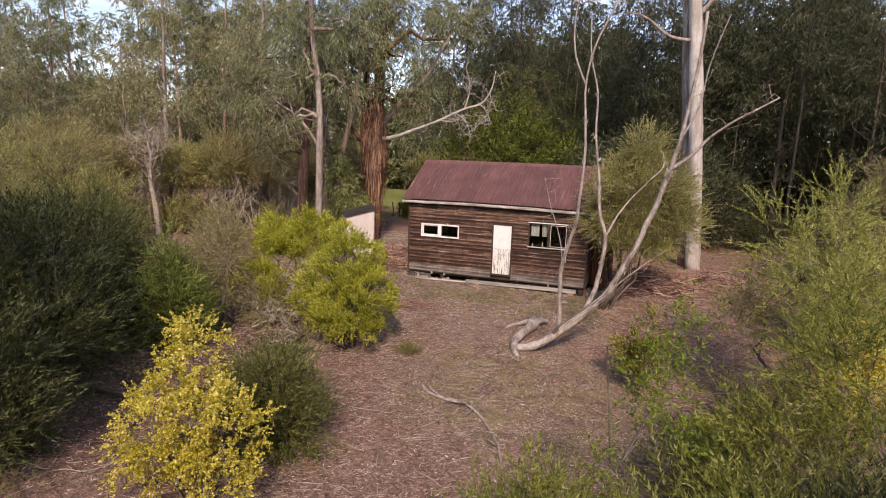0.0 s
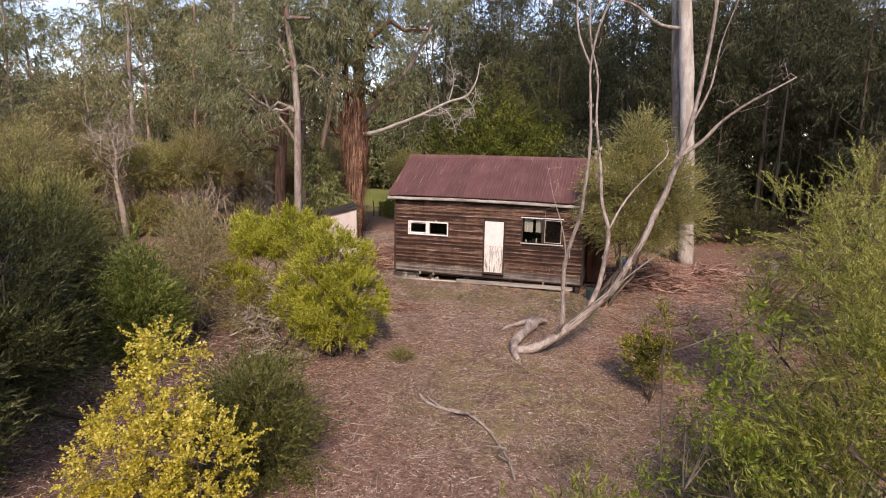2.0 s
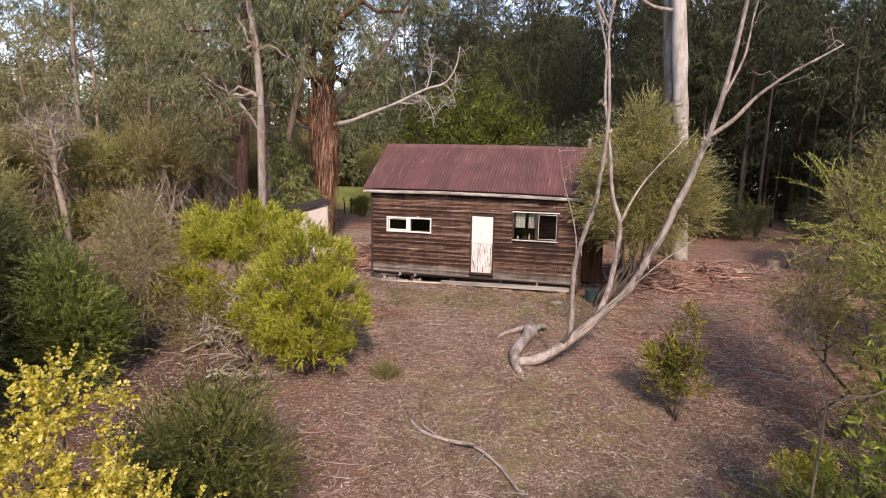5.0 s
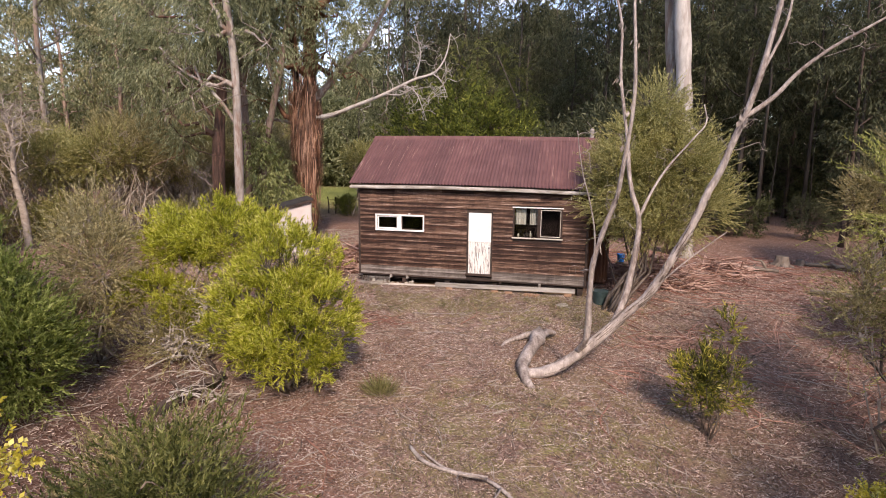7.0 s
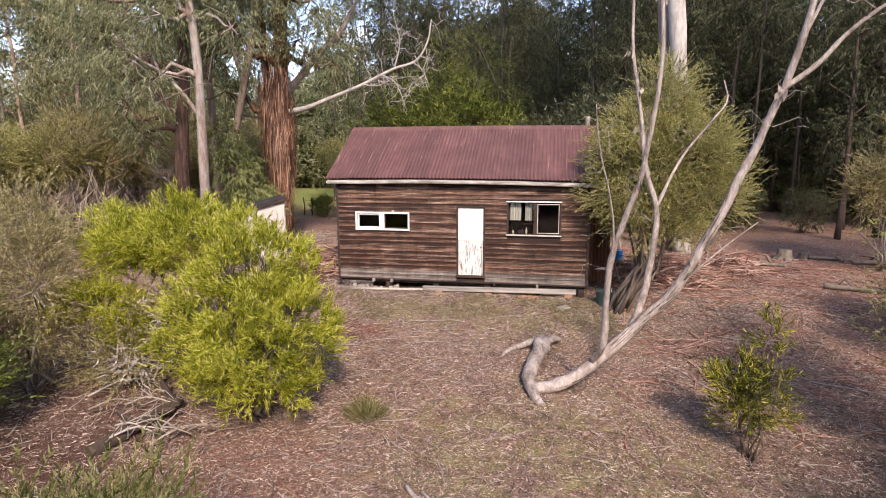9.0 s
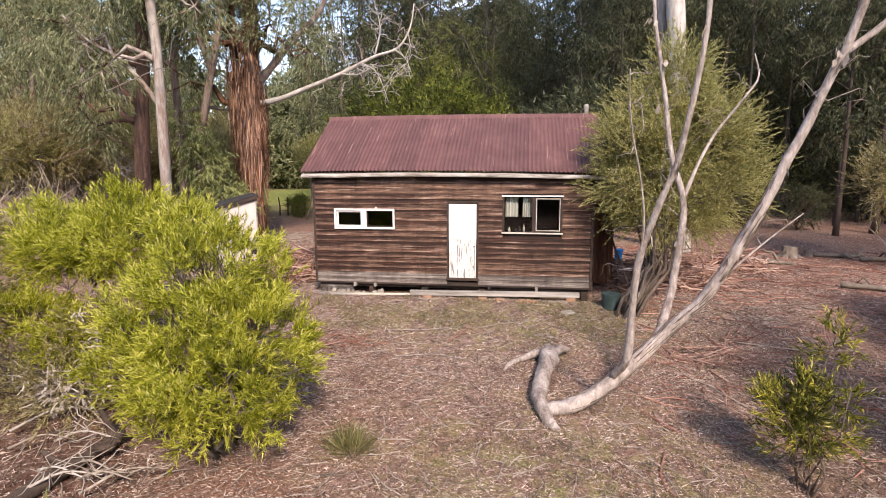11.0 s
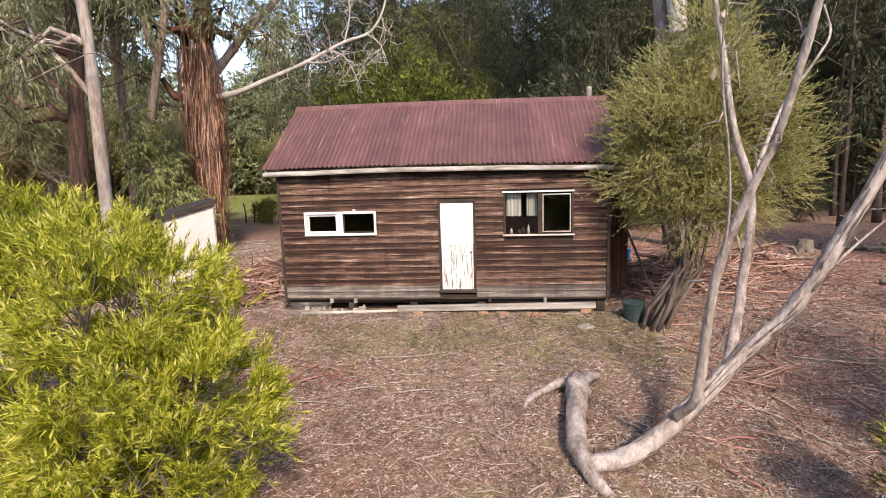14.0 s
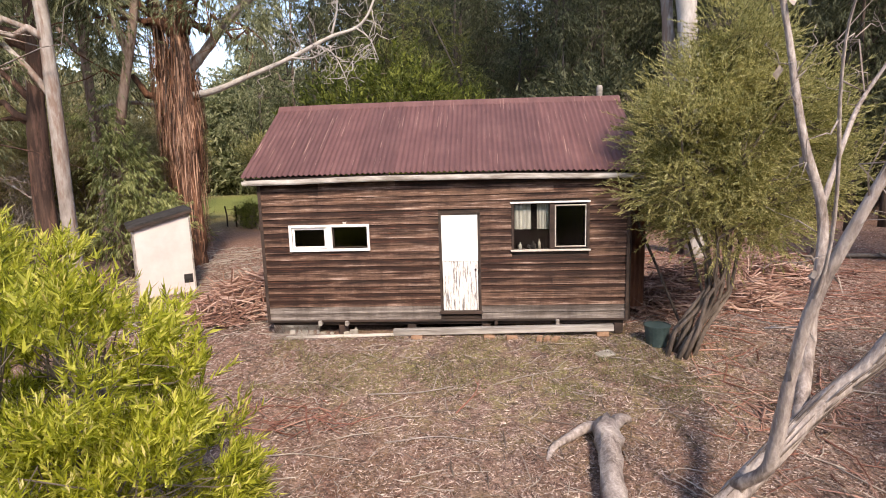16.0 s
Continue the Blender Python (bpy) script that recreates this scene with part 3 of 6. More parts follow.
def shrub(name, x, y, label, category, lobes, n, style, leaves, bark=None, stems=5, seed=0, density=1.0, spikes=0.0, stem_r=0.03, inner=0.45,
          group="", twig_r=0.006, floor=0.12, joined=False, via=None, foot_r=0.07):
    """A bush: several stems from one foot, twigs to every clump of leaves, and the crown."""
    bark = bark or TWIG
    rng = np.random.RandomState(seed)
    z = float(land(x, y)) - 0.03
    root = thing(name, x, y, z, label, category, group)
    pts, outs = clumps(lobes, n, rng, inner)
    keep = pts[:, 2] > floor
    pts, outs = pts[keep], outs[keep]
    lines, nodes, sprigs = [Shape() for _ in range(stems)], [], Shape()
    lb = np.array(lobes)
    for i in range(stems):
        q = lb[i % len(lb)]
        top = q[:3] + rng.normal(size=3) * q[3:] * 0.35
        top[2] = max(top[2], 0.5)
        foot = np.array([rng.normal() * foot_r, rng.normal() * foot_r, 0.0])
        p = limb(foot, top, rng, 7, 0.22)
        if via:
            knee = np.array(via) + rng.normal(size=3) * 0.2
            p = np.vstack([limb(foot, knee, rng, 4, 0.1), limb(knee, top, rng, 4, 0.2)[1:]])
        lines[i].tube(p, np.linspace(stem_r, stem_r * 0.35, 7), 6)
        nodes.append(p[1:])
    nodes = np.vstack(nodes)
    for q in pts:
        d = np.linalg.norm(nodes - q, axis=1) + 0.8 * np.maximum(0, nodes[:, 2] - q[2])
        k = d.argmin()
        p = limb(nodes[k], q, rng, 4, 0.3)
        sprigs.tube(p, np.linspace(twig_r * 1.6, twig_r * 0.6, 4), 3, cap=False)
    tagged(sprigs.build("sprig", bark, root), kind="stuff")
    if joined:
        w = Shape()
        for s_ in lines:
            for v_, f_ in zip(s_.v, s_.f):
                w.v.append(v_)
                w.f.append(f_ + w.count)
            w.count += s_.count
        w.build("trunk", bark, root, smooth=True)
    else:
        for s_ in lines:
            s_.build("stem", bark, root, smooth=True)
    b, ax, ln, q = twigs(pts, outs, style, rng, density)
    crown = Shape()
    crown.quads(q)
    crown.build("crown", leaves, root)
    if spikes:
        pick = rng.uniform(size=len(b)) < spikes
        bs, aw = b[pick] + ax[pick] * ln[pick] * 0.8, unit(ax[pick] + (0, 0, 0.8))
        sp = Shape()
        for _ in range(2):
            sp.quads(leaf_quads(bs, aw, 0.095, 0.022, rng))
        sp.build("blossom", BLOSSOM, root, "small cream-yellow flower spikes")
    return root


def gum_shapes(H, r0, crown_from, spread, limbs, n, style, seed, lean=(0, 0), wander=0.25, sides=9, density=1.0, clump_r=1.1):
    """A tall gum: one trunk, limbs that rise and fork, clumps of hanging leaves at their ends."""
    rng = np.random.RandomState(seed)
    m = 14
    t = np.linspace(0, 1, m)
    p = np.stack([lean[0] * H * t, lean[1] * H * t, H * t - 0.1], -1)
    wob = np.cumsum(rng.normal(size=(m, 2)) * wander * 0.35, 0)
    p[:, :2] += wob * t[:, None]
    rad = r0 * (1 - 0.80 * t ** 0.9) * (1 + 0.35 * np.exp(-t * 25))
    wood = Shape()
    wood.tube(p, rad, sides, 0.04, rng)
    ends = []
    for i in range(limbs):
        f = crown_from + (0.97 - crown_from) * (i + rng.uniform(0, 1)) / limbs
        a = np.array([np.interp(f, t, p[:, k]) for k in range(3)])
        az = i * 2.4 + rng.uniform(-0.5, 0.5)
        reach = spread * (1.15 - 0.6 * (f - crown_from) / (1 - crown_from)) * rng.uniform(0.6, 1.1)
        b = a + np.array([math.cos(az) * reach, math.sin(az) * reach, reach * rng.uniform(0.25, 0.9)])
        q = limb(a, b, rng, 7, 0.25)
        r = np.interp(f, t, rad) * 0.5
        wood.tube(q, np.linspace(r, r * 0.25, 7), 5)
        for k in range(3):
            s = q[rng.randint(3, 7)]
            e = s + unit(rng.normal(size=3) + (0, 0, 0.35)) * reach * rng.uniform(0.3, 0.55)
            wood.tube(limb(s, e, rng, 4, 0.25), np.linspace(r * 0.3, r * 0.08, 4), 3, cap=False)
            ends.append((e, reach * 0.30 + 0.35))
        ends.append((b, reach * 0.33 + 0.4))
    ends.append((p[-1], spread * 0.35))
    e = np.array([q[0] for q in ends])
    w = np.array([q[1] for q in ends])
    pick = rng.choice(len(e), n, p=w / w.sum())
    d = unit(rng.normal(size=(n, 3)))
    pts = e[pick] + d * (w[pick] * clump_r * rng.uniform(0.2, 1, n) ** 0.5)[:, None] * (1, 1, 0.7)
    _, _, _, q = twigs(pts, d, style, rng, density)
    crown = Shape()
    crown.quads(q)
    return wood, crown


def gum(name, x, y, label, bark, leaves, group="", sides=9, parts=None, **kw):
    wood, crown = gum_shapes(sides=sides, **kw)
    root = thing(name, x, y, float(land(x, y)) - 0.02, label, "tree", group)
    wood.build("trunk", bark, root, smooth=True)
    crown.build("crown", leaves, root)
    return root


# ---- the hut ----
HX, HD = 3.79, 4.75          # half length, depth
WALL_LOW, WALL_TOP = 0.235, 3.20
PITCH_B = 0.146              # board spacing
RIDGE_Y = 2.38


def bow(x):
    """The old roof line sags towards its ends."""
    return -0.0028 * x * x - 0.008 * x


def eave_z(x):
    return 3.335 + bow(x)


def ridge_z(x):
    return 4.94 + 0.55 * bow(x)


hut = thing("hut", 0, 0, 0, "old dark weatherboard hut with a rusty red corrugated iron roof", "hut")
DOOR = (-0.05, 0.81, 0.30, 2.49)
WIN1 = (-3.19, -1.53, 1.745, 2.28)
WIN2 = (1.46, 3.01, 1.67, 2.665)
OPENINGS = [DOOR, WIN1, WIN2]


def pierced(x0, x1, z0, z1, y0, y1, holes):
    """A wall slab with openings that go through it."""
    s = Shape()
    xs = sorted({x0, x1, *[v for h in holes for v in h[:2]]})
    zs = sorted({z0, z1, *[v for h in holes for v in h[2:]]})
    nx, nz = len(xs), len(zs)
    verts = [(x, y, z) for y in (y0, y1) for x in xs for z in zs]

    def solid(i, j):
        if not (0 <= i < nx - 1 and 0 <= j < nz - 1):
            return False
        mx, mz = (xs[i] + xs[i + 1]) / 2, (zs[j] + zs[j + 1]) / 2
        return not any(h[0] < mx < h[1] and h[2] < mz < h[3] for h in holes)
    faces, k = [], nx * nz
    for i in range(nx - 1):
        for j in range(nz - 1):
            if not solid(i, j):
                continue
            p, q, r, t = i * nz + j, (i + 1) * nz + j, (i + 1) * nz + j + 1, i * nz + j + 1
            faces += [(p, q, r, t), (p + k, t + k, r + k, q + k)]
            for u, w, ok in ((p, q, solid(i, j - 1)), (q, r, solid(i + 1, j)), (r, t, solid(i, j + 1)), (t, p, solid(i - 1, j))):
                if not ok:
                    faces.append((w, u, u + k, w + k))
    s.add(verts, faces)
    return s


def board_mesh(length, z_jit, tilt, mat):
    """One feather-edged board, its foot proud of the next."""
    h = PITCH_B + 0.02
    n = max(2, int(length / 0.6))
    u = np.linspace(0, length, n)
    wav = np.cumsum(np.random.normal(0, 0.0012, n))
    low, top = 0.033 + z_jit, 0.008
    v = []
    for x, w in zip(u, wav):
        v += [(x, -low, w + tilt * x), (x, -top, h + w), (x, 0.004, h + w), (x, 0.004, w + tilt * x)]
    f = []
    for i in range(n - 1):
        a, b = i * 4, i * 4 + 4
        for k in range(4):
            f.append((a + k, a + (k + 1) % 4, b + (k + 1) % 4, b + k))
    f += [(0, 3, 2, 1), (4 * n - 4, 4 * n - 3, 4 * n - 2, 4 * n - 1)]
    s = Shape()
    s.add(v, np.array(f)[:, ::-1])
    return s.mesh("weatherboard", mat)


def clad(wall, x0, x1, z0, z1, holes, place, joints, half=None):
    """Boards up a wall, cut at openings and at butt joints."""
    rows = int((z1 - z0) / PITCH_B + 0.5)
    for r in range(rows):
        z = z0 + r * PITCH_B
        a, b = x0, x1
        if half:
            a, b = half(z + PITCH_B)
            if b - a < 0.15:
                continue
        cuts = [(a, b)]
        for h in holes:
            if h[2] - 0.05 < z + 0.09 < h[3] + 0.05:
                cuts = [q for lo, hi in cuts for q in ((lo, min(hi, h[0] - 0.002)), (max(lo, h[1] + 0.002), hi)) if q[1] - q[0] > 0.05]
        rng = random.Random(r * 7 + int(x0 * 10))
        final = []
        for lo, hi in cuts:
            inner = sorted(j + rng.uniform(-0.02, 0.02) for j in joints if lo + 0.4 < j < hi - 0.4 and rng.random() < 0.45)
            edge = [lo, *inner, hi]
            final += [(p + (0.003 if i else 0), q) for i, (p, q) in enumerate(zip(edge, edge[1:]))]
        for lo, hi in final:
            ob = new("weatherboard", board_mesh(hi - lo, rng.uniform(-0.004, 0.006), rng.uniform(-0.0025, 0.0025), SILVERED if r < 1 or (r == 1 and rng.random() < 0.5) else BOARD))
            ob.parent = wall
            ob.matrix_basis = place @ Matrix.Translation((lo, 0, z))


wall_front = pierced(-HX, HX, WALL_LOW, WALL_TOP, 0.006, 0.10, OPENINGS).build("wall", DARKWOOD, hut)
wall_back = pierced(-HX, HX, WALL_LOW, WALL_TOP, HD - 0.10, HD - 0.006, []).build("wall", DARKWOOD, hut)


def gable_wall(x_in, x_out):
    s = Shape()
    v = [(x, y, z) for x in (x_in, x_out) for y, z in ((0.10, WALL_LOW), (HD - 0.10, WALL_LOW), (HD - 0.10, 3.25), (RIDGE_Y, 4.72), (0.10, 3.25))]
    f = [(0, 1, 2, 4), (2, 3, 4, 4), (5, 9, 7, 6), (9, 8, 7, 7)]
    for k in range(5):
        f.append((k, k + 5, (k + 1) % 5 + 5, (k + 1) % 5))
    s.add(v, f)
    return s.build("wall", DARKWOOD, hut)


wall_left = gable_wall(-HX + 0.09, -HX + 0.002)
wall_right = gable_wall(HX - 0.09, HX - 0.002)


def gable_span(z):
    if z < 3.2:
        return 0.0, HD
    k = (z - 3.2) / (4.72 - 3.2)
    return RIDGE_Y * k, HD - (HD - RIDGE_Y) * k


clad(wall_front, -HX, HX, WALL_LOW, WALL_TOP, OPENINGS, Matrix.Identity(4), (-2.55, -0.9, 1.2, 2.3))
clad(wall_back, -HX, HX, WALL_LOW, WALL_TOP, [], pose(0, HD, 0, 0, 0, 180), (-1.6, 0.6, 2.2))
clad(wall_right, 0, HD, WALL_LOW, 4.6, [], pose(HX, 0, 0, 0, 0, 90), (1.9, 3.1), gable_span)
clad(wall_left, -HD, 0, WALL_LOW, 4.6, [], pose(-HX, 0, 0, 0, 0, -90), (-1.9, -3.1), lambda z: tuple(-q for q in gable_span(z)[::-1]))

# inside: floor, ceiling, lining; the unlit room's gloom is put into their near-black colour
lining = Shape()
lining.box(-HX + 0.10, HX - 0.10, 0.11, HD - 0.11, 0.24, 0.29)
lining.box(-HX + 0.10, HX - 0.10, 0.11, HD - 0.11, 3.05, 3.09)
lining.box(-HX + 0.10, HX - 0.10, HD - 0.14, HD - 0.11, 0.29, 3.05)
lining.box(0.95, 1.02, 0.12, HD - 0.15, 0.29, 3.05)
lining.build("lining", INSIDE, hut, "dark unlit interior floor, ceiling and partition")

# corner boards
for sx in (-1, 1):
    block("corner_board", sx * HX - 0.035, sx * HX + 0.035, -0.062, -0.051, WALL_LOW - 0.04, 3.16, DARKWOOD, hut)
block("corner_board", HX + 0.052, HX + 0.062, -0.05, 0.05, WALL_LOW - 0.04, 3.16, DARKWOOD, hut)

# door
door = new("door")
door.parent = hut
tagged(door, "white ledged door, paint peeling from its lower half")
block("upper_panel", 0.005, 0.755, -0.022, 0.02, 1.475, 2.44, WHITE, door, "clean white painted upper half")
for i in range(5):
    block("lower_board", 0.012 + i * 0.147, 0.012 + i * 0.147 + 0.145, -0.018, 0.015, 0.42, 1.468, FLAKED, door, "vertical board with flaking white paint", bevel=0.003)
block("rail", 0.005, 0.755, 0.016, 0.04, 0.50, 0.62, GREYWOOD, door)
block("rail", 0.005, 0.755, 0.021, 0.04, 1.30, 1.42, GREYWOOD, door)
knob = Shape()
knob.tube([(0.70, -0.022, 1.30), (0.70, -0.045, 1.30), (0.70, -0.06, 1.30), (0.70, -0.075, 1.30)], [0.010, 0.010, 0.024, 0.016], 10)
knob.build("handle", BLACKROOF, door, "small dark door knob", True)
block("door_jamb", -0.05, -0.002, -0.034, 0.09, 0.33, 2.445, DARKWOOD, hut)
block("door_jamb", 0.762, 0.81, -0.034, 0.09, 0.33, 2.445, DARKWOOD, hut)
block("door_head", -0.05, 0.81, -0.036, 0.09, 2.447, 2.49, DARKWOOD, hut)
block("threshold", -0.07, 0.83, -0.075, 0.10, 0.35, 0.415, DARKWOOD, hut, "worn dark timber door sill")


def window(name_label):
    w = new("window")
    w.parent = hut
    return tagged(w, name_label)


def pane(x0, x1, y, z0, z1, parent):
    s = Shape()
    s.box(x0, x1, y, y + 0.004, z0, z1)
    g = s.build("pane", GLASS, parent)
    g.visible_shadow = False
    return g


def sash(x0, x1, z0, z1, y, w, mat, parent, label=""):
    """Four rails and the glass between."""
    f = new("sash")
    f.parent = parent
    tagged(f, label)
    block("rail", x0, x1, y, y + 0.035, z1 - w, z1, mat, f)
    block("rail", x0, x1, y, y + 0.035, z0, z0 + w, mat, f)
    block("stile", x0, x0 + w, y + 0.001, y + 0.034, z0 + w, z1 - w, mat, f)
    block("stile", x1 - w, x1, y + 0.001, y + 0.034, z0 + w, z1 - w, mat, f)
    pane(x0 + w, x1 - w, y + 0.015, z0 + w, z1 - w, f)


w1 = window("low wide sliding window in a white frame")
block("window_frame", -3.22, -1.50, -0.052, -0.012, 2.245, 2.30, WHITE, w1)
block("window_frame", -3.22, -1.50, -0.056, -0.012, 1.735, 1.79, WHITE, w1, "white sill rail")
block("window_frame", -3.22, -3.16, -0.050, -0.013, 1.79, 2.245, WHITE, w1)
block("window_frame", -1.55, -1.50, -0.050, -0.013, 1.79, 2.245, WHITE, w1)
block("mullion", -2.42, -2.30, -0.048, 0.02, 1.79, 2.245, WHITE, w1)
sash(-3.155, -2.425, 1.795, 2.24, -0.010, 0.045, WHITE, w1, "thick white sliding sash")
sash(-2.295, -1.555, 1.795, 2.24, 0.03, 0.022, DARKWOOD, w1, "thin dark sash")
block("cap", -2.05, -1.98, -0.045, -0.01, 2.302, 2.35, OFFWHITE, w1)

w2 = window("taller two-pane window under a white lintel strip")
block("lintel", 1.43, 3.03, -0.06, -0.012, 2.645, 2.68, WHITE, w2, "white painted lintel strip")
block("window_sill", 1.43, 3.04, -0.085, -0.005, 1.662, 1.695, OFFWHITE, w2, "flaking white window sill")
block("window_frame", 1.45, 1.50, -0.045, 0.05, 1.70, 2.635, DARKWOOD, w2)
block("window_frame", 2.965, 3.02, -0.045, 0.05, 1.70, 2.635, DARKWOOD, w2)
block("mullion", 2.225, 2.325, -0.030, 0.05, 1.70, 2.635, DARKWOOD, w2)
pane(1.50, 2.225, 0.01, 1.70, 2.635, w2)
sash(2.33, 2.96, 1.735, 2.60, -0.012, 0.022, OFFWHITE, w2, "thin pale sash")


def curtain(x0, x1, z0, z1, y, seed):
    rng = np.random.RandomState(seed)
    n = 22
    u = np.linspace(0, 1, n)
    s = Shape()
    v = []
    for k in range(4):
        f = k / 3
        w = y + 0.018 * np.sin(u * 26 + seed) + 0.006 * rng.normal(size=n)
        v.append(np.stack([x0 + (x1 - x0) * u, w, np.full(n, z1 + (z0 - z1) * f) + 0.004 * rng.normal(size=n)], -1))
    v = np.stack(v)
    back = v + (0, 0.006, 0)
    i, j = np.meshgrid(np.arange(3), np.arange(n - 1), indexing="ij")
    a = (i * n + j).ravel()
    q = np.stack([a, a + 1, a + n + 1, a + n], -1)
    s.add(v.reshape(-1, 3), q)
    s.add(back.reshape(-1, 3), q[:, ::-1])
    return s.build("curtain", CURTAIN, w2, "short grey curtain behind the glass", True)


curtain(1.52, 1.86, 2.10, 2.62, 0.13, 2)
curtain(1.98, 2.22, 2.10, 2.62, 0.13, 5)

# roof
roof = new("roof")
roof.parent = hut
tagged(roof, "rusty red corrugated iron roof")
SHEET, WAVES, XL, XR = 0.775, 7, -4.08, 4.10
count = int(math.ceil((XR - XL) / SHEET))
for side in (0, 1):
    for i in range(count):
        rng = random.Random(i * 3 + side)
        a, b = XL + i * SHEET, min(XR, XL + (i + 1) * SHEET + 0.05)
        n = max(6, int((b - a) / SHEET * WAVES * 6)) + 1
        x = np.linspace(a, b, n)
        ez, lift = -0.20 - rng.uniform(0, 0.025), (i % 2) * 0.004 + rng.uniform(0, 0.003)
        rows = []
        for f in (0, 0.33, 0.66, 1.0):
            wave = 0.017 * np.cos((x - XL) / SHEET * WAVES * 2 * math.pi)
            z = (1 - f) * np.array([eave_z(q) for q in x]) + f * np.array([ridge_z(q) for q in x]) + wave + lift
            y = np.full(n, ez + (RIDGE_Y - ez) * f)
            if side:
                y = 2 * RIDGE_Y - y
            rows.append(np.stack([x, y, z], -1))
        v = np.stack(rows).reshape(-1, 3)
        r_, c_ = np.meshgrid(np.arange(3), np.arange(n - 1), indexing="ij")
        k = (r_ * n + c_).ravel()
        q = np.stack([k, k + 1, k + n + 1, k + n], -1)
        s = Shape()
        s.add(v, q if side == 0 else q[:, ::-1])
        s.add(v - (0, 0, 0.003), q[:, ::-1] if side == 0 else q)
        s.build("roof_sheet", ROOF, roof, smooth=True)
cap = Shape()
xs = np.linspace(XL - 0.02, XR + 0.02, 24)
prof = [(-0.17, -0.125), (-0.07, -0.035), (-0.035, 0.012), (0, 0.028), (0.035, 0.012), (0.07, -0.035), (0.17, -0.125)]
v = np.array([[(x, RIDGE_Y + dy, ridge_z(x) + dz + 0.022) for dy, dz in prof] for x in xs]).reshape(-1, 3)
i, j = np.meshgrid(np.arange(len(xs) - 1), np.arange(len(prof) - 1), indexing="ij")
k = (i * len(prof) + j).ravel()
cap.add(v, np.stack([k, k + len(prof), k + len(prof) + 1, k + 1], -1))
cap.add(v - (0, 0, 0.004), np.stack([k, k + 1, k + len(prof) + 1, k + len(prof)], -1))
cap.build("ridge_cap", ROOF, roof, smooth=True)


def channel(y0, mat, label):
    """An open gutter that follows the sagging eave."""
    s = Shape()
    xs = np.linspace(-4.05, 4.02, 30)
    rng = np.random.RandomState(8)
    wob = np.cumsum(rng.normal(size=30)) * 0.0025
    pr = [(0.0, 0.0), (0.0, -0.085), (-0.03, -0.105), (-0.085, -0.105), (-0.105, -0.075), (-0.108, -0.015), (-0.100, -0.015), (-0.098, -0.072), (-0.08, -0.095), (-0.03, -0.095), (-0.008, -0.08), (-0.008, 0.0)]
    v = np.array([[(x, y0 + dy, eave_z(x) - 0.062 + w + dz) for dy, dz in pr] for x, w in zip(xs, wob)])
    m = len(pr)
    i, j = np.meshgrid(np.arange(29), np.arange(m), indexing="ij")
    a, b = (i * m + j).ravel(), (i * m + (j + 1) % m).ravel()
    s.add(v.reshape(-1, 3), np.stack([a, a + m, b + m, b], -1)[:, ::-1])
    return s.build("gutter", mat, hut, label)


channel(-0.155, GUTTERMETAL, "sagging off-white metal gutter")
fasc = Shape()
fx = np.linspace(-4.0, 4.0, 17)
v = np.array([[(x, y, eave_z(x) - 0.03 + dz) for y, dz in ((-0.148, -0.12), (-0.148, 0), (-0.128, 0), (-0.128, -0.12))] for x in fx]).reshape(-1, 3)
f = [(i * 4 + k, i * 4 + (k + 1) % 4, i * 4 + 4 + (k + 1) % 4, i * 4 + 4 + k) for i in range(16) for k in range(4)]
fasc.add(v, f + [(0, 3, 2, 1), (64, 65, 66, 67)])
fasc.build("fascia", DARKWOOD, hut)
for i in range(10):
    x = -3.6 + i * 0.8
    s = Shape()
    v = [(x + dx, y, z) for dx in (-0.025, 0.025) for y, z in ((-0.125, eave_z(x) - 0.14), (RIDGE_Y, ridge_z(x) - 0.15), (RIDGE_Y, ridge_z(x) - 0.04), (-0.125, eave_z(x) - 0.03))]
    s.add(v, [(0, 1, 2, 3), (4, 7, 6, 5), (0, 4, 5, 1), (3, 2, 6, 7), (0, 3, 7, 4), (1, 5, 6, 2)])
    s.build("rafter", DARKWOOD, roof)
for sx in (XL + 0.06, XR - 0.06):
    for a, b in (((-0.18, eave_z(sx) - 0.16), (RIDGE_Y, ridge_z(sx) - 0.17)), ((HD + 0.16, eave_z(sx) - 0.16), (RIDGE_Y, ridge_z(sx) - 0.17))):
        s = Shape()
        v = [(sx + dx, y, z + dz) for dx in (-0.012, 0.012) for (y, z), dz in ((a, 0), (b, 0), (b, 0.13), (a, 0.13))]
        s.add(v, [(0, 1, 2, 3), (4, 7, 6, 5), (0, 4, 5, 1), (3, 2, 6, 7), (0, 3, 7, 4), (1, 5, 6, 2)])
        s.build("bargeboard", GREYWOOD, roof)

# underfloor
block("bearer", -3.75, 3.75, 0.05, 0.17, 0.10, 0.23, DARKWOOD, hut)
block("bearer", -3.75, 3.75, HD - 0.2, HD - 0.08, 0.10, 0.23, DARKWOOD, hut)
for x in (-3.65, -2.2, -0.7, 0.9, 2.4, 3.65):
    for y in (0.12, 2.3, HD - 0.14):
        block("stump", x - 0.09, x + 0.09, y - 0.09, y + 0.09, -0.12, 0.10, DARKWOOD, hut, bevel=0.012)
for x, z, m in ((-2.66, 0.175, GREYWOOD), (-2.08, 0.165, GREYWOOD), (1.11, 0.175, DARKWOOD), (2.38, 0.165, GREYWOOD)):
    block("joist_end", x - 0.035, x + 0.035, -0.11, 0.12, z - 0.05, z + 0.055, m, hut, bevel=0.008)
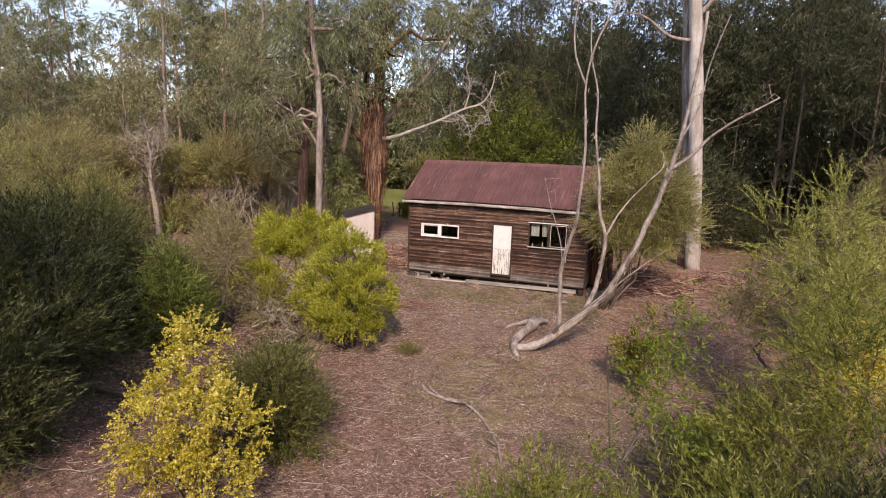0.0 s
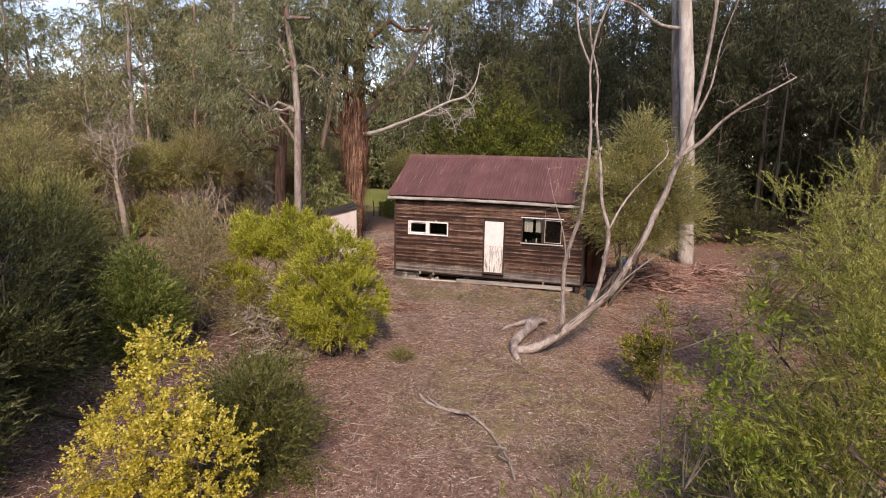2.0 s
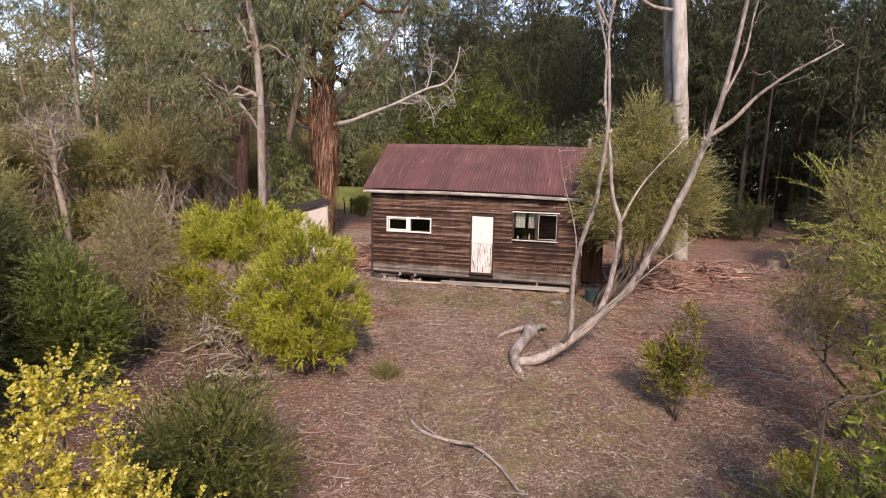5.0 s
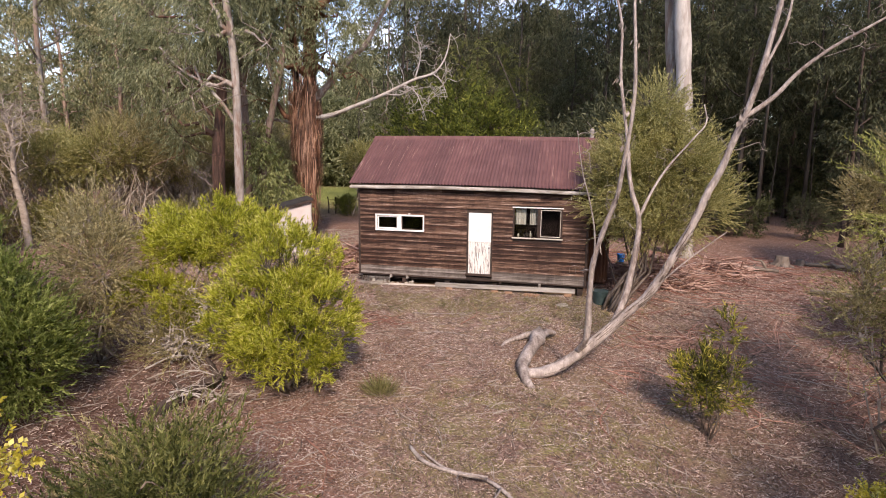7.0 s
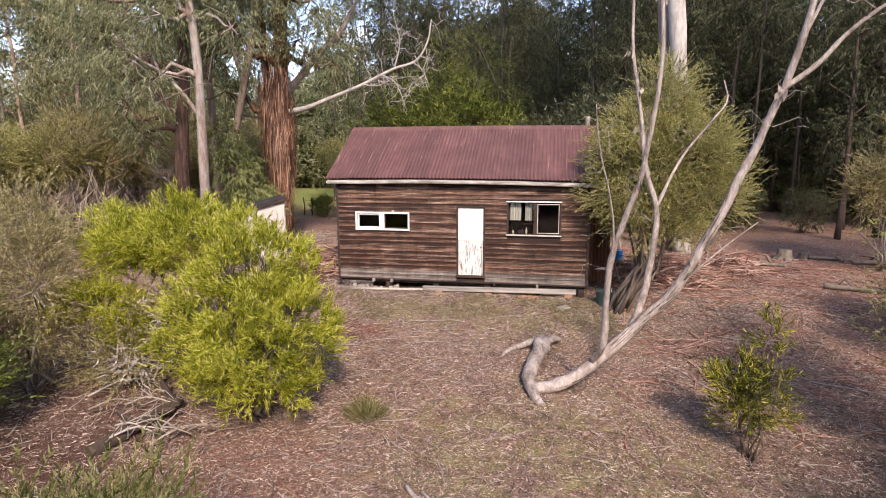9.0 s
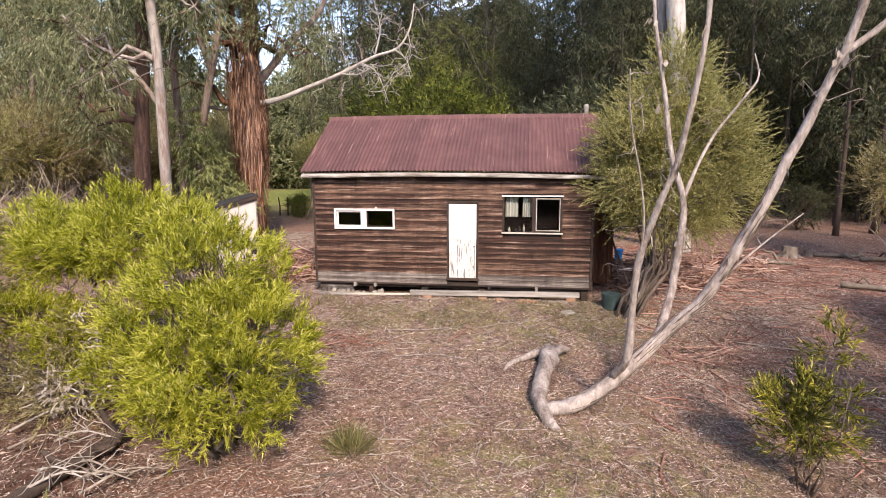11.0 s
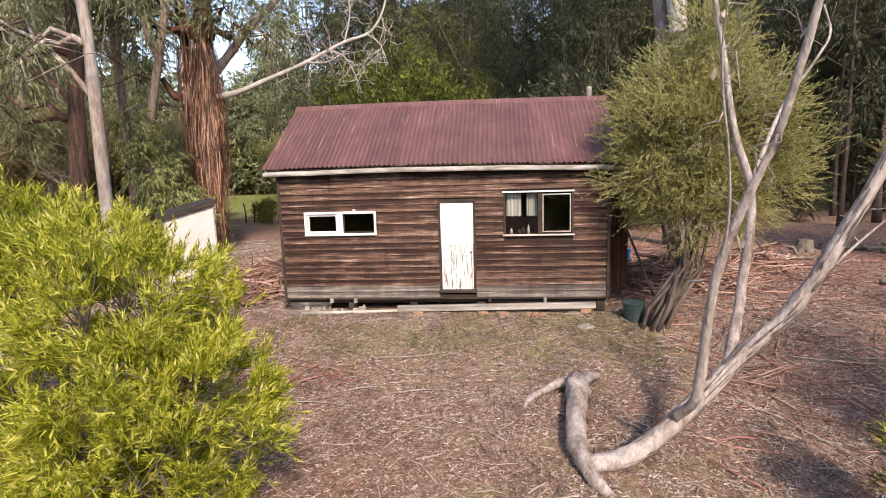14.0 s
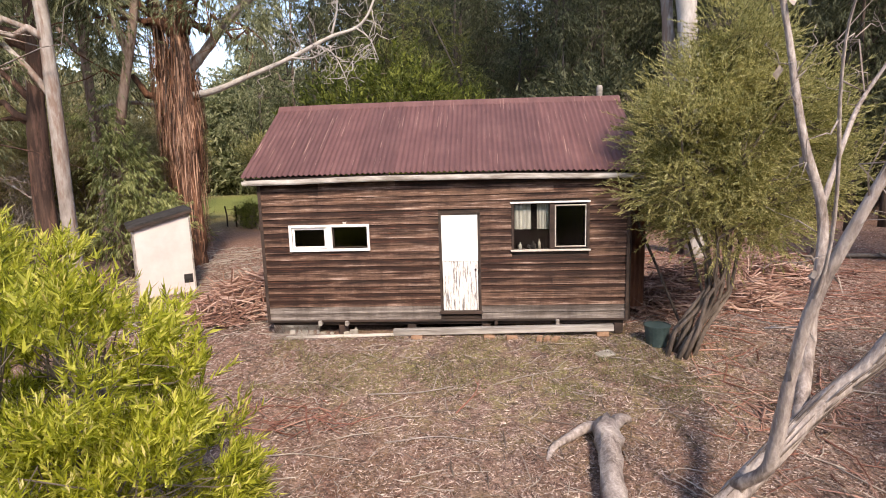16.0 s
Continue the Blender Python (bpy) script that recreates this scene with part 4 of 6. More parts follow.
# board takes a dark colour to stand for the shadowed gap below the wall
block("foot_board", -3.78, 3.79, -0.045, -0.008, 0.185, 0.236, DARKWOOD, hut, "bottom board coloured dark for the shaded gap under the wall", bevel=0.006)

plank = thing("timber_plank", 1.2, -0.17, 0, "long grey bleached timber plank lying along the hut wall", "plank")
block("plank", -2.26, 2.30, -0.07, 0.06, -0.05, 0.085, PLANKGREY, plank, bevel=0.012, turn=pose(0, 0, 0.02, 0, -0.9, 0))
strip = thing("timber_strip", -2.2, -0.24, 0, "thin pale timber strip lying on the ground", "timber")
block("strip", -1.15, 1.15, -0.03, 0.03, -0.06, -0.01, OFFWHITE, strip, turn=pose(0, 0, -0.02, 0, -1.0, 1.0))
rag = thing("pale_rubble", -2.3, -0.1, -0.03, "pale broken cement rubble under the wall", "rubble")
s = Shape()
rr = np.random.RandomState(5)
for _ in range(16):
    c, e = rr.uniform((-1.1, -0.1, -0.02), (0.45, 0.12, 0.02)), rr.uniform(0.02, 0.065, 3)
    s.box(c[0] - e[0], c[0] + e[0], c[1] - e[1] * 0.6, c[1] + e[1] * 0.6, c[2] - 0.06, c[2] + e[2] * 0.5, pose(0, 0, 0, rr.uniform(-8, 8), rr.uniform(-8, 8), rr.uniform(-9, 9)))
s.build("rubble", STONE, rag)


def brick(x, y, turn, mat=None, tall=0.0):
    z = float(land(x, y))
    b = thing("brick", x, y, z, "loose orange house brick on the ground by the hut", "brick", "bricks by the hut")
    block("body", -0.115, 0.115, -0.055, 0.055, -0.02, 0.06 + tall, mat or BRICK, b, turn=pose(0, 0, 0, 2, 3, turn), bevel=0.006)


for x, y, t in ((1.42, -0.32, 5), (1.98, -0.36, 80), (2.14, -0.38, 70), (2.30, -0.40, 62), (0.95, -0.3, 10), (-0.55, -0.33, 0)):
    brick(x, y, t)
pier = thing("brick_pier", 3.28, -0.16, -0.05, "small orange brick propping up the timber plank", "brick")
block("body", -0.12, 0.12, -0.06, 0.08, -0.06, 0.10, BRICK, pier, bevel=0.006)
slab = thing("paving_slab", 3.16, -1.05, float(land(3.16, -1.05)), "pale broken slab lying on mossy ground", "slab")
block("slab", -0.17, 0.15, -0.12, 0.13, -0.03, 0.035, STONE, slab, turn=pose(0, 0, 0, 3, -4, 25), bevel=0.012)

# lean-to of rusty sheet behind the right end
lean = thing("lean_to", 4.2, 2.9, 0, "small rusty iron lean-to against the hut's end wall", "lean-to")
for nm, x0, x1, y0, y1 in (("front", 3.84, 4.55, 1.50, 1.50), ("side", 4.55, 4.55, 1.50, 4.3)):
    n = 40 if nm == "front" else 110
    u = np.linspace(0, 1, n)
    wv = 0.012 * np.cos(u * n / 6 * 2 * math.pi)
    px_ = x0 + (x1 - x0) * u + (wv if nm == "side" else 0)
    py_ = y0 + (y1 - y0) * u + (wv if nm == "front" else 0)
    lo = np.stack([px_, py_, np.full(n, 0.05)], -1) - (4.2, 2.9, 0)
    hi = np.stack([px_, py_, 2.55 - 0.25 * (px_ - 3.8)], -1) - (4.2, 2.9, 0)
    s = Shape()
    k = np.arange(n - 1)
    s.add(np.vstack([lo, hi]), np.stack([k, k + 1, k + n + 1, k + n], -1))
    off = np.array((0, 0.004, 0)) if nm == "front" else np.array((-0.004, 0, 0))
    s.add(np.vstack([lo, hi]) + off, np.stack([k, k + n, k + n + 1, k + 1], -1))
    s.build(nm + "_sheet", RUST, lean)
block("roof_sheet", -0.38, 0.42, -1.5, 1.5, 2.46, 2.48, RUST, lean, turn=pose(0, 0, 0, 0, 13, 0))

# outhouse
shed = thing("outhouse", -8.22, 3.55, -0.05, "small pinkish-white sheet-clad outhouse with a dark skillion roof", "outhouse")
shed.rotation_euler = (0, 0, radians(36))
s = Shape()
SW = 0.74
v = [(x, y, z) for y in (0.0, 1.45) for x, z in ((-SW, 0), (SW, 0), (SW, 2.40), (-SW, 2.02))]
s.add(v, [(0, 1, 2, 3), (5, 4, 7, 6), (0, 3, 7, 4), (1, 5, 6, 2)])
s.build("wall", PINKWHITE, shed)
block("corner_strip", SW - 0.03, SW + 0.012, -0.022, -0.004, 0, 2.38, GREYWOOD, shed)
block("corner_strip", -SW - 0.012, -SW + 0.03, -0.022, -0.004, 0, 2.0, GREYWOOD, shed)
# no opening is cut: the hole's inner dark is this plate's black colour
block("vent_hole_plate", SW - 0.30, SW - 0.06, -0.012, -0.003, 0.30, 0.56, BLACKROOF, shed, "black plate standing for a dark gap in the wall's foot", bevel=0.002)
block("roof", -SW - 0.16, SW + 0.10, -0.12, 1.6, -0.03, 0.03, BLACKROOF, shed, "dark skillion roof", turn=pose(0, 0, 2.245, 0, -14.4, 0), bevel=0.01)
block("fascia", -SW - 0.14, SW + 0.08, -0.13, -0.10, -0.10, -0.02, DARKWOOD, shed, turn=pose(0, 0, 2.245, 0, -14.4, 0))


def bucket(name, x, y, z, r, h, mat, label, category, lid=False):
    b = thing(name, x, y, z, label, category)
    s = Shape()
    s.tube([(0, 0, 0), (0, 0, h), (0, 0, h + 0.012), (0, 0, h), (0, 0, 0.02)], [r * 0.8, r, r * 1.05, r * 0.96, r * 0.77], 20)
    s.build("body", mat, b, smooth=False)
    rim = Shape()
    a = np.linspace(0, 2 * np.pi, 21)
    rim.tube(np.stack([np.cos(a) * r * 1.02, np.sin(a) * r * 1.02, np.full(21, h)], -1), 0.012, 6, cap=False)
    rim.build("rim", mat, b)
    hd = Shape()
    a = np.linspace(0, np.pi, 12)
    hd.tube(np.stack([np.cos(a) * r, np.sin(a) * r * 0.35 + 0.02, h + np.sin(a) * r * 0.7], -1), 0.006, 5)
    hd.build("bail", BLACKROOF, b)


bucket("blue_bucket", 5.25, 4.75, 0.24, 0.15, 0.30, BLUE, "bright blue plastic bucket on a cut stump", "bucket")
sb = thing("tree_stump", 5.25, 4.75, 0, "short cut stump under a bucket", "stump")
s = Shape()
s.tube([(0, 0, -0.05), (0, 0, 0.1), (0, 0, 0.24)], [0.22, 0.19, 0.18], 12, 0.04, np.random.RandomState(1))
s.build("trunk", GREYBARK, sb)
bucket("green_tub", 4.25, -0.55, float(land(4.25, -0.55)), 0.24, 0.40, TEAL, "dark green plastic tub beside the hut corner", "tub")

# flue and things on the window ledge
flue = new("flue")
flue.parent = hut
fs = Shape()
fs.tube([(3.85, 3.3, 4.2), (3.85, 3.3, 5.25), (3.85, 3.3, 5.3)], [0.075, 0.075, 0.06], 14)
fs.build("pipe", GREYWOOD, flue, "short grey flue pipe", True)

def bottle(x, r, h, mat, label):
    b_ = thing("bottle", x, 0.07, 1.70, label, "bottle", "bottles on the window ledge")
    q = Shape()
    q.tube([(0, 0, 0), (0, 0, h * 0.6), (0, 0, h * 0.75), (0, 0, h)], [r, r, r * 0.4, r * 0.35], 12)
    q.build("body", mat, b_, smooth=True)


block("window_ledge", 1.50, 2.96, 0.055, 0.16, 1.672, 1.70, DARKWOOD, w2)
for x, r, h, m in ((1.63, 0.035, 0.13, OFFWHITE), (2.02, 0.03, 0.20, OFFWHITE), (1.80, 0.04, 0.10, BLACKROOF), (1.90, 0.05, 0.16, BLACKROOF)):
    bottle(x, r, h, m, "small pale bottle on the window ledge" if m is OFFWHITE else "small dark jar on the window ledge")

# lattice of wire mesh propped under the hut's end
mesh_panel = thing("wire_mesh_panel", -3.15, -0.12, float(land(-3.15, -0.3)), "sagging piece of grey wire mesh under the hut wall", "wire mesh")
s = Shape()
for i in range(22):
    u = -0.55 + i * 0.05
    for w_ in (0.30, -0.30):
        p = [(np.clip(u + w_ * t, -0.5, 0.5), -0.28 + 0.26 * t, 0.02 + 0.24 * t) for t in np.linspace(0, 1, 4)]
        s.tube(p, 0.004, 3, cap=False)
s.build("mesh", GREYWOOD, mesh_panel)

# old fence by the meadow
fence = thing("wire_fence", -14.6, 20.6, float(land(-14.6, 20.6)), "short dark remnant of an old post and wire fence", "fence")
for i in range(4):
    s = Shape()
    s.tube([(i * 0.62, -0.1 * i, -0.1), (i * 0.62 + 0.03, -0.1 * i, 0.6), (i * 0.62 + 0.06 * (i - 1), -0.1 * i, 1.25)], [0.05, 0.045, 0.04], 7)
    s.build("post", DARKWOOD, fence)
for z_ in (0.35, 0.7, 1.05):
    s = Shape()
    s.tube([(0, 0, z_), (0.9, -0.14, z_ - 0.02), (1.9, -0.3, z_)], 0.008, 4)
    s.build("wire", DARKWOOD, fence)


# ---- the leaning dead tree and its fallen butt ----
def wood_line(shape, pts, r0, r1, sides=10, seed=0, roughness=0.05, steps=4):
    """A smooth limb through its knees, tapering."""
    rng = np.random.RandomState(seed)
    p = np.asarray(pts, float)
    d = np.concatenate([[0], np.cumsum(np.linalg.norm(np.diff(p, axis=0), axis=1))])
    tan = np.gradient(p, d, axis=0)
    out = []
    for i in range(len(p) - 1):
        h = d[i + 1] - d[i]
        for s in np.linspace(0, 1, steps, endpoint=False):
            a, b, c, e = 2 * s**3 - 3 * s**2 + 1, s**3 - 2 * s**2 + s, -2 * s**3 + 3 * s**2, s**3 - s**2
            out.append(a * p[i] + b * h * tan[i] + c * p[i + 1] + e * h * tan[i + 1])
    out.append(p[-1])
    out = np.array(out)
    f = np.linspace(0, 1, len(out))
    rad = r0 + (r1 - r0) * f
    knots = np.array([noise.noise(Vector(q * 2.2 + seed)) for q in out])
    shape.tube(out, rad * (1 + 0.16 * knots), sides, roughness, rng)
    return out


lx, ly = 2.55, -5.6
lz = float(land(lx, ly))
leaning = thing("leaning_tree", lx, ly, lz, "leafless leaning silver-barked tree growing out of its fallen butt", "tree")


def at(pts, y=-6.0):
    return [(p[0] - lx, (p[2] if len(p) > 2 else y) - ly, p[1] - lz) for p in pts]


def sprays_of_twigs(shape, line, n, length, seed, r=0.008):
    rng = np.random.RandomState(seed)
    for _ in range(n):
        a = line[rng.randint(len(line) // 3, len(line))]
        e = a + unit(rng.normal(size=3) + (0, 0, 0.5)) * length * rng.uniform(0.4, 1.2)
        q = limb(a, e, rng, 5, 0.35)
        shape.tube(q, np.linspace(r, r * 0.35, 5), 4)
        for _ in range(2):
            c = q[rng.randint(2, 5)]
            shape.tube(limb(c, c + unit(rng.normal(size=3) + (0, 0, 0.2)) * length * 0.45, rng, 4, 0.35), np.linspace(r * 0.5, r * 0.25, 4), 3)


s = Shape()
wood_line(s, at([(2.62, -0.32, -3.62), (2.55, -0.36, -4.1), (2.42, -0.42, -4.9), (2.36, -0.48, -5.55), (2.47, -0.60, -6.0), (2.72, -0.76, -6.36)]), 0.175, 0.085, 18, 1, 0.15)
wood_line(s, at([(2.62, -0.32, -3.75), (2.38, -0.34, -3.62), (2.10, -0.42, -3.75), (1.80, -0.48, -4.0), (1.66, -0.60, -4.4)]), 0.10, 0.03, 8, 2, 0.08)
wood_line(s, at([(2.64, -0.33, -3.7), (2.86, -0.27, -3.52), (3.0, -0.34, -3.38)]), 0.12, 0.05, 8, 3, 0.08)
s.build("fallen_butt", DEADWOOD, leaning, "cracked silvery fallen butt", True)

s = Shape()
trunk = wood_line(s, at([(2.40, -0.60, -5.75), (2.87, -0.50, -5.75), (3.36, -0.22, -5.66), (3.77, 0.10, -5.52), (4.10, 0.40, -5.42), (4.35, 0.65, -5.36), (4.62, 0.95, -5.36), (4.90, 1.25, -5.40), (5.10, 1.60, -5.46),
                         (5.27, 2.0, -5.55), (5.52, 2.5, -5.56), (5.72, 3.0, -5.62), (5.87, 3.5, -5.72), (6.07, 4.0, -5.78), (6.22, 4.6, -5.95), (6.34, 5.05, -6.1), (6.48, 5.7, -6.2), (6.6, 6.5, -6.3), (6.72, 7.5, -6.4), (6.8, 8.8, -6.4)]), 0.128, 0.035, 14, 4, 0.06)
s.build("trunk", DEADWOOD, leaning, smooth=True)
BOUGHS = [
    ([(3.55, 0.0, -5.6), (3.71, 0.4, -5.9), (3.73, 0.8, -6.0), (3.72, 1.2, -6.1), (3.72, 1.6, -6.2), (3.73, 2.0, -6.3), (3.82, 2.5, -6.42), (3.95, 3.0, -6.55), (4.10, 3.5, -6.67), (4.15, 4.0, -6.85), (4.20, 4.5, -7.0), (4.25, 5.3, -7.15), (4.20, 6.2, -7.2), (4.15, 7.0, -7.2), (4.3, 7.9, -7.2), (4.8, 9.0, -7.2)], 0.07, 0.02),
    ([(4.28, 0.58, -5.38), (4.45, 0.95, -5.1), (4.58, 1.3, -4.92), (4.65, 1.7, -4.82), (4.72, 2.2, -4.78), (4.76, 2.7, -4.70), (4.73, 3.0, -4.66), (4.56, 3.5, -4.65), (4.47, 4.0, -4.58), (4.43, 4.5, -4.47), (4.32, 5.2, -4.4), (4.2, 6.0, -4.3), (4.15, 7.2, -4.2), (3.9, 8.2, -4.2), (3.8, 9.5, -4.2)], 0.08, 0.018),
    ([(4.75, 2.92, -4.68), (5.0, 3.5, -4.5), (5.35, 4.05, -4.2), (5.9, 4.7, -3.9), (6.2, 5.1, -3.6), (6.14, 5.48, -3.5)], 0.035, 0.012),
    ([(6.30, 4.98, -6.08), (6.8, 5.38, -6.1), (7.1, 5.75, -6.1), (7.7, 6.25, -6.1), (8.2, 6.55, -6.1), (8.6, 6.8, -6.1)], 0.05, 0.014),
    ([(3.73, 2.0, -6.3), (3.75, 2.6, -6.5), (3.6, 3.4, -6.8), (3.45, 3.9, -7.0), (3.35, 4.4, -7.2), (3.31, 4.68, -7.4)], 0.018, 0.007),
    ([(4.85, 1.2, -5.4), (5.4, 1.8, -5.3), (6.0, 2.35, -5.2), (6.45, 2.73, -5.17)], 0.025, 0.008),
    ([(6.48, 5.7, -6.2), (6.85, 6.6, -6.1), (7.0, 7.6, -6.0), (7.35, 8.8, -6.0)], 0.03, 0.01),
    ([(4.15, 7.0, -7.2), (3.85, 7.7, -7.1), (3.75, 8.6, -7.0), (3.9, 9.6, -7.0)], 0.03, 0.01),
]
for i, (pts, ra, rb) in enumerate(BOUGHS):
    s = Shape()
    ln = wood_line(s, at(pts), ra, rb, 8, 20 + i, 0.04)
    sprays_of_twigs(s, ln, 7 if ra > 0.04 else 4, 0.6, 40 + i)
    s.build("limb", DEADWOOD, leaning, smooth=True)
s = Shape()
sprays_of_twigs(s, trunk[len(trunk) // 2:], 9, 0.7, 77)
tagged(s.build("twig_tangle", PALETWIG, leaning), kind="stuff")
# bark ribbons that hang from the limbs
rng = np.random.RandomState(12)
s = Shape()
for _ in range(90):
    pts_ = BOUGHS[rng.randint(0, 2)][0] if rng.uniform() < 0.7 else [(5.3, 2.1, -5.55), (5.9, 3.6, -5.72), (6.3, 5.0, -6.1)]
    a = np.array(at([pts_[rng.randint(len(pts_) // 4, len(pts_))]])[0]) + rng.normal(size=3) * 0.06
    L = rng.uniform(0.08, 0.22)
    w = rng.normal(size=3) * 0.02
    d = np.array((rng.normal() * 0.3, rng.normal() * 0.3, -1.0)) * L
    s.quads([a, a + d * 0.5 + w, a + d, a + d * 0.5 - w])
tagged(s.build("peeling_bark", PALETWIG, leaning, "pale peeling bark ribbons"), kind="stuff")

rng = np.random.RandomState(14)
s = Shape()
for _ in range(150):
    k = rng.randint(4, int(len(trunk) * 0.6))
    a, t_ = trunk[k], unit(trunk[k + 1] - trunk[k - 1])
    o = unit(np.cross(t_, rng.normal(size=3)))
    r = 0.13 * (1 - 0.55 * k / len(trunk)) + rng.uniform(-0.004, 0.015)
    L, w = rng.uniform(0.12, 0.5), unit(np.cross(t_, o)) * rng.uniform(0.004, 0.012)
    p0, p1 = a + o * r, a + o * (r + rng.uniform(0, 0.03)) + t_ * L
    s.quads(np.array([p0 - w, p0 + w, p1 + w * 0.4, p1 - w * 0.4]))
tagged(s.build("loose_bark", TWIG, leaning, "loose brown bark strips along the trunk"), kind="stuff")

# ---- shrubs of the clearing ----
shrub("wattle_bush", -2.42, -7.5, "rounded yellow-green wattle bush with cream flower spikes", "bush",
      [(-0.1, 0.0, 2.0, 1.25, 1.2, 1.35), (0.65, -0.1, 1.5, 0.95, 1.0, 1.1), (-0.75, -0.1, 1.45, 0.9, 0.95, 1.05), (0.1, -0.4, 1.1, 1.15, 0.9, 0.7), (-0.15, -0.1, 2.75, 0.8, 0.8, 0.8)],
      420, "wattle", LEAF_WATTLE, GREYBARK, 12, 11, 1.0, 0.45, 0.045, 0.66, floor=0.65)
shrub("wattle_bush", -5.3, -6.2, "yellow-green wattle bush behind a dead tangle", "bush",
      [(-0.7, 0.1, 2.85, 0.95, 0.8, 0.6), (0.5, 0.1, 3.05, 1.15, 0.8, 0.65), (-0.95, -0.6, 1.65, 0.75, 0.6, 0.42), (-0.45, -0.5, 1.25, 0.5, 0.5, 0.35)],
      340, "wattle", LEAF_WATTLE, GREYBARK, 8, 12, 1.0, 0.25, 0.04)
shrub("dead_shrub", -5.9, -6.9, "grey leafless tangle of dead twigs", "shrub",
      [(0, 0, 0.7, 0.8, 0.6, 0.65), (0.6, -0.2, 0.5, 0.8, 0.6, 0.4), (0.95, 0.3, 1.5, 0.5, 0.5, 0.7)], 420, "feather", LEAF_TEA_OLIVE, DEADTWIG, 16, 13, 0.02, 0, 0.03, 0.3, twig_r=0.012)
shrub("flowering_wattle", -0.86, -15.25, "wattle shrub covered in bright yellow blossom", "bush",
      [(0.1, 0.05, 2.35, 0.6, 0.6, 0.8), (-0.38, -0.1, 1.5, 0.85, 0.8, 0.75), (0.55, 0.2, 1.45, 0.75, 0.7, 0.7), (-0.42, 0.1, 0.75, 0.8, 0.8, 0.5), (0.6, -0.1, 0.7, 0.7, 0.7, 0.45), (0.15, 0.1, 2.95, 0.3, 0.3, 0.4)],
      240, "bloom", LEAF_YELLOW, TWIG, 9, 14, 1.0, 0, 0.028, 0.5)
shrub("tea_tree_shrub", -0.72, -13.2, "mid-green feathery tea-tree shrub", "bush",
      [(0.1, 0, 1.0, 0.65, 0.75, 1.0), (-0.5, -0.1, 0.85, 0.6, 0.65, 0.75), (0.25, 0.2, 0.5, 0.6, 0.6, 0.5), (-0.1, 0, 1.7, 0.4, 0.4, 0.4)], 190, "feather", LEAF_TEA_MID, TWIG, 6, 15)
shrub("tea_tree_shrub", -1.9, -11.9, "low grey-green tea-tree shrub", "bush",
      [(0, 0, 0.6, 0.8, 0.7, 0.65), (0.6, -0.2, 0.45, 0.6, 0.6, 0.4), (-0.6, 0.3, 0.5, 0.5, 0.5, 0.4)], 120, "feather", LEAF_TEA_OLIVE, PALETWIG, 9, 16, 0.8)
shrub("tea_tree_shrub", -7.2, -9.6, "green conical tea-tree sapling", "bush",
      [(0, 0, 0.9, 0.85, 0.85, 0.9), (0.0, 0, 1.8, 0.6, 0.6, 0.8), (-0.1, 0, 2.6, 0.3, 0.3, 0.6), (0.4, -0.2, 1.2, 0.5, 0.5, 0.7)], 190, "plume", LEAF_CONE, TWIG, 6, 17)
shrub("tea_tree_shrub", -7.4, -7.4, "pale dry tea-tree shrub with thin stems", "bush",
      [(0, 0, 2.2, 0.75, 0.7, 1.2), (0.1, 0, 3.2, 0.5, 0.45, 0.7), (-0.2, 0.1, 1.1, 0.6, 0.6, 0.6), (0.5, -0.1, 2.5, 0.4, 0.4, 0.9)], 230, "feather", LEAF_DRY, PALETWIG, 14, 18, 0.8)
shrub("tea_tree_shrub", 6.0, -6.9, "small upright shrub with yellow-green tips", "bush",
      [(-0.05, 0, 1.3, 0.35, 0.33, 0.5), (0.28, 0, 1.55, 0.26, 0.26, 0.5), (-0.38, 0, 1.15, 0.26, 0.26, 0.45), (0.18, 0, 2.1, 0.12, 0.12, 0.3), (0.15, 0.1, 0.9, 0.4, 0.35, 0.35)], 54, "wattle", LEAF_TIPS, TWIG, 12, 19, 0.75, 0.35, 0.014)
# tea-tree by the hut's corner, on several leaning stems
tx, ty = 4.55, -0.85
shrub("tea_tree", tx, ty, "tall olive-green tea-tree on dark leaning stems by the hut corner", "tree",
      [(0.95, 0.4, 4.2, 1.45, 1.2, 1.4), (1.6, 0.5, 3.2, 1.35, 1.1, 0.9), (0.4, 0.3, 3.3, 1.3, 1.1, 0.8), (1.0, 0.4, 5.7, 0.65, 0.65, 1.0), (2.0, 0.5, 4.2, 0.8, 0.8, 0.8), (-0.1, 0.3, 4.1, 0.75, 0.75, 0.7), (1.5, 0.4, 5.0, 0.6, 0.6, 0.7), (0.5, 0.4, 5.0, 0.6, 0.6, 0.7), (1.1, 0.3, 2.5, 1.1, 0.9, 0.4)],
      760, "fan", LEAF_TEA_CORNER, TEABARK, 11, 20, 1.0, 0, 0.052, 0.4, via=(0.7, 0.15, 1.3), foot_r=0.15)
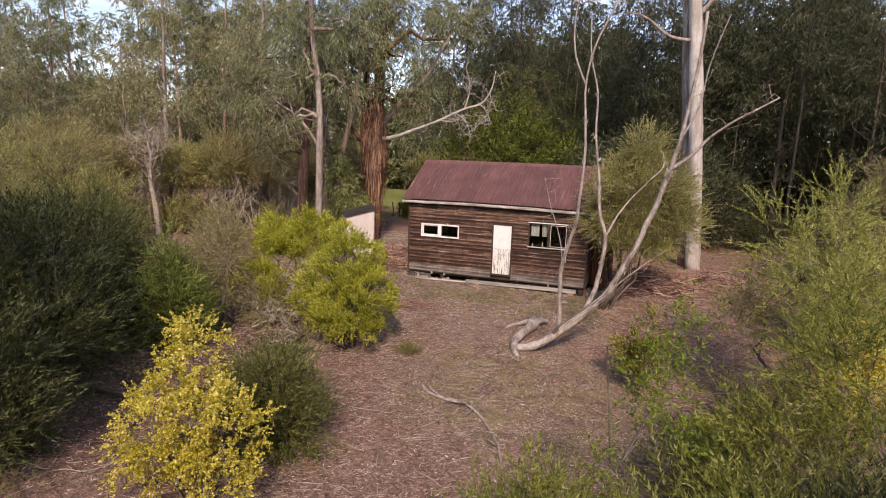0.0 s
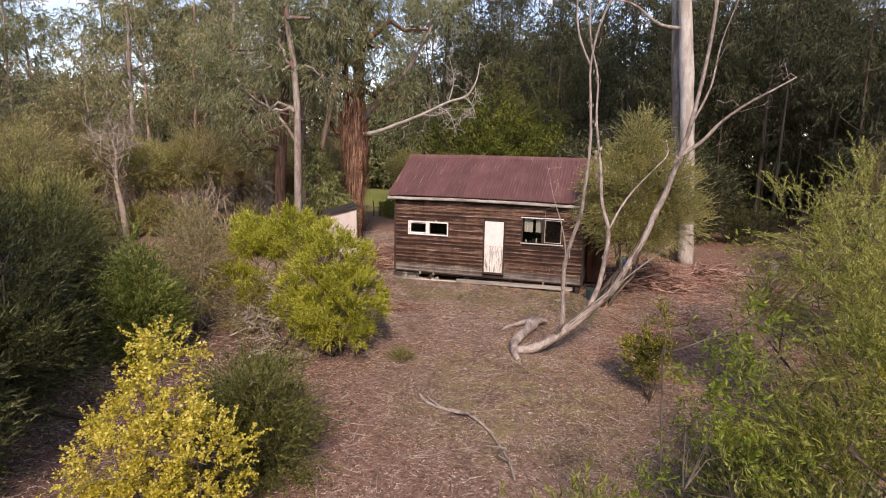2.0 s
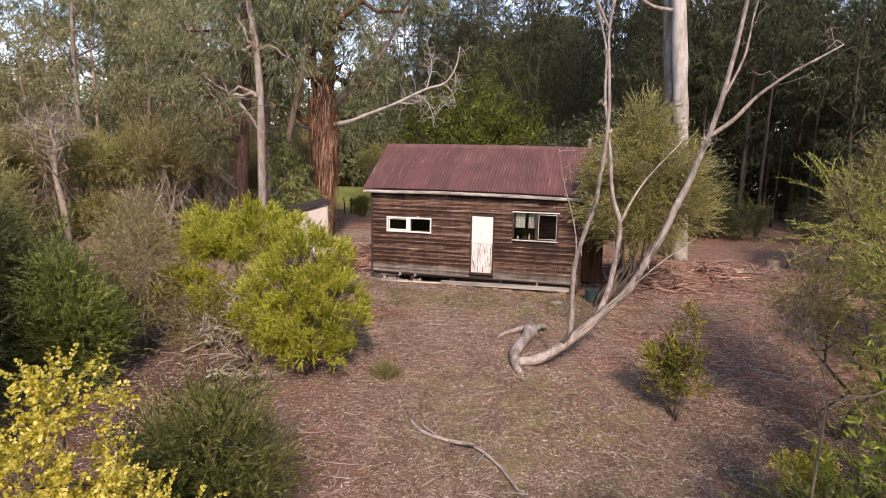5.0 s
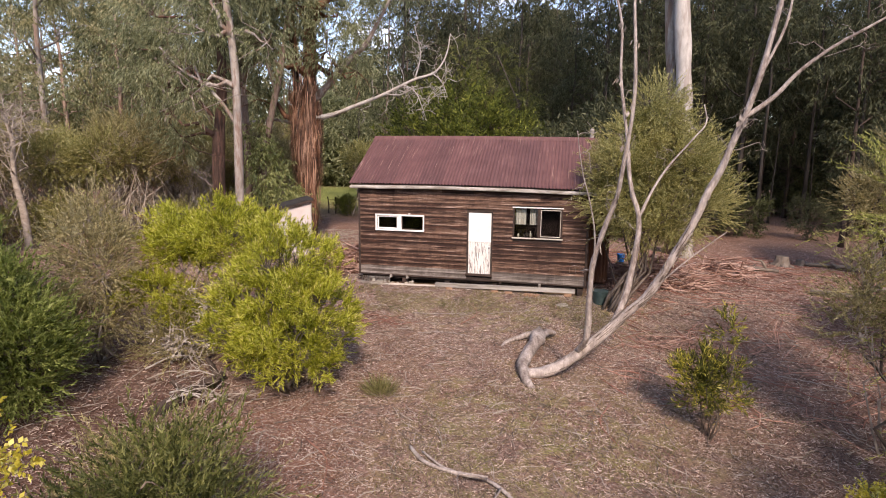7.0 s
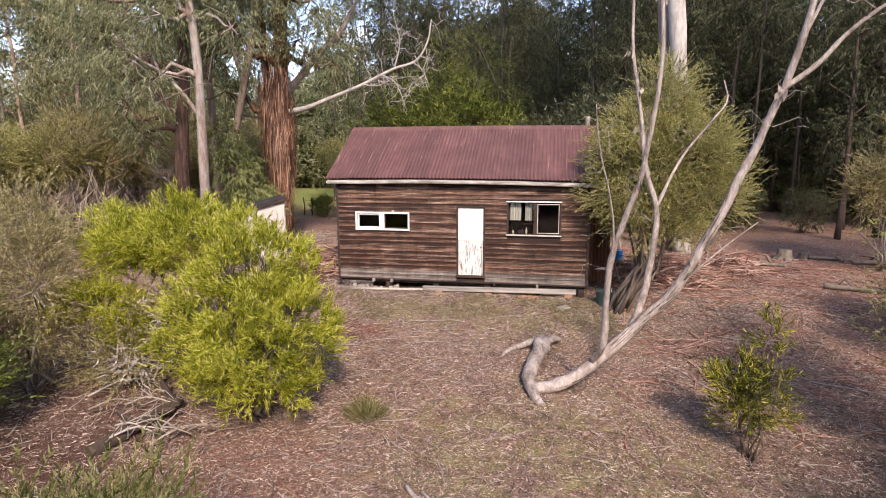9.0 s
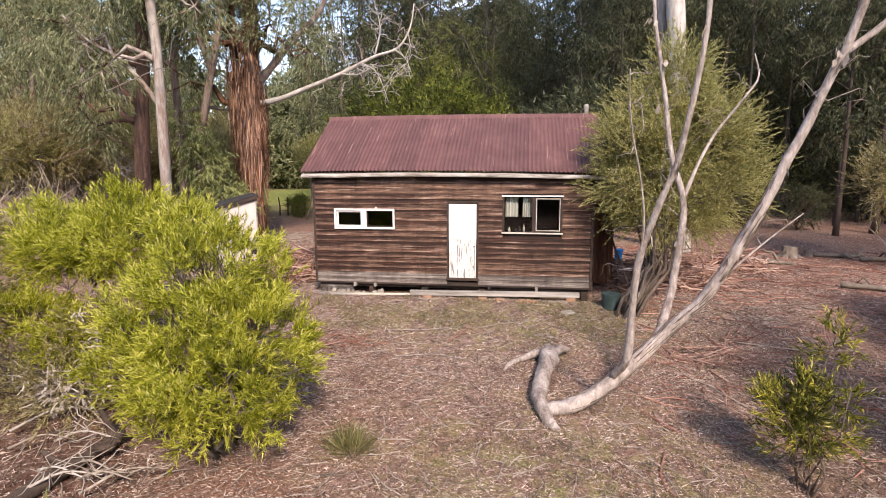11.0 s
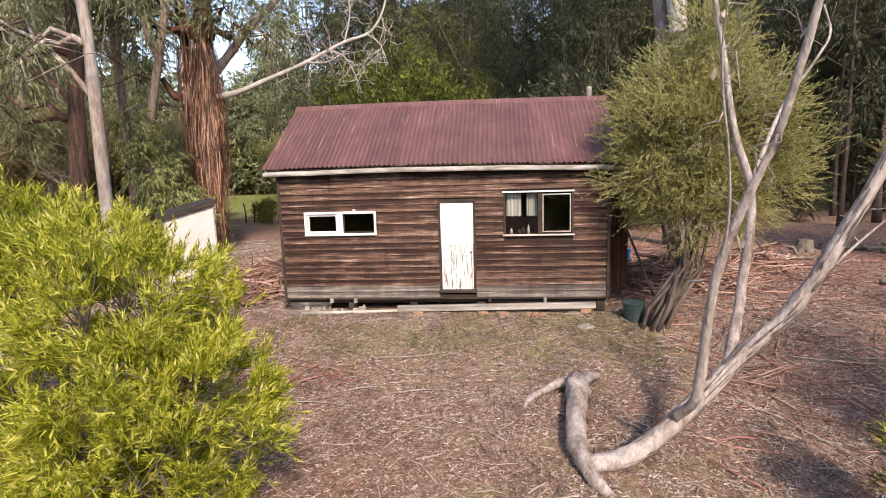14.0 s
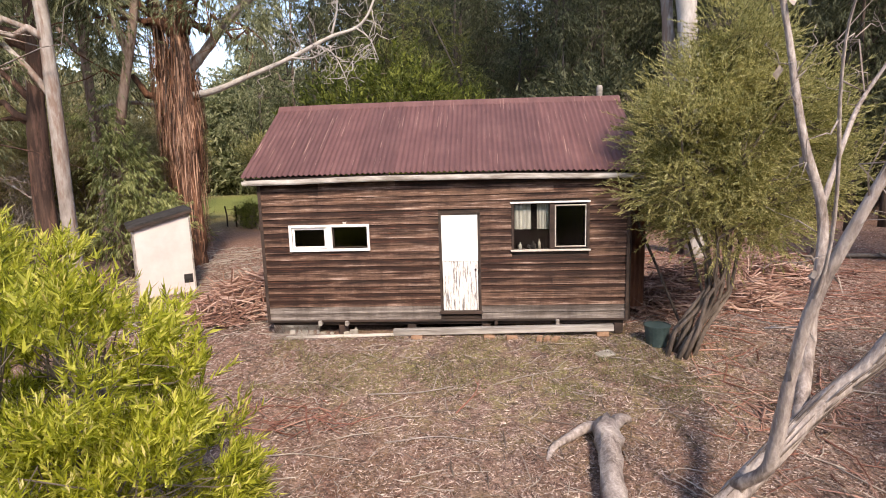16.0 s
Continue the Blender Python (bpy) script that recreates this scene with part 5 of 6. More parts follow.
# right side of the clearing
shrub("tea_tree", 9.1, -6.9, "tall feathery pale green tea-tree at the clearing's edge", "tree",
      [(0.3, 0, 2.9, 0.9, 0.9, 0.9), (-0.25, 0, 4.5, 0.4, 0.4, 0.8), (0.8, 0.2, 4.3, 0.8, 0.8, 1.1), (1.2, 0.1, 2.9, 0.8, 0.8, 0.9), (-0.25, 0, 5.3, 0.2, 0.2, 0.4), (0.9, 0, 5.4, 0.4, 0.4, 0.5), (0.0, -0.2, 3.5, 0.5, 0.5, 0.6)],
      100, "frond", LEAF_PLUME, TEABARK, 3, 21, 1.0, 0, 0.035, floor=1.7)
shrub("dead_shrub", 8.95, -6.8, "dry straw-coloured twiggy shrub at the bush edge", "shrub",
      [(-0.7, 0, 2.4, 0.35, 0.35, 0.6), (-0.6, 0, 3.1, 0.3, 0.3, 0.5)], 110, "feather", LEAF_TEA_OLIVE, PALETWIG, 3, 131, 0.25, 0, 0.02, 0.3, twig_r=0.007, floor=1.5)
shrub("tea_tree", 9.5, -8.8, "tall feathery tea-tree with long upright plumes", "tree",
      [(0.2, 0, 1.9, 0.95, 0.9, 1.1), (-0.3, 0.1, 3.5, 0.6, 0.6, 0.8), (0.4, 0, 3.8, 0.7, 0.7, 0.9), (-0.1, 0, 4.8, 0.3, 0.3, 0.5), (-0.55, 0, 4.3, 0.25, 0.25, 0.6), (0.8, 0.1, 1.3, 0.9, 0.8, 0.8)],
      120, "frond", LEAF_PLUME, TWIG, 7, 141, 0.9, 0, 0.03)
shrub("flowering_wattle", 7.35, -10.0, "small low wattle with yellow-green blossom tips", "bush",
      [(0, 0, 0.7, 0.28, 0.28, 0.4), (0.2, 0, 0.85, 0.2, 0.2, 0.35)], 40, "bloom", LEAF_YELLOW, TWIG, 5, 142)
shrub("tea_tree", 8.7, -13.0, "dense feathery tea-tree, dark within", "tree",
      [(0, 0, 1.6, 1.3, 1.2, 1.4), (0.6, 0.3, 2.9, 0.9, 0.8, 1.0), (-0.6, -0.5, 1.1, 0.9, 0.8, 0.8), (-0.2, 0.2, 3.4, 0.5, 0.5, 0.6)], 165, "frond", LEAF_TEA_GREEN, TWIG, 7, 22)
shrub("leafy_sapling", 6.25, -15.0, "slender sapling with fresh green leaves", "sapling",
      [(0.05, 0, 4.3, 0.22, 0.22, 0.4), (-0.22, 0, 3.6, 0.22, 0.22, 0.3), (0.28, 0.1, 3.5, 0.24, 0.22, 0.32), (0.22, 0.05, 2.7, 0.2, 0.2, 0.3), (-0.2, 0.1, 2.9, 0.2, 0.2, 0.25)], 34, "sapling", LEAF_GREEN, GREYBARK, 2, 23, 1.0, 0, 0.017, twig_r=0.004)
shrub("leafy_sapling", 5.6, -14.7, "low leafy green shrub", "bush",
      [(0, 0, 0.9, 0.42, 0.4, 0.5), (-0.12, 0, 1.5, 0.28, 0.28, 0.4), (0.28, 0.1, 1.4, 0.3, 0.3, 0.4), (-0.05, 0, 2.1, 0.15, 0.15, 0.3)], 36, "sapling", LEAF_GREEN, GREYBARK, 4, 24, 1.0, 0, 0.014, twig_r=0.004)
shrub("tea_tree_shrub", 4.75, -16.0, "soft feathery tea-tree shrub, fresh green", "bush",
      [(0, 0, 1.3, 0.6, 0.5, 0.7), (0.4, 0.1, 1.7, 0.4, 0.4, 0.5), (-0.4, 0.0, 1.5, 0.35, 0.35, 0.5), (0.1, 0, 2.2, 0.25, 0.25, 0.3)], 100, "feather", LEAF_TEA_GREEN, TWIG, 6, 25)
shrub("tea_tree_shrub", 6.6, -16.2, "feathery tea-tree shrub, dark inside", "bush",
      [(0, 0, 1.7, 0.7, 0.65, 0.8), (0.7, 0.2, 2.0, 0.6, 0.6, 0.7), (0, 0, 0.9, 0.8, 0.7, 0.6)], 110, "feather", LEAF_TEA_GREEN, TWIG, 6, 26)
shrub("tea_tree_shrub", 8.2, -15.8, "feathery tea-tree shrub in the near scrub", "bush",
      [(0, 0, 2.0, 0.9, 0.8, 1.0), (0.7, 0.2, 2.2, 0.7, 0.7, 0.8)], 150, "feather", LEAF_TEA_DARK, TWIG, 6, 126)
shrub("tea_tree_shrub", 7.35, -12.3, "low dark tea-tree shrub at the clearing's edge", "bush",
      [(0, 0, 0.7, 0.8, 0.8, 0.65), (0.5, 0.3, 1.0, 0.6, 0.6, 0.6), (-0.4, 0.3, 0.5, 0.5, 0.5, 0.4)], 90, "frond", LEAF_TEA_MID, TWIG, 6, 127, 0.9)
shrub("flowering_wattle", 9.5, -10.6, "small wattle with yellow blossom in the bush edge", "bush",
      [(0, 0, 2.4, 0.4, 0.4, 0.5), (0.1, 0, 3.0, 0.3, 0.3, 0.4)], 70, "bloom", LEAF_YELLOW, TWIG, 5, 27)
shrub("tea_tree", 12.4, -3.8, "pale-green tea-tree at the forest edge", "tree",
      [(0, 0, 2.4, 1.4, 1.3, 1.3), (0.2, 0, 3.4, 1.0, 1.0, 0.9)], 210, "plume", LEAF_TEA, PALETWIG, 9, 28)
shrub("tea_tree", 14.4, 5.6, "pale olive tea-tree standing before the dark forest", "tree",
      [(0.3, 0, 3.4, 1.4, 1.3, 1.2), (0.8, 0, 4.6, 1.0, 1.0, 1.0), (-0.5, 0, 2.8, 0.8, 0.8, 0.7)], 170, "plume", LEAF_TEA_OLIVE, PALETWIG, 8, 29)
# tea-trees on the left; LEAF_TEA_DARK puts their shade into the leaf colour
for i, (x, y, h, w, mat) in enumerate([(-7.6, -13.6, 4.6, 1.9, LEAF_TEA_DARK), (-9.6, -11.0, 4.4, 2.0, LEAF_TEA_DARK), (-12.8, -8.4, 4.4, 1.9, LEAF_TEA_MID), (-12.5, -11.5, 4.8, 2.2, LEAF_TEA),
                                       (-5.4, -16.0, 3.0, 1.3, LEAF_TEA_DARK), (-17.2, -6.4, 6.6, 2.1, LEAF_TEA), (-20.6, -3.0, 6.4, 1.9, LEAF_TEA_OLIVE), (-16.0, -9.6, 6.4, 2.1, LEAF_TEA), (-9.0, -14.6, 4.0, 1.6, LEAF_TEA_MID),
                                       (-13.9, -6.7, 4.8, 1.7, LEAF_TEA), (-11.2, -9.4, 4.2, 1.6, LEAF_TEA_MID), (-8.8, -12.0, 3.0, 1.3, LEAF_TEA_DARK), (-19.6, -5.4, 6.8, 2.0, LEAF_TEA_OLIVE), (-23.0, -1.4, 6.4, 2.0, LEAF_TEA)]):
    shrub("tea_tree", x, y, "dense tea-tree in darkened greens on the clearing's shaded side" if mat in (LEAF_TEA_DARK, LEAF_TEA_MID) else "dense feathery tea-tree, olive green on top", "tree",
          [(0, 0, h * 0.42, w, w, h * 0.36), (0.3, 0, h * 0.74, w * 0.7, w * 0.7, h * 0.26), (w * 0.6, -0.2, h * 0.32, w * 0.6, w * 0.6, h * 0.28), (-w * 0.5, 0, h * 0.6, w * 0.6, w * 0.6, h * 0.3)],
          270, "plume", mat, GREYBARK, 6, 60 + i, 0.85, 0, 0.05, 0.55)
# grass tuft, logs, sticks
tuft = thing("grass_tuft", -0.5, -7.2, float(land(-0.5, -7.2)), "dry green grass tussock in the leaf litter", "grass")
rng = np.random.RandomState(31)
b = rng.normal(size=(420, 3)) * (0.11, 0.11, 0)
w = unit(b * 4 + rng.normal(size=b.shape) * 0.35 + (0, 0, 0.9))
s = Shape()
s.quads(leaf_quads(b, w, 0.40, 0.011, rng))
s.build("tussock", GRASS, tuft)


# ---- the named gums ----
def trunk_tree(name, x, y, label, bark, leaves, pts, r0, r1, limbs, lobes, n, seed, style="gum", sides=12, rough_=0.04):
    """A gum whose trunk follows given knees; limbs are (points, r0, r1)."""
    z = float(land(x, y)) - 0.05
    root = thing(name, x, y, z, label, "tree")
    s = Shape()
    wood_line(s, [(a, b, c) for a, b, c in pts], r0, r1, sides, seed, rough_)
    s.build("trunk", bark, root, smooth=True)
    for i, (lp, a, b, lm) in enumerate(limbs):
        s = Shape()
        ln = wood_line(s, lp, a, b, 8, seed + 5 + i, 0.04)
        sprays_of_twigs(s, ln, 11 if lm is WHITEWOOD else 6, 1.2, seed + 30 + i, 0.016)
        s.build("limb", lm, root, smooth=True)
    if n:
        rng = np.random.RandomState(seed)
        cp, co = clumps(lobes, n, rng, 0.3)
        _, _, _, q = twigs(cp, co, style, rng)
        s = Shape()
        s.quads(q)
        s.build("crown", leaves, root)
        w = Shape()
        top = np.array([p for p in pts])[1:]
        for c in np.array(lobes)[:, :3]:
            a = top[(np.linalg.norm(top - c, axis=1) + 1.5 * np.maximum(0, top[:, 2] - c[2])).argmin()]
            w.tube(limb(a, c, rng, 6, 0.25), np.linspace(r1 * 0.8 + 0.03, 0.02, 6), 5)
            for _ in range(5):
                w.tube(limb(c, c + rng.normal(size=3) * 1.1, rng, 4, 0.3), np.linspace(0.03, 0.008, 4), 4, cap=False)
        w.build("branchwork", bark, root, smooth=True)
    return root


# big red stringybark behind the outhouse
st = trunk_tree("stringybark_tree", -9.75, 7.95, "huge stringybark with shredded red-brown bark", STRINGY, LEAF_GUM,
                [(0, 0, -0.1), (0.03, 0, 1.2), (0.06, 0, 3.5), (0.18, 0, 5.5), (0.22, 0, 8.1), (0.3, 0.1, 11), (0.5, 0.2, 15)], 0.40, 0.24,
                [([(-0.05, 0.05, 2.2), (-0.28, 0.05, 4.2), (-0.46, 0.1, 6.2), (-0.62, 0.1, 9.0), (-0.9, 0.2, 13.0)], 0.30, 0.16, STRINGY), ([(0.5, 0, 6.1), (1.1, -0.05, 6.17), (2.57, -0.05, 6.64), (4.12, -0.05, 7.19), (5.63, -0.05, 7.84), (6.6, -0.05, 8.15), (7.1, -0.05, 8.92), (7.25, 0, 9.8)], 0.12, 0.02, WHITEWOOD),
                 ([(0.5, 0, 7.0), (1.05, 0, 7.51), (2.13, 0, 8.65), (3.2, 0, 9.53), (3.75, 0, 10.4), (4.6, 0, 11.8)], 0.20, 0.06, GUM_PALE),
                 ([(5.6, -0.05, 7.84), (5.9, -0.2, 8.9), (5.7, -0.3, 9.9)], 0.04, 0.01, WHITEWOOD),
                 ([(4.12, -0.05, 7.19), (5.0, -0.4, 7.1), (5.9, -0.6, 7.5)], 0.04, 0.01, WHITEWOOD), ([(5.0, -0.05, 7.6), (5.6, -0.2, 7.3), (6.0, -0.3, 6.6), (6.2, -0.3, 6.0)], 0.03, 0.008, WHITEWOOD), ([(6.4, -0.05, 8.1), (6.9, -0.2, 7.7), (7.2, -0.2, 7.0)], 0.03, 0.008, WHITEWOOD)],
                [(-1.0, 0, 12, 2.6, 2.4, 2.0), (1.5, 0.5, 13.5, 2.6, 2.4, 1.8), (-2.6, -0.4, 10, 1.8, 1.8, 1.6), (2.0, -0.6, 10.6, 1.6, 1.5, 1.2), (4.6, 0, 12.2, 1.8, 1.8, 1.4), (-1.6, -1.0, 8.6, 1.5, 1.3, 1.3), (1.6, -1.0, 9.0, 1.3, 1.2, 1.2), (0.2, -1.4, 11.0, 1.6, 1.2, 1.3), (2.8, -0.2, 8.2, 1.2, 1.1, 0.9), (-2.2, -0.6, 7.0, 1.2, 1.0, 0.9)], 700, 101, sides=16, rough_=0.09)
# hanging bark shreds
rng = np.random.RandomState(102)
s = Shape()
for _ in range(2100):
    a = rng.uniform(0, 2 * np.pi)
    zt = rng.uniform(1.2, 9.5) if rng.uniform() < 0.35 else rng.uniform(4.2, 8.0)
    r = 0.37 - 0.008 * zt + rng.uniform(0.0, 0.10) + 0.26 * math.exp(-((zt - 6.3) / 2.2) ** 2) * rng.uniform(0.2, 1.0)
    L = rng.uniform(0.6, 2.8)
    side = -0.085 * max(0.0, zt - 2.0) if rng.uniform() < 0.45 else 0.0
    p0 = np.array((math.cos(a) * r + 0.02 * zt + side, math.sin(a) * r, zt))
    p1 = p0 + (math.cos(a) * rng.uniform(-0.05, 0.22), math.sin(a) * rng.uniform(-0.05, 0.22), -L)
    p1[2] = max(p1[2], 0.1)
    w = np.array((-math.sin(a), math.cos(a), 0)) * rng.uniform(0.004, 0.020)
    m = (p0 + p1) / 2 + np.array((math.cos(a), math.sin(a), 0)) * rng.uniform(-0.02, 0.10) + rng.normal(size=3) * (0.05, 0.05, 0)
    s.quads([p0 - w, p0 + w, m + w, m - w])
    s.quads([m - w, m + w, p1 + w * 0.3, p1 - w * 0.3])
s.build("shredded_bark", SHREDS, st, "long hanging shreds of red-brown bark")

trunk_tree("gum_tree", -9.85, 2.1, "smooth pale gum leaning slightly, grey-white bark", GUM_PALE, LEAF_GUM,
           [(0.1, 0, -0.1), (0.05, 0, 2.4), (0.1, 0, 5.0), (0.12, 0, 6.9), (0.0, 0, 9.0), (-0.3, 0, 11.1), (-0.4, 0.1, 14)], 0.205, 0.11,
           [([(0.08, 0, 5.5), (-0.5, 0, 6.3), (-1.3, 0, 7.1), (-2.4, 0.1, 7.7), (-3.4, 0.2, 8.6)], 0.09, 0.03, GUM_PALE)],
           [(-1.2, 0, 10.5, 2.2, 2.0, 1.5), (1.6, 0.3, 11.5, 2.2, 2.0, 1.6), (-2.6, 0.2, 7.6, 1.5, 1.5, 1.2), (0, 0, 13.5, 2.0, 2.0, 1.5), (1.4, 0.2, 8.6, 1.2, 1.2, 1.1), (-0.9, -0.4, 9.0, 1.2, 1.2, 1.0), (-1.6, -0.4, 6.6, 1.0, 0.9, 0.8)], 270, 111)
trunk_tree("gum_tree", -12.35, 4.5, "dark red-brown rough-barked gum with a drooping crown", DARKRED, LEAF_GUM,
           [(-0.1, 0, -0.1), (-0.1, 0, 2.3), (0.05, 0, 5.1), (0.3, 0, 7.1), (0.4, 0, 10), (0.3, 0, 13)], 0.33, 0.14, [([(-0.1, 0, 2.6), (-0.6, -0.1, 3.0), (-1.2, -0.2, 3.5)], 0.035, 0.012, GUM_PALE), ([(0.1, 0, 5.6), (-0.9, 0, 6.6), (-2.2, -0.3, 7.4)], 0.12, 0.04, DARKRED)],
           [(-1.8, -0.4, 8.6, 2.4, 2.2, 2.0), (-3.2, 0.4, 10.5, 2.2, 2.0, 1.7), (1.0, -0.2, 12.5, 2.0, 2.0, 1.6), (-1.9, -0.6, 6.0, 0.9, 0.9, 0.9), (-2.8, -0.5, 7.2, 1.4, 1.4, 1.0), (0.9, -0.4, 9.6, 1.5, 1.4, 1.3), (-4.6, 0, 9.0, 1.8, 1.6, 1.3), (-1.4, -0.5, 4.9, 0.9, 0.8, 0.9)], 380, 121)
trunk_tree("gum_tree", -11.4, 6.8, "slim pinkish gum with loose bark", GUM_PINK, LEAF_GUM,
           [(-0.3, 0, -0.1), (-0.2, 0, 3.6), (0.2, 0, 5.5), (0.7, 0, 7.3), (1.05, 0, 8.7), (1.5, 0, 11), (1.7, 0, 14)], 0.19, 0.10,
           [([(0.7, 0, 7.3), (0.3, 0, 8.6), (0.2, 0, 10.5)], 0.12, 0.05, GUM_PINK)],
           [(0.6, 0, 12, 2.2, 2.0, 1.7), (-1.2, 0, 10.0, 1.6, 1.6, 1.3), (2.6, 0.4, 13.5, 1.8, 1.8, 1.5)], 300, 131)
shrub("gum_sapling", -10.9, 5.9, "leafy young gum with drooping mid-green leaves", "sapling",
      [(0, 0, 3.6, 0.8, 0.7, 1.1), (0.5, 0.2, 2.4, 0.8, 0.7, 1.0), (-0.4, 0, 5.0, 0.6, 0.6, 0.9), (1.1, 0.3, 1.7, 0.6, 0.6, 0.8), (-0.3, 0, 1.6, 0.7, 0.7, 0.8)], 150, "gum", LEAF_SAPLING, GREYBARK, 5, 132, 1.0, 0, 0.03)
trunk_tree("gum_tree", -14.2, 9.5, "reddish gum standing behind", GUM_PINK, LEAF_GUM,
           [(0, 0, -0.1), (0.1, 0, 4), (0, 0, 8), (-0.2, 0, 14)], 0.22, 0.11,
           [([(0.1, 0, 6.0), (1.6, 0, 6.2), (3.4, 0, 6.0), (4.4, 0, 6.3)], 0.10, 0.04, GUM_PALE)],
           [(0, 0, 12, 2.6, 2.4, 2.0), (-2, 0, 9.5, 1.8, 1.8, 1.4), (2, 0.5, 10.5, 1.6, 1.6, 1.3)], 330, 141)
# great white gum on the right, with a grey companion
trunk_tree("gum_tree", 8.15, 8.05, "tall straight white-barked gum with a bare trunk", GUM_WHITE, LEAF_GUM,
           [(0.05, 0, -0.1), (-0.1, 0, 2), (-0.40, 0, 6), (-0.78, 0, 10), (-1.1, 0, 13), (-1.5, 0, 18), (-1.7, 0, 23)], 0.37, 0.25,
           [([(-0.85, 0, 11.0), (-2.0, -0.2, 11.2), (-3.4, -0.4, 12.2), (-4.2, -0.4, 12.4)], 0.10, 0.03, GUM_PALE), ([(-1.0, 0, 12.0), (0.2, -0.2, 13.5), (1.3, -0.4, 15)], 0.12, 0.04, GUM_PALE)],
           [(-1, 0, 19, 3.0, 3.0, 2.2), (1.5, 0, 21, 2.6, 2.6, 2.0), (-3.6, 0, 21, 2.4, 2.4, 1.8)], 260, 151, "gumfar")
trunk_tree("gum_tree", 7.45, 8.7, "slimmer grey gum close beside a white one", GUM_PALE, LEAF_GUM,
           [(0.3, 0, -0.1), (0.1, 0, 3), (-0.3, 0, 8), (-0.75, 0, 13), (-1.2, 0, 19)], 0.26, 0.14, [],
           [(-1, 0, 18, 2.4, 2.4, 2.0), (-3, 0, 16.5, 1.8, 1.8, 1.4)], 140, 161, "gumfar")
# dead grey tree on the left
dt = thing("dead_tree", -20.6, 2.0, float(land(-20.6, 2.0)), "bare grey dead tree with a domed mass of twigs", "tree")
dt.scale = (1.28, 1.28, 1.12)
s = Shape()
ln = wood_line(s, [(0, 0, -0.1), (-0.1, 0, 1.5), (-0.35, 0, 3.0), (-0.25, 0, 4.3), (-0.5, 0, 5.3)], 0.14, 0.05, 9, 7, 0.05)
s.build("trunk", PALETWIG, dt, smooth=True)
s = Shape()
rng = np.random.RandomState(9)
for _ in range(26):
    a = ln[rng.randint(len(ln) // 2, len(ln))]
    e = np.array((-0.4, 0, 5.0)) + unit(rng.normal(size=3) * (1, 1, 0.6) + (0, 0, 0.5)) * (1.7, 1.5, 1.35) * rng.uniform(0.6, 1)
    q = limb(a, e, rng, 6, 0.3)
    s.tube(q, np.linspace(0.028, 0.008, 6), 4)
    for _ in range(9):
        c = q[rng.randint(2, 6)]
        s.tube(limb(c, c + unit(rng.normal(size=3) + (0, 0, -0.15)) * rng.uniform(0.3, 0.8), rng, 4, 0.4), np.linspace(0.010, 0.004, 4), 3, cap=False)
s.build("twig_tangle", PALETWIG, dt)

# unseen gums added beside and behind the clearing's near end to shade its left side
gum("gum_tree", -6.4, -23.4, "unseen spreading gum added to shade the clearing's left side", GUM_PALE, LEAF_GUM, H=15, r0=0.3, crown_from=0.35, spread=4.2, limbs=12, n=230, style="gumfar", seed=171)
gum("gum_tree", -9.0, -19.5, "unseen young gum with a dense crown, added as a shade caster", GREYBARK, LEAF_GUM, H=10, r0=0.2, crown_from=0.5, spread=2.2, limbs=10, n=200, style="gumfar", seed=173)
gum("gum_tree", -12.5, -21.5, "unseen tall dense gum added behind the scrub for its shadow", GREYBARK, LEAF_GUM, H=13, r0=0.26, crown_from=0.35, spread=3.8, limbs=11, n=200, style="gumfar", seed=172)

# ---- forest all round ----
frng = np.random.RandomState(500)


def template(name, label, bark, leaves, **kw):
    return gum(name, 0, 0, label, bark, leaves, group="forest trees", sides=7, style="gumfar", **kw)


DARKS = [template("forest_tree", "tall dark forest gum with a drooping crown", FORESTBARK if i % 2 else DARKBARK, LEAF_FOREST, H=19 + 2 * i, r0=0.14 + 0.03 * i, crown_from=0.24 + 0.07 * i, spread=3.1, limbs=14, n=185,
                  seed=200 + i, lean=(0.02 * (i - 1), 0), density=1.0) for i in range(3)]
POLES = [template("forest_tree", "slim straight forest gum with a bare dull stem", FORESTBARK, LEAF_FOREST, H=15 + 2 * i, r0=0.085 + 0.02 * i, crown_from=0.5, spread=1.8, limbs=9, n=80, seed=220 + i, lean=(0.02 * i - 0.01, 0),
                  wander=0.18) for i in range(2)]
LIGHTS = [template("forest_tree", "tall olive-crowned gum with a pale trunk", GUM_PALE if i != 1 else GUM_PINK, LEAF_GUM_OLIVE if i != 1 else LEAF_GUM, H=16 + 2.5 * i, r0=0.20 + 0.02 * i, crown_from=0.30, spread=3.6, limbs=13, n=260,
                   seed=210 + i, lean=(0.03 * (i - 1), 0), density=1.0, clump_r=0.58) for i in range(3)]
MIDS = [template("forest_tree", "grey-green gum with a drooping crown and a slim trunk", GUM_PINK if i else GREYBARK, LEAF_GUM_DARK, H=17 + 3 * i, r0=0.17, crown_from=0.22, spread=3.2, limbs=13, n=220, seed=230 + i,
                 lean=(0.01, 0), clump_r=0.75) for i in range(2)]


def far_shrub(label, leaves, seed, h, w, n, bark=TWIG, style="bushfar"):
    return shrub("forest_shrub", 0, 0, label, "shrub",
                 [(0, 0, h * 0.5, w, w, h * 0.40), (0.4 * w, 0, h * 0.75, w * 0.6, w * 0.6, h * 0.25), (-0.5 * w, 0.2, h * 0.55, w * 0.6, w * 0.6, h * 0.3)], n, style, leaves, bark, 7, seed,
                 1.0, 0, 0.04, 0.5, "forest shrubs", 0.012, joined=True)


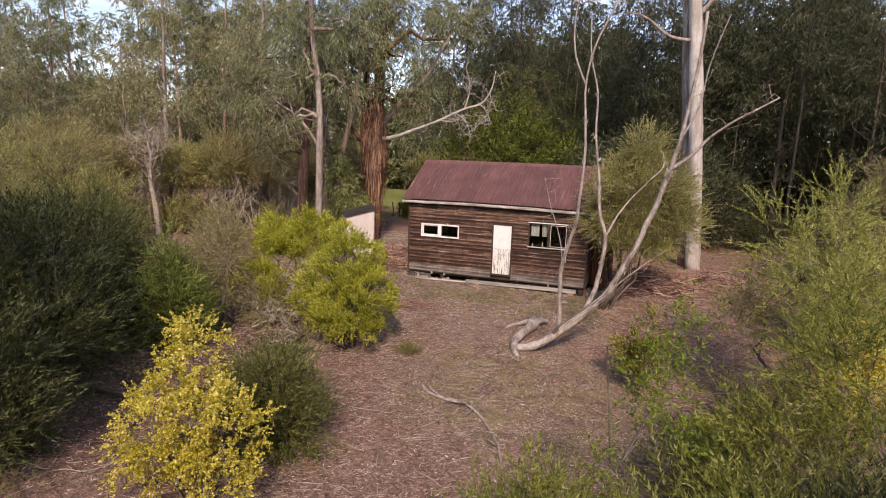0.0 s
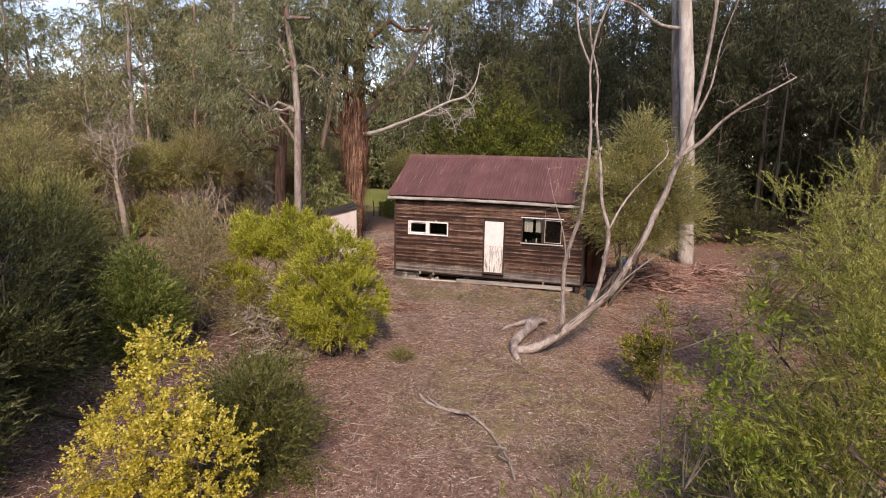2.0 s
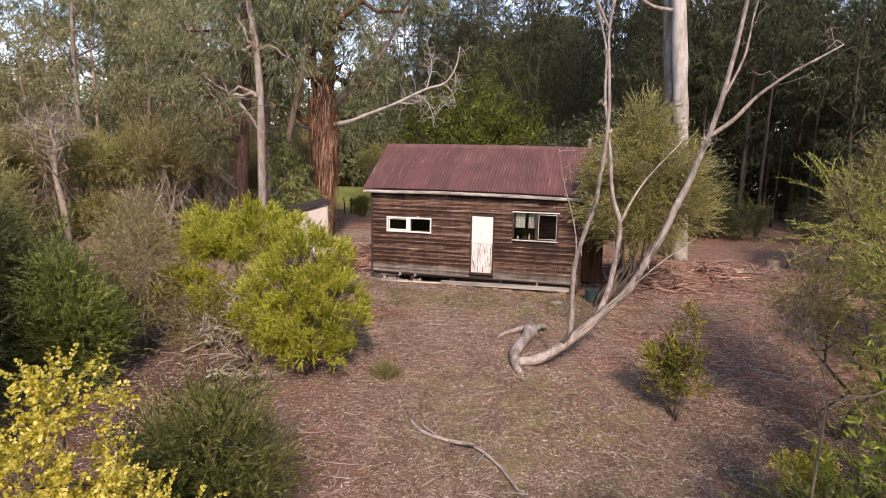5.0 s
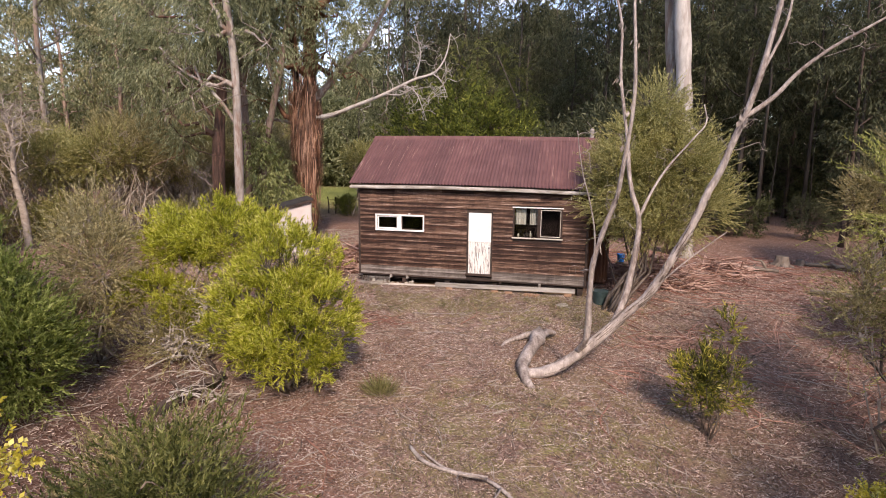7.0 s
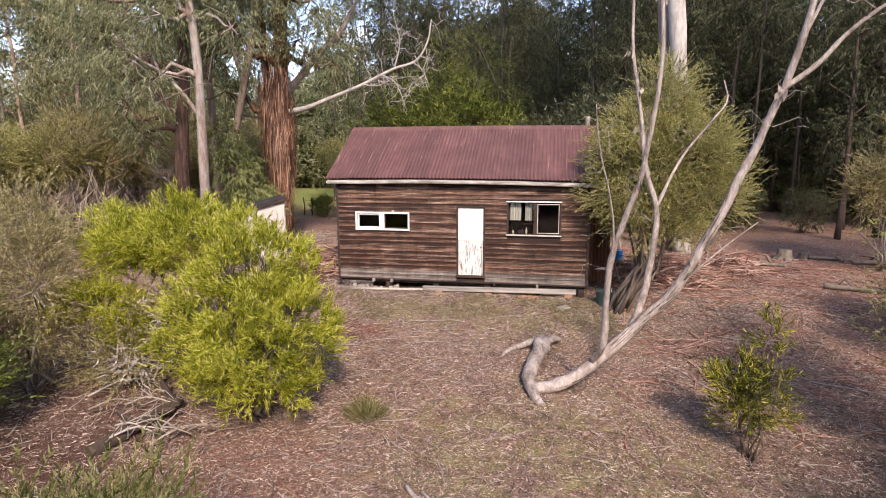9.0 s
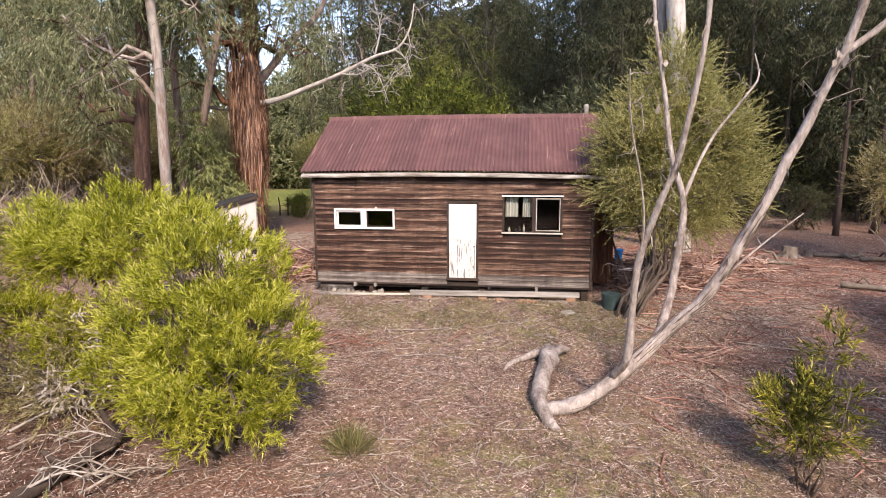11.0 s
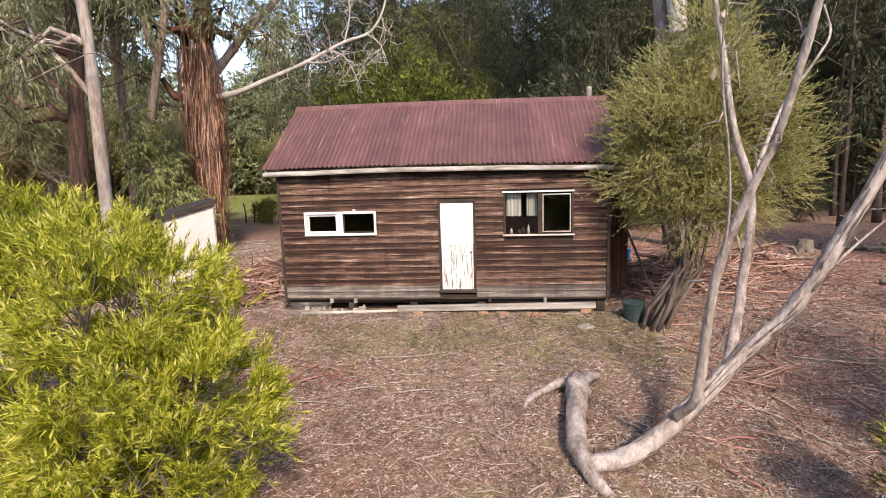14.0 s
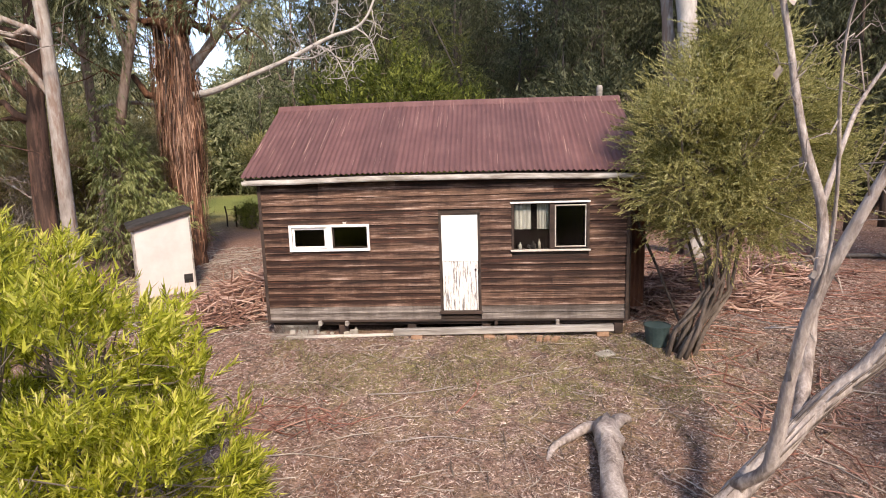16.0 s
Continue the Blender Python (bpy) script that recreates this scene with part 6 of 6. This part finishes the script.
def tall_tea(label, leaves, seed, h, w, n, bark, dens=1.0):
    """Tall tea-tree scrub: many bare upright stems under a soft top."""
    return shrub("forest_shrub", 0, 0, label, "shrub",
                 [(0, 0, h * 0.78, w, w, h * 0.18), (0.5 * w, 0, h * 0.86, w * 0.6, w * 0.6, h * 0.14), (-0.55 * w, 0.2, h * 0.82, w * 0.65, w * 0.65, h * 0.16)], n, "featherfar", leaves, bark, 16, seed,
                 dens, 0, 0.032, 0.45, "forest shrubs", 0.010, joined=True, foot_r=w * 0.5)


def weeping(label, leaves, seed, h, w, n):
    """A dense soft tree whose sprays hang all down its sides."""
    return shrub("forest_shrub", 0, 0, label, "tree",
                 [(0, 0, h * 0.85, w * 0.5, w * 0.5, h * 0.14), (0, 0, h * 0.66, w * 0.8, w * 0.8, h * 0.18), (0.2, -0.1, h * 0.42, w, w, h * 0.20), (-0.3, 0, h * 0.22, w, w, h * 0.16)], n, "weep", leaves, FORESTBARK, 4, seed,
                 1.0, 0, 0.08, 0.6, "forest shrubs", 0.012, joined=True)


SHRUBS_L = [tall_tea("tall olive-brown tea-tree scrub on bare pale stems", LEAF_TEA_OLIVE, 300, 5.6, 1.9, 180, PALETWIG), tall_tea("tall green tea-tree scrub on thin stems", LEAF_TEA, 301, 5.0, 1.8, 170, PALETWIG)]
LOW = far_shrub("olive-green leafy shrub before the tea-tree scrub", LEAF_TEA, 306, 3.0, 1.4, 100)
SAPLING = tall_tea("leafless pale sapling with a fan of fine twigs", LEAF_TEA_OLIVE, 305, 6.0, 1.2, 150, PALETWIG, 0.2)
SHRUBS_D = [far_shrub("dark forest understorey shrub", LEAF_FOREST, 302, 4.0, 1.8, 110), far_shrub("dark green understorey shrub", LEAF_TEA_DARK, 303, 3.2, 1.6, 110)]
BRIGHT = far_shrub("bright yellow-green understorey shrub behind the hut", LEAF_BRIGHT, 304, 5.0, 1.7, 190)
WEEPING = weeping("dark green drooping tree behind the hut", LEAF_TEA_MID, 307, 11.0, 1.9, 260)

taken = []


def clear(x, y, gap):
    if any((x - a) ** 2 + (y - b) ** 2 < gap * gap for a, b in taken):
        return False
    taken.append((x, y))
    return True


def plant(src, x, y, s, first=False):
    m = Matrix.Translation((x, y, float(land(x, y)) - 0.04)) @ pose(0, 0, 0, 0, 0, frng.uniform(0, 360)) @ Matrix.Scale(s, 4)
    used = src.get("placed")
    if not used:
        src["placed"] = 1
        src.matrix_basis = m
    else:
        ob = copy_thing(src, m)
        del ob["placed"]


def scatter(srcs, n, x0, x1, y0, y1, gap, lo, hi, ok=lambda x, y: True):
    done = 0
    for _ in range(n * 25):
        x, y = frng.uniform(x0, x1), frng.uniform(y0, y1)
        if ok(x, y) and clear(x, y, gap):
            plant(srcs[frng.randint(len(srcs))], x, y, frng.uniform(lo, hi))
            done += 1
            if done == n:
                break


def meadow(x, y):
    """The open strip of grass between the trees behind the hut."""
    k = (y + 11.2) / 56.0
    return 9 < y < 62 and abs(x - (0.9 - 27.6 * k)) < 1.6 + 2.3 * k


def bearing(x, y):
    """Degrees round from the east, seen from the clearing's near end."""
    return math.degrees(math.atan2(y + 16, x - 3))


# bright shrubs behind the hut
for x, y, s_ in ((-3.0, 14.8, 1.3), (-4.7, 16.4, 1.35), (-1.6, 16.2, 1.2)):
    if clear(x, y, 0.5):
        plant(BRIGHT, x, y, s_)
for x, y, s_ in ((-1.7, 17.4, 1.0), (-4.0, 18.6, 1.05), (-0.2, 18.8, 0.9)):
    if clear(x, y, 0.5):
        plant(WEEPING, x, y, s_)
for x, y, s_ in ((1.0, 15.6, 1.25), (3.0, 15.4, 1.2), (5.0, 16.0, 1.2), (7.2, 14.6, 1.0)):
    if clear(x, y, 0.5):
        plant(SHRUBS_D[0], x, y, s_)
for x, y, s_ in ((-12.4, 19.0, 0.25), (-13.6, 20.6, 0.2)):
    plant(BRIGHT, x, y, s_)
# right: the dark forest
scatter(DARKS, 36, 9, 40, 12, 48, 2.0, 0.8, 1.15, lambda x, y: y > 29 - 0.6 * x)
scatter(DARKS, 12, 17, 42, -6, 14, 2.2, 0.75, 1.1)
scatter(DARKS, 5, 14, 34, 6, 30, 1.6, 0.85, 1.15, lambda x, y: 56 < bearing(x, y) < 66)
scatter(POLES, 15, 6, 32, 6, 30, 1.0, 0.8, 1.2, lambda x, y: y > 26 - 0.75 * x)
scatter(SHRUBS_D, 7, 9, 24, 7, 20, 1.1, 0.4, 0.7, lambda x, y: 0.5 < y - (24.5 - 0.75 * x) < 4.0)
scatter(SHRUBS_D, 18, 8, 38, 14, 34, 1.6, 0.8, 1.5, lambda x, y: y > 30 - 0.6 * x)
scatter(SHRUBS_D, 5, 17, 32, -8, 12, 2.0, 0.8, 1.3)
# straight behind
scatter(DARKS, 10, -16, 2, 22, 50, 2.0, 0.85, 1.15, lambda x, y: 97 < bearing(x, y) < 110 and not meadow(x, y))
scatter(DARKS, 26, -6, 12, 17, 46, 2.0, 0.75, 1.1, lambda x, y: not meadow(x, y))
scatter(POLES, 6, -8, 9, 15, 30, 1.2, 0.8, 1.2, lambda x, y: not meadow(x, y))
scatter(SHRUBS_D, 14, -9, 11, 13.5, 30, 1.5, 0.8, 1.5, lambda x, y: not meadow(x, y))


# left and back left: lighter trees with sky between
scatter(LIGHTS, 26, -62, -16, 8, 62, 3.4, 0.8, 1.2, lambda x, y: bearing(x, y) > 128)
scatter(MIDS, 3, -24, -5, 16, 46, 1.8, 0.8, 1.1, lambda x, y: 104 < bearing(x, y) < 119 and not meadow(x, y))
scatter(MIDS, 8, -44, -7, 16, 62, 2.4, 0.75, 1.1, lambda x, y: 103 < bearing(x, y) < 131 and not meadow(x, y))
scatter(LIGHTS, 9, -56, -26, -8, 12, 3.5, 0.7, 1.0)


def wall_line(x, y):
    """How far a spot lies behind the front of the tea-tree scrub."""
    return y - (1.5 + 1.05 * (x + 24.0))


scatter(SHRUBS_L, 30, -34, -14.5, -6, 18, 1.2, 0.85, 1.15, lambda x, y: 0 < wall_line(x, y) < 3.5 and not meadow(x, y))
scatter(SHRUBS_L, 18, -38, -14, -4, 26, 1.7, 0.9, 1.25, lambda x, y: wall_line(x, y) > 3.5 and not meadow(x, y))
for x, y, s_ in ((-24.2, 0.4, 0.95), (-22.0, 3.0, 0.8), (-19.0, 6.0, 1.0), (-16.2, 8.2, 0.75)):
    plant(SAPLING, x, y, s_)
scatter([LOW], 7, -23, -12.6, 1, 13, 1.2, 0.7, 1.1, lambda x, y: -1.6 < wall_line(x, y) < 0.6)
scatter([LOW, SHRUBS_L[1]], 6, -24, -9, 15, 34, 2.0, 0.7, 1.1, lambda x, y: not meadow(x, y))
for x, y, s_ in ((-26.5, 57.0, 2.0), (-31.0, 58.0, 2.1), (-15.6, 37.0, 1.7), (-36.0, 60.0, 2.1), (-12.5, 36.0, 1.7), (-22.0, 56.0, 2.1)):
    plant(SHRUBS_D[1], x, y, s_)

# far woods close the horizon all round
def woods(name, label, a0, a1, r0, r1, n, top, leaves, seed, size):
    rg = np.random.RandomState(seed)
    a = rg.uniform(a0, a1, n)
    rr = rg.uniform(r0, r1, n)
    hi = top * (0.78 + 0.14 * np.sin(a * 11 + 1) + 0.12 * np.sin(a * 29))
    c = np.stack([np.cos(a) * rr, np.sin(a) * rr, rg.uniform(0, 1, n) ** 0.9 * hi], -1)
    keep = ~((np.abs(np.arctan2(c[:, 1] + 11.2, c[:, 0] - 0.9) - 1.998) < 0.022) & (c[:, 2] < 1.2))
    c = c[keep]
    _, _, _, q = twigs(c, unit(rg.normal(size=c.shape)), "woods", rg)
    cc = np.repeat(c, len(q) // len(c), 0)[:, None]
    s = Shape()
    s.quads(cc + (q - cc) * size)
    tagged(s.build(name, leaves), label, "woods", kind="stuff")


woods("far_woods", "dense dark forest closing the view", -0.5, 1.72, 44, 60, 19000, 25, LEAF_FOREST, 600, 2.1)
woods("far_woods", "shaded green woods beyond the meadow", 1.72, 2.12, 62, 84, 5200, 23, LEAF_GUM_DARK, 603, 2.4)
woods("far_woods", "distant green gum woods closing the view", 2.12, 3.5, 66, 92, 6500, 18.5, LEAF_GUM_OLIVE, 601, 2.6)
woods("far_woods", "gum woods behind the clearing", 3.5, 5.78, 45, 60, 1500, 12, LEAF_GUM, 602, 5.0)

# ---- litter on the ground ----
rng = np.random.RandomState(700)


def scatter_points(n, x0, x1, y0, y1):
    x, y = rng.uniform(x0, x1, n), rng.uniform(y0, y1, n)
    ok = ~((abs(x) < HX) & (y > -0.05) & (y < HD))
    x, y = x[ok], y[ok]
    return np.stack([x, y, land(x, y)], -1)


p = np.vstack([scatter_points(95000, -9, 11, -16, 4), scatter_points(9000, 4, 18, -2, 14), scatter_points(16000, -13, -3.8, -14, 12)])
w = unit(rng.normal(size=p.shape) * (1, 1, 0.22))
s = Shape()
s.quads(leaf_quads(p + (0, 0, 0.012), w, 0.095, 0.018, rng, True))
tagged(s.build("leaf_litter", LITTER), "fallen gum leaves, twigs and bark flakes", "leaf litter", kind="stuff")
p = np.vstack([scatter_points(110000, -3.6, 10, -15, 3), scatter_points(14000, 5, 16, -6, 9), scatter_points(16000, -10, -3.6, -14, 12)])
w = unit(rng.normal(size=p.shape) * (1, 1, 0.16))
s = Shape()
s.quads(leaf_quads(p + (0, 0, 0.02), w, 0.078, 0.0115, rng, True))
tagged(s.build("bark_straw", STRAW), "thin pale strips of shed bark over the leaf litter", "leaf litter", kind="stuff")
p = np.vstack([scatter_points(120000, -4.5, 8, -10.5, 0.2), scatter_points(30000, 4, 14, -4, 8)])
w = unit(rng.normal(size=p.shape) * (1, 1, 0.3))
s = Shape()
s.quads(leaf_quads(p + (0, 0, 0.008), w, 0.052, 0.012, rng, True))
tagged(s.build("leaf_crumbs", LITTER), "broken pinkish-brown leaf and bark crumbs on soil", "leaf litter", kind="stuff")


def stick_field(n, region, length, r, mat, name, label, wild=0.3):
    pts = scatter_points(n, *region)
    s = Shape()
    for q in pts:
        az = rng.uniform(0, 2 * np.pi)
        L = length * rng.uniform(0.4, 1.5)
        e = q + (math.cos(az) * L, math.sin(az) * L, 0)
        e[2] = float(land(e[0], e[1]))
        m = (q + e) / 2 + rng.normal(size=3) * (L * 0.08, L * 0.08, 0.01)
        R = r * rng.uniform(0.5, 1.5)
        s.tube([q + (0, 0, R), m + (0, 0, R + rng.uniform(0, 0.03)), e + (0, 0, R + rng.uniform(0, wild * 0.2))], [R, R * 0.85, R * 0.5], 4, cap=False)
    tagged(s.build(name, mat), label, "sticks", kind="stuff")


stick_field(2300, (-8, 9, -16, 1), 0.4, 0.008, TWIG, "fallen_twigs", "thin brown twigs scattered over the clearing")
stick_field(1700, (-8, 10, -16, 1), 0.45, 0.0085, PALETWIG, "pale_twigs", "thin pale twigs scattered over the clearing")
stick_field(1300, (4.5, 16, -6, 9), 0.8, 0.011, REDLITTER, "bark_strips", "reddish bark strips and sticks over the slope")
stick_field(700, (-11, -3.9, -0.5, 12), 0.9, 0.013, PALETWIG, "fallen_twigs", "pale sticks beside the hut's end")


# ---- branches, logs and heaps ----
def stick(name, pts, r0, r1, mat, label, category="branch", forks=0, seed=0, sides=8):
    """A fallen branch along knees (x, y, height above the ground)."""
    p = [(x, y, float(land(x, y)) + h) for x, y, h in pts]
    o = p[0]
    root = thing(name, o[0], o[1], o[2], label, category)
    s = Shape()
    ln = wood_line(s, [(x - o[0], y - o[1], z - o[2]) for x, y, z in p], r0, r1, sides, seed, 0.06)
    s.build("stem", mat, root, smooth=True)
    rg = np.random.RandomState(seed)
    for _ in range(forks):
        a = ln[rg.randint(len(ln) // 4, len(ln))]
        v = rg.normal(size=3) * (1, 1, 0.25)
        t = Shape()
        t.tube(limb(a, a + unit(v + (0, 0, 0.12)) * rg.uniform(0.3, 0.9), rg, 5, 0.3), np.linspace(r1 * 1.1, r1 * 0.3, 5), 5)
        t.build("fork", mat, root, smooth=True)
    return root


stick("fallen_branch", [(0.75, -9.1, 0.05), (1.1, -9.5, 0.05), (1.75, -9.72, 0.06), (2.2, -9.8, 0.08), (2.63, -10.15, 0.07), (3.05, -10.7, 0.05), (3.4, -11.3, 0.04), (3.6, -11.8, 0.03)], 0.035, 0.02, DEADWOOD,
      "pale curved fallen branch lying in leaf litter", forks=3, seed=1)
stick("fallen_branch", [(1.0, -9.2, 0.05), (1.5, -9.62, 0.06), (2.2, -9.75, 0.1)], 0.022, 0.014, DEADWOOD, "pale broken fallen branch", seed=2)
stick("fallen_log", [(-4.45, -9.2, 0.04), (-4.3, -8.7, 0.12), (-4.2, -8.1, 0.14), (-4.05, -7.5, 0.2)], 0.13, 0.08, DARKBARK, "dark mossy rotten log on the forest floor", "log", 4, 3, 12)
for i, (x, y) in enumerate(((-4.2, -8.2), (-4.6, -8.5), (-3.9, -8.6), (-5.0, -7.8), (-5.5, -8.1), (-4.4, -9.0), (-3.6, -8.9), (-5.9, -7.7))):
    stick("dead_branch", [(x, y, 0.15), (x + 0.4, y - 0.2 + 0.1 * i, 0.3), (x + 0.9, y - 0.35 + 0.15 * i, 0.25)], 0.022, 0.008, WHITEWOOD if i % 2 else PALETWIG, "bleached dead branch with bare forks", "branch", 6, 10 + i)
stick("fallen_log", [(-6.5, -13.0, 0.1), (-5.0, -12.9, 0.12), (-3.2, -13.3, 0.1), (-2.2, -13.6, 0.06)], 0.05, 0.025, DARKBARK, "thin dark log lying in shade", "log", 2, 4)
for i, pts in enumerate((
        [(-1.1, -2.6, 0.04), (-0.2, -2.5, 0.05), (0.5, -2.2, 0.04)], [(0.4, -3.1, 0.03), (0.7, -2.6, 0.1), (0.75, -2.0, 0.04)], [(1.0, -2.2, 0.03), (1.7, -1.9, 0.05), (2.2, -1.75, 0.03)],
        [(-0.6, -3.9, 0.03), (0.2, -3.8, 0.06), (0.9, -3.9, 0.03)], [(4.2, -6.6, 0.03), (4.0, -7.4, 0.03), (4.3, -8.0, 0.03)], [(5.6, -4.0, 0.04), (6.2, -5.0, 0.05), (6.5, -6.0, 0.04)],
        [(-0.9, -10.8, 0.03), (-0.2, -11.0, 0.05), (0.5, -10.9, 0.03)], [(-1.2, -9.2, 0.03), (-0.5, -9.8, 0.04), (-0.2, -10.6, 0.03)], [(6.8, -2.0, 0.04), (8.0, -2.3, 0.06), (9.2, -2.2, 0.05)],
        [(8.2, -3.8, 0.04), (9.4, -4.4, 0.05), (10.2, -5.4, 0.04)], [(-6.9, -11.8, 0.04), (-5.4, -11.6, 0.05), (-4.4, -12.0, 0.04)], [(-3.0, -4.6, 0.04), (-1.9, -4.2, 0.06), (-1.0, -4.3, 0.03)])):
    stick("fallen_branch", pts, 0.013, 0.006, (DEADWOOD, REDLITTER, PALETWIG)[i % 3], ("pale thin fallen branch", "reddish strip of fallen bark", "grey thin fallen branch")[i % 3] + " on the ground", forks=1 + i % 2, seed=20 + i, sides=6)


def heap(name, x, y, rx, ry, h, n, length, mat, label, seed, thick=1.0):
    """A loose heap of sticks."""
    rg = np.random.RandomState(seed)
    z = float(land(x, y))
    root = thing(name, x, y, z, label, "brush pile")
    s = Shape()
    for _ in range(n):
        d, az = math.sqrt(rg.uniform()), rg.uniform(0, 2 * np.pi)
        c = np.array((math.cos(az) * rx * d, math.sin(az) * ry * d, h * (1 - d * d) * rg.uniform(0.1, 1) + 0.02))
        w = unit(rg.normal(size=3) * (1, 1, 0.22)) * length * rg.uniform(0.4, 1.2) / 2
        a, b_ = c - w, c + w
        a[2], b_[2] = max(a[2], 0.01), max(b_[2], 0.01)
        r = rg.uniform(0.006, 0.024) * thick
        s.tube([a, c + rg.normal(size=3) * 0.03, b_], [r, r, r * 0.6], 5, cap=False)
    tagged(s.build("brush", mat, root), kind="stuff")


heap("brush_pile", 6.4, 3.0, 1.8, 1.5, 0.9, 640, 1.2, BRUSH, "heap of reddish-brown dead sticks and bark", 1)
heap("brush_pile", 8.8, 4.6, 1.4, 1.1, 0.6, 300, 1.0, BRUSH, "heap of pale dead sticks at a gum's foot", 2)
heap("brush_pile", -2.3, -3.2, 1.3, 0.6, 0.05, 70, 0.9, REDLITTER, "low heap of red-brown bark strips", 3, 0.5)
heap("brush_pile", 5.9, -2.6, 1.0, 0.6, 0.14, 80, 0.9, BRUSH, "scattered heap of reddish bark strips", 4, 0.6)
heap("brush_pile", -5.4, 3.2, 1.4, 2.8, 0.6, 950, 1.1, BRUSH, "heap of pinkish-brown sticks and bark beside the hut's end", 5)
heap("brush_pile", 5.2, 1.9, 0.8, 1.0, 0.6, 260, 0.9, BRUSH, "heap of brown sticks by the hut's end wall", 6)


def stump(x, y, r, h, seed, label):
    rg = np.random.RandomState(seed)
    root = thing("tree_stump", x, y, float(land(x, y)) - 0.05, label, "stump")
    s = Shape()
    s.tube([(0, 0, 0), (0, 0, h * 0.3), (0.02, 0, h * 0.7), (0.02, 0, h)], [r * 1.5, r * 1.1, r, r * 0.85], 14, 0.09, rg)
    for _ in range(6):
        az = rg.uniform(0, 2 * np.pi)
        s.tube([(math.cos(az) * r * 0.8, math.sin(az) * r * 0.8, h * 0.3), (math.cos(az) * r * 1.8, math.sin(az) * r * 1.8, 0.03)], [r * 0.3, r * 0.12], 6)
    s.build("trunk", GREYBARK, root)


stump(11.8, 7.3, 0.28, 0.45, 1, "splintered grey-brown tree stump")
stump(12.6, 7.6, 0.16, 0.3, 2, "small rotten tree stump")
for i, (x, y) in enumerate(((12.8, 7.6), (13.9, 6.7), (14.6, 6.4), (9.6, 5.8), (13.2, 3.0), (11.0, 2.2))):
    stick("fallen_log", [(x, y, 0.08), (x + 0.7, y - 0.25, 0.10), (x + 1.5, y - 0.4, 0.07)], 0.09, 0.06, GREYBARK, "short dark weathered log on the slope", "log", 2, 60 + i)
stick("leaning_pole", [(3.98, 0.45, 2.55), (4.35, 0.2, 1.6), (4.75, -0.1, 0.5), (4.9, -0.2, 0.1)], 0.03, 0.025, DARKBARK, "dark dead pole leaning at the hut corner", "pole", 0, 71)

# grass by the hut
rng = np.random.RandomState(800)
g = np.vstack([scatter_points(14000, -3.5, 5.6, -2.6, -0.25), scatter_points(7000, 0.5, 5.5, -11.0, -6.5), scatter_points(800, 6.5, 9, -8, -5.5)])
patch = np.array([noise.noise(Vector((q[0] * 0.9, q[1] * 0.9, 3.0))) for q in g])
g = g[patch > -0.02]
w = unit(rng.normal(size=g.shape) * (0.7, 0.7, 0.3) + (0, 0, 0.8))
s = Shape()
s.quads(leaf_quads(g, w, 0.12, 0.010, rng, True))
tagged(s.build("grass", GRASS), "short sparse green grass between leaf litter", "grass", kind="stuff")
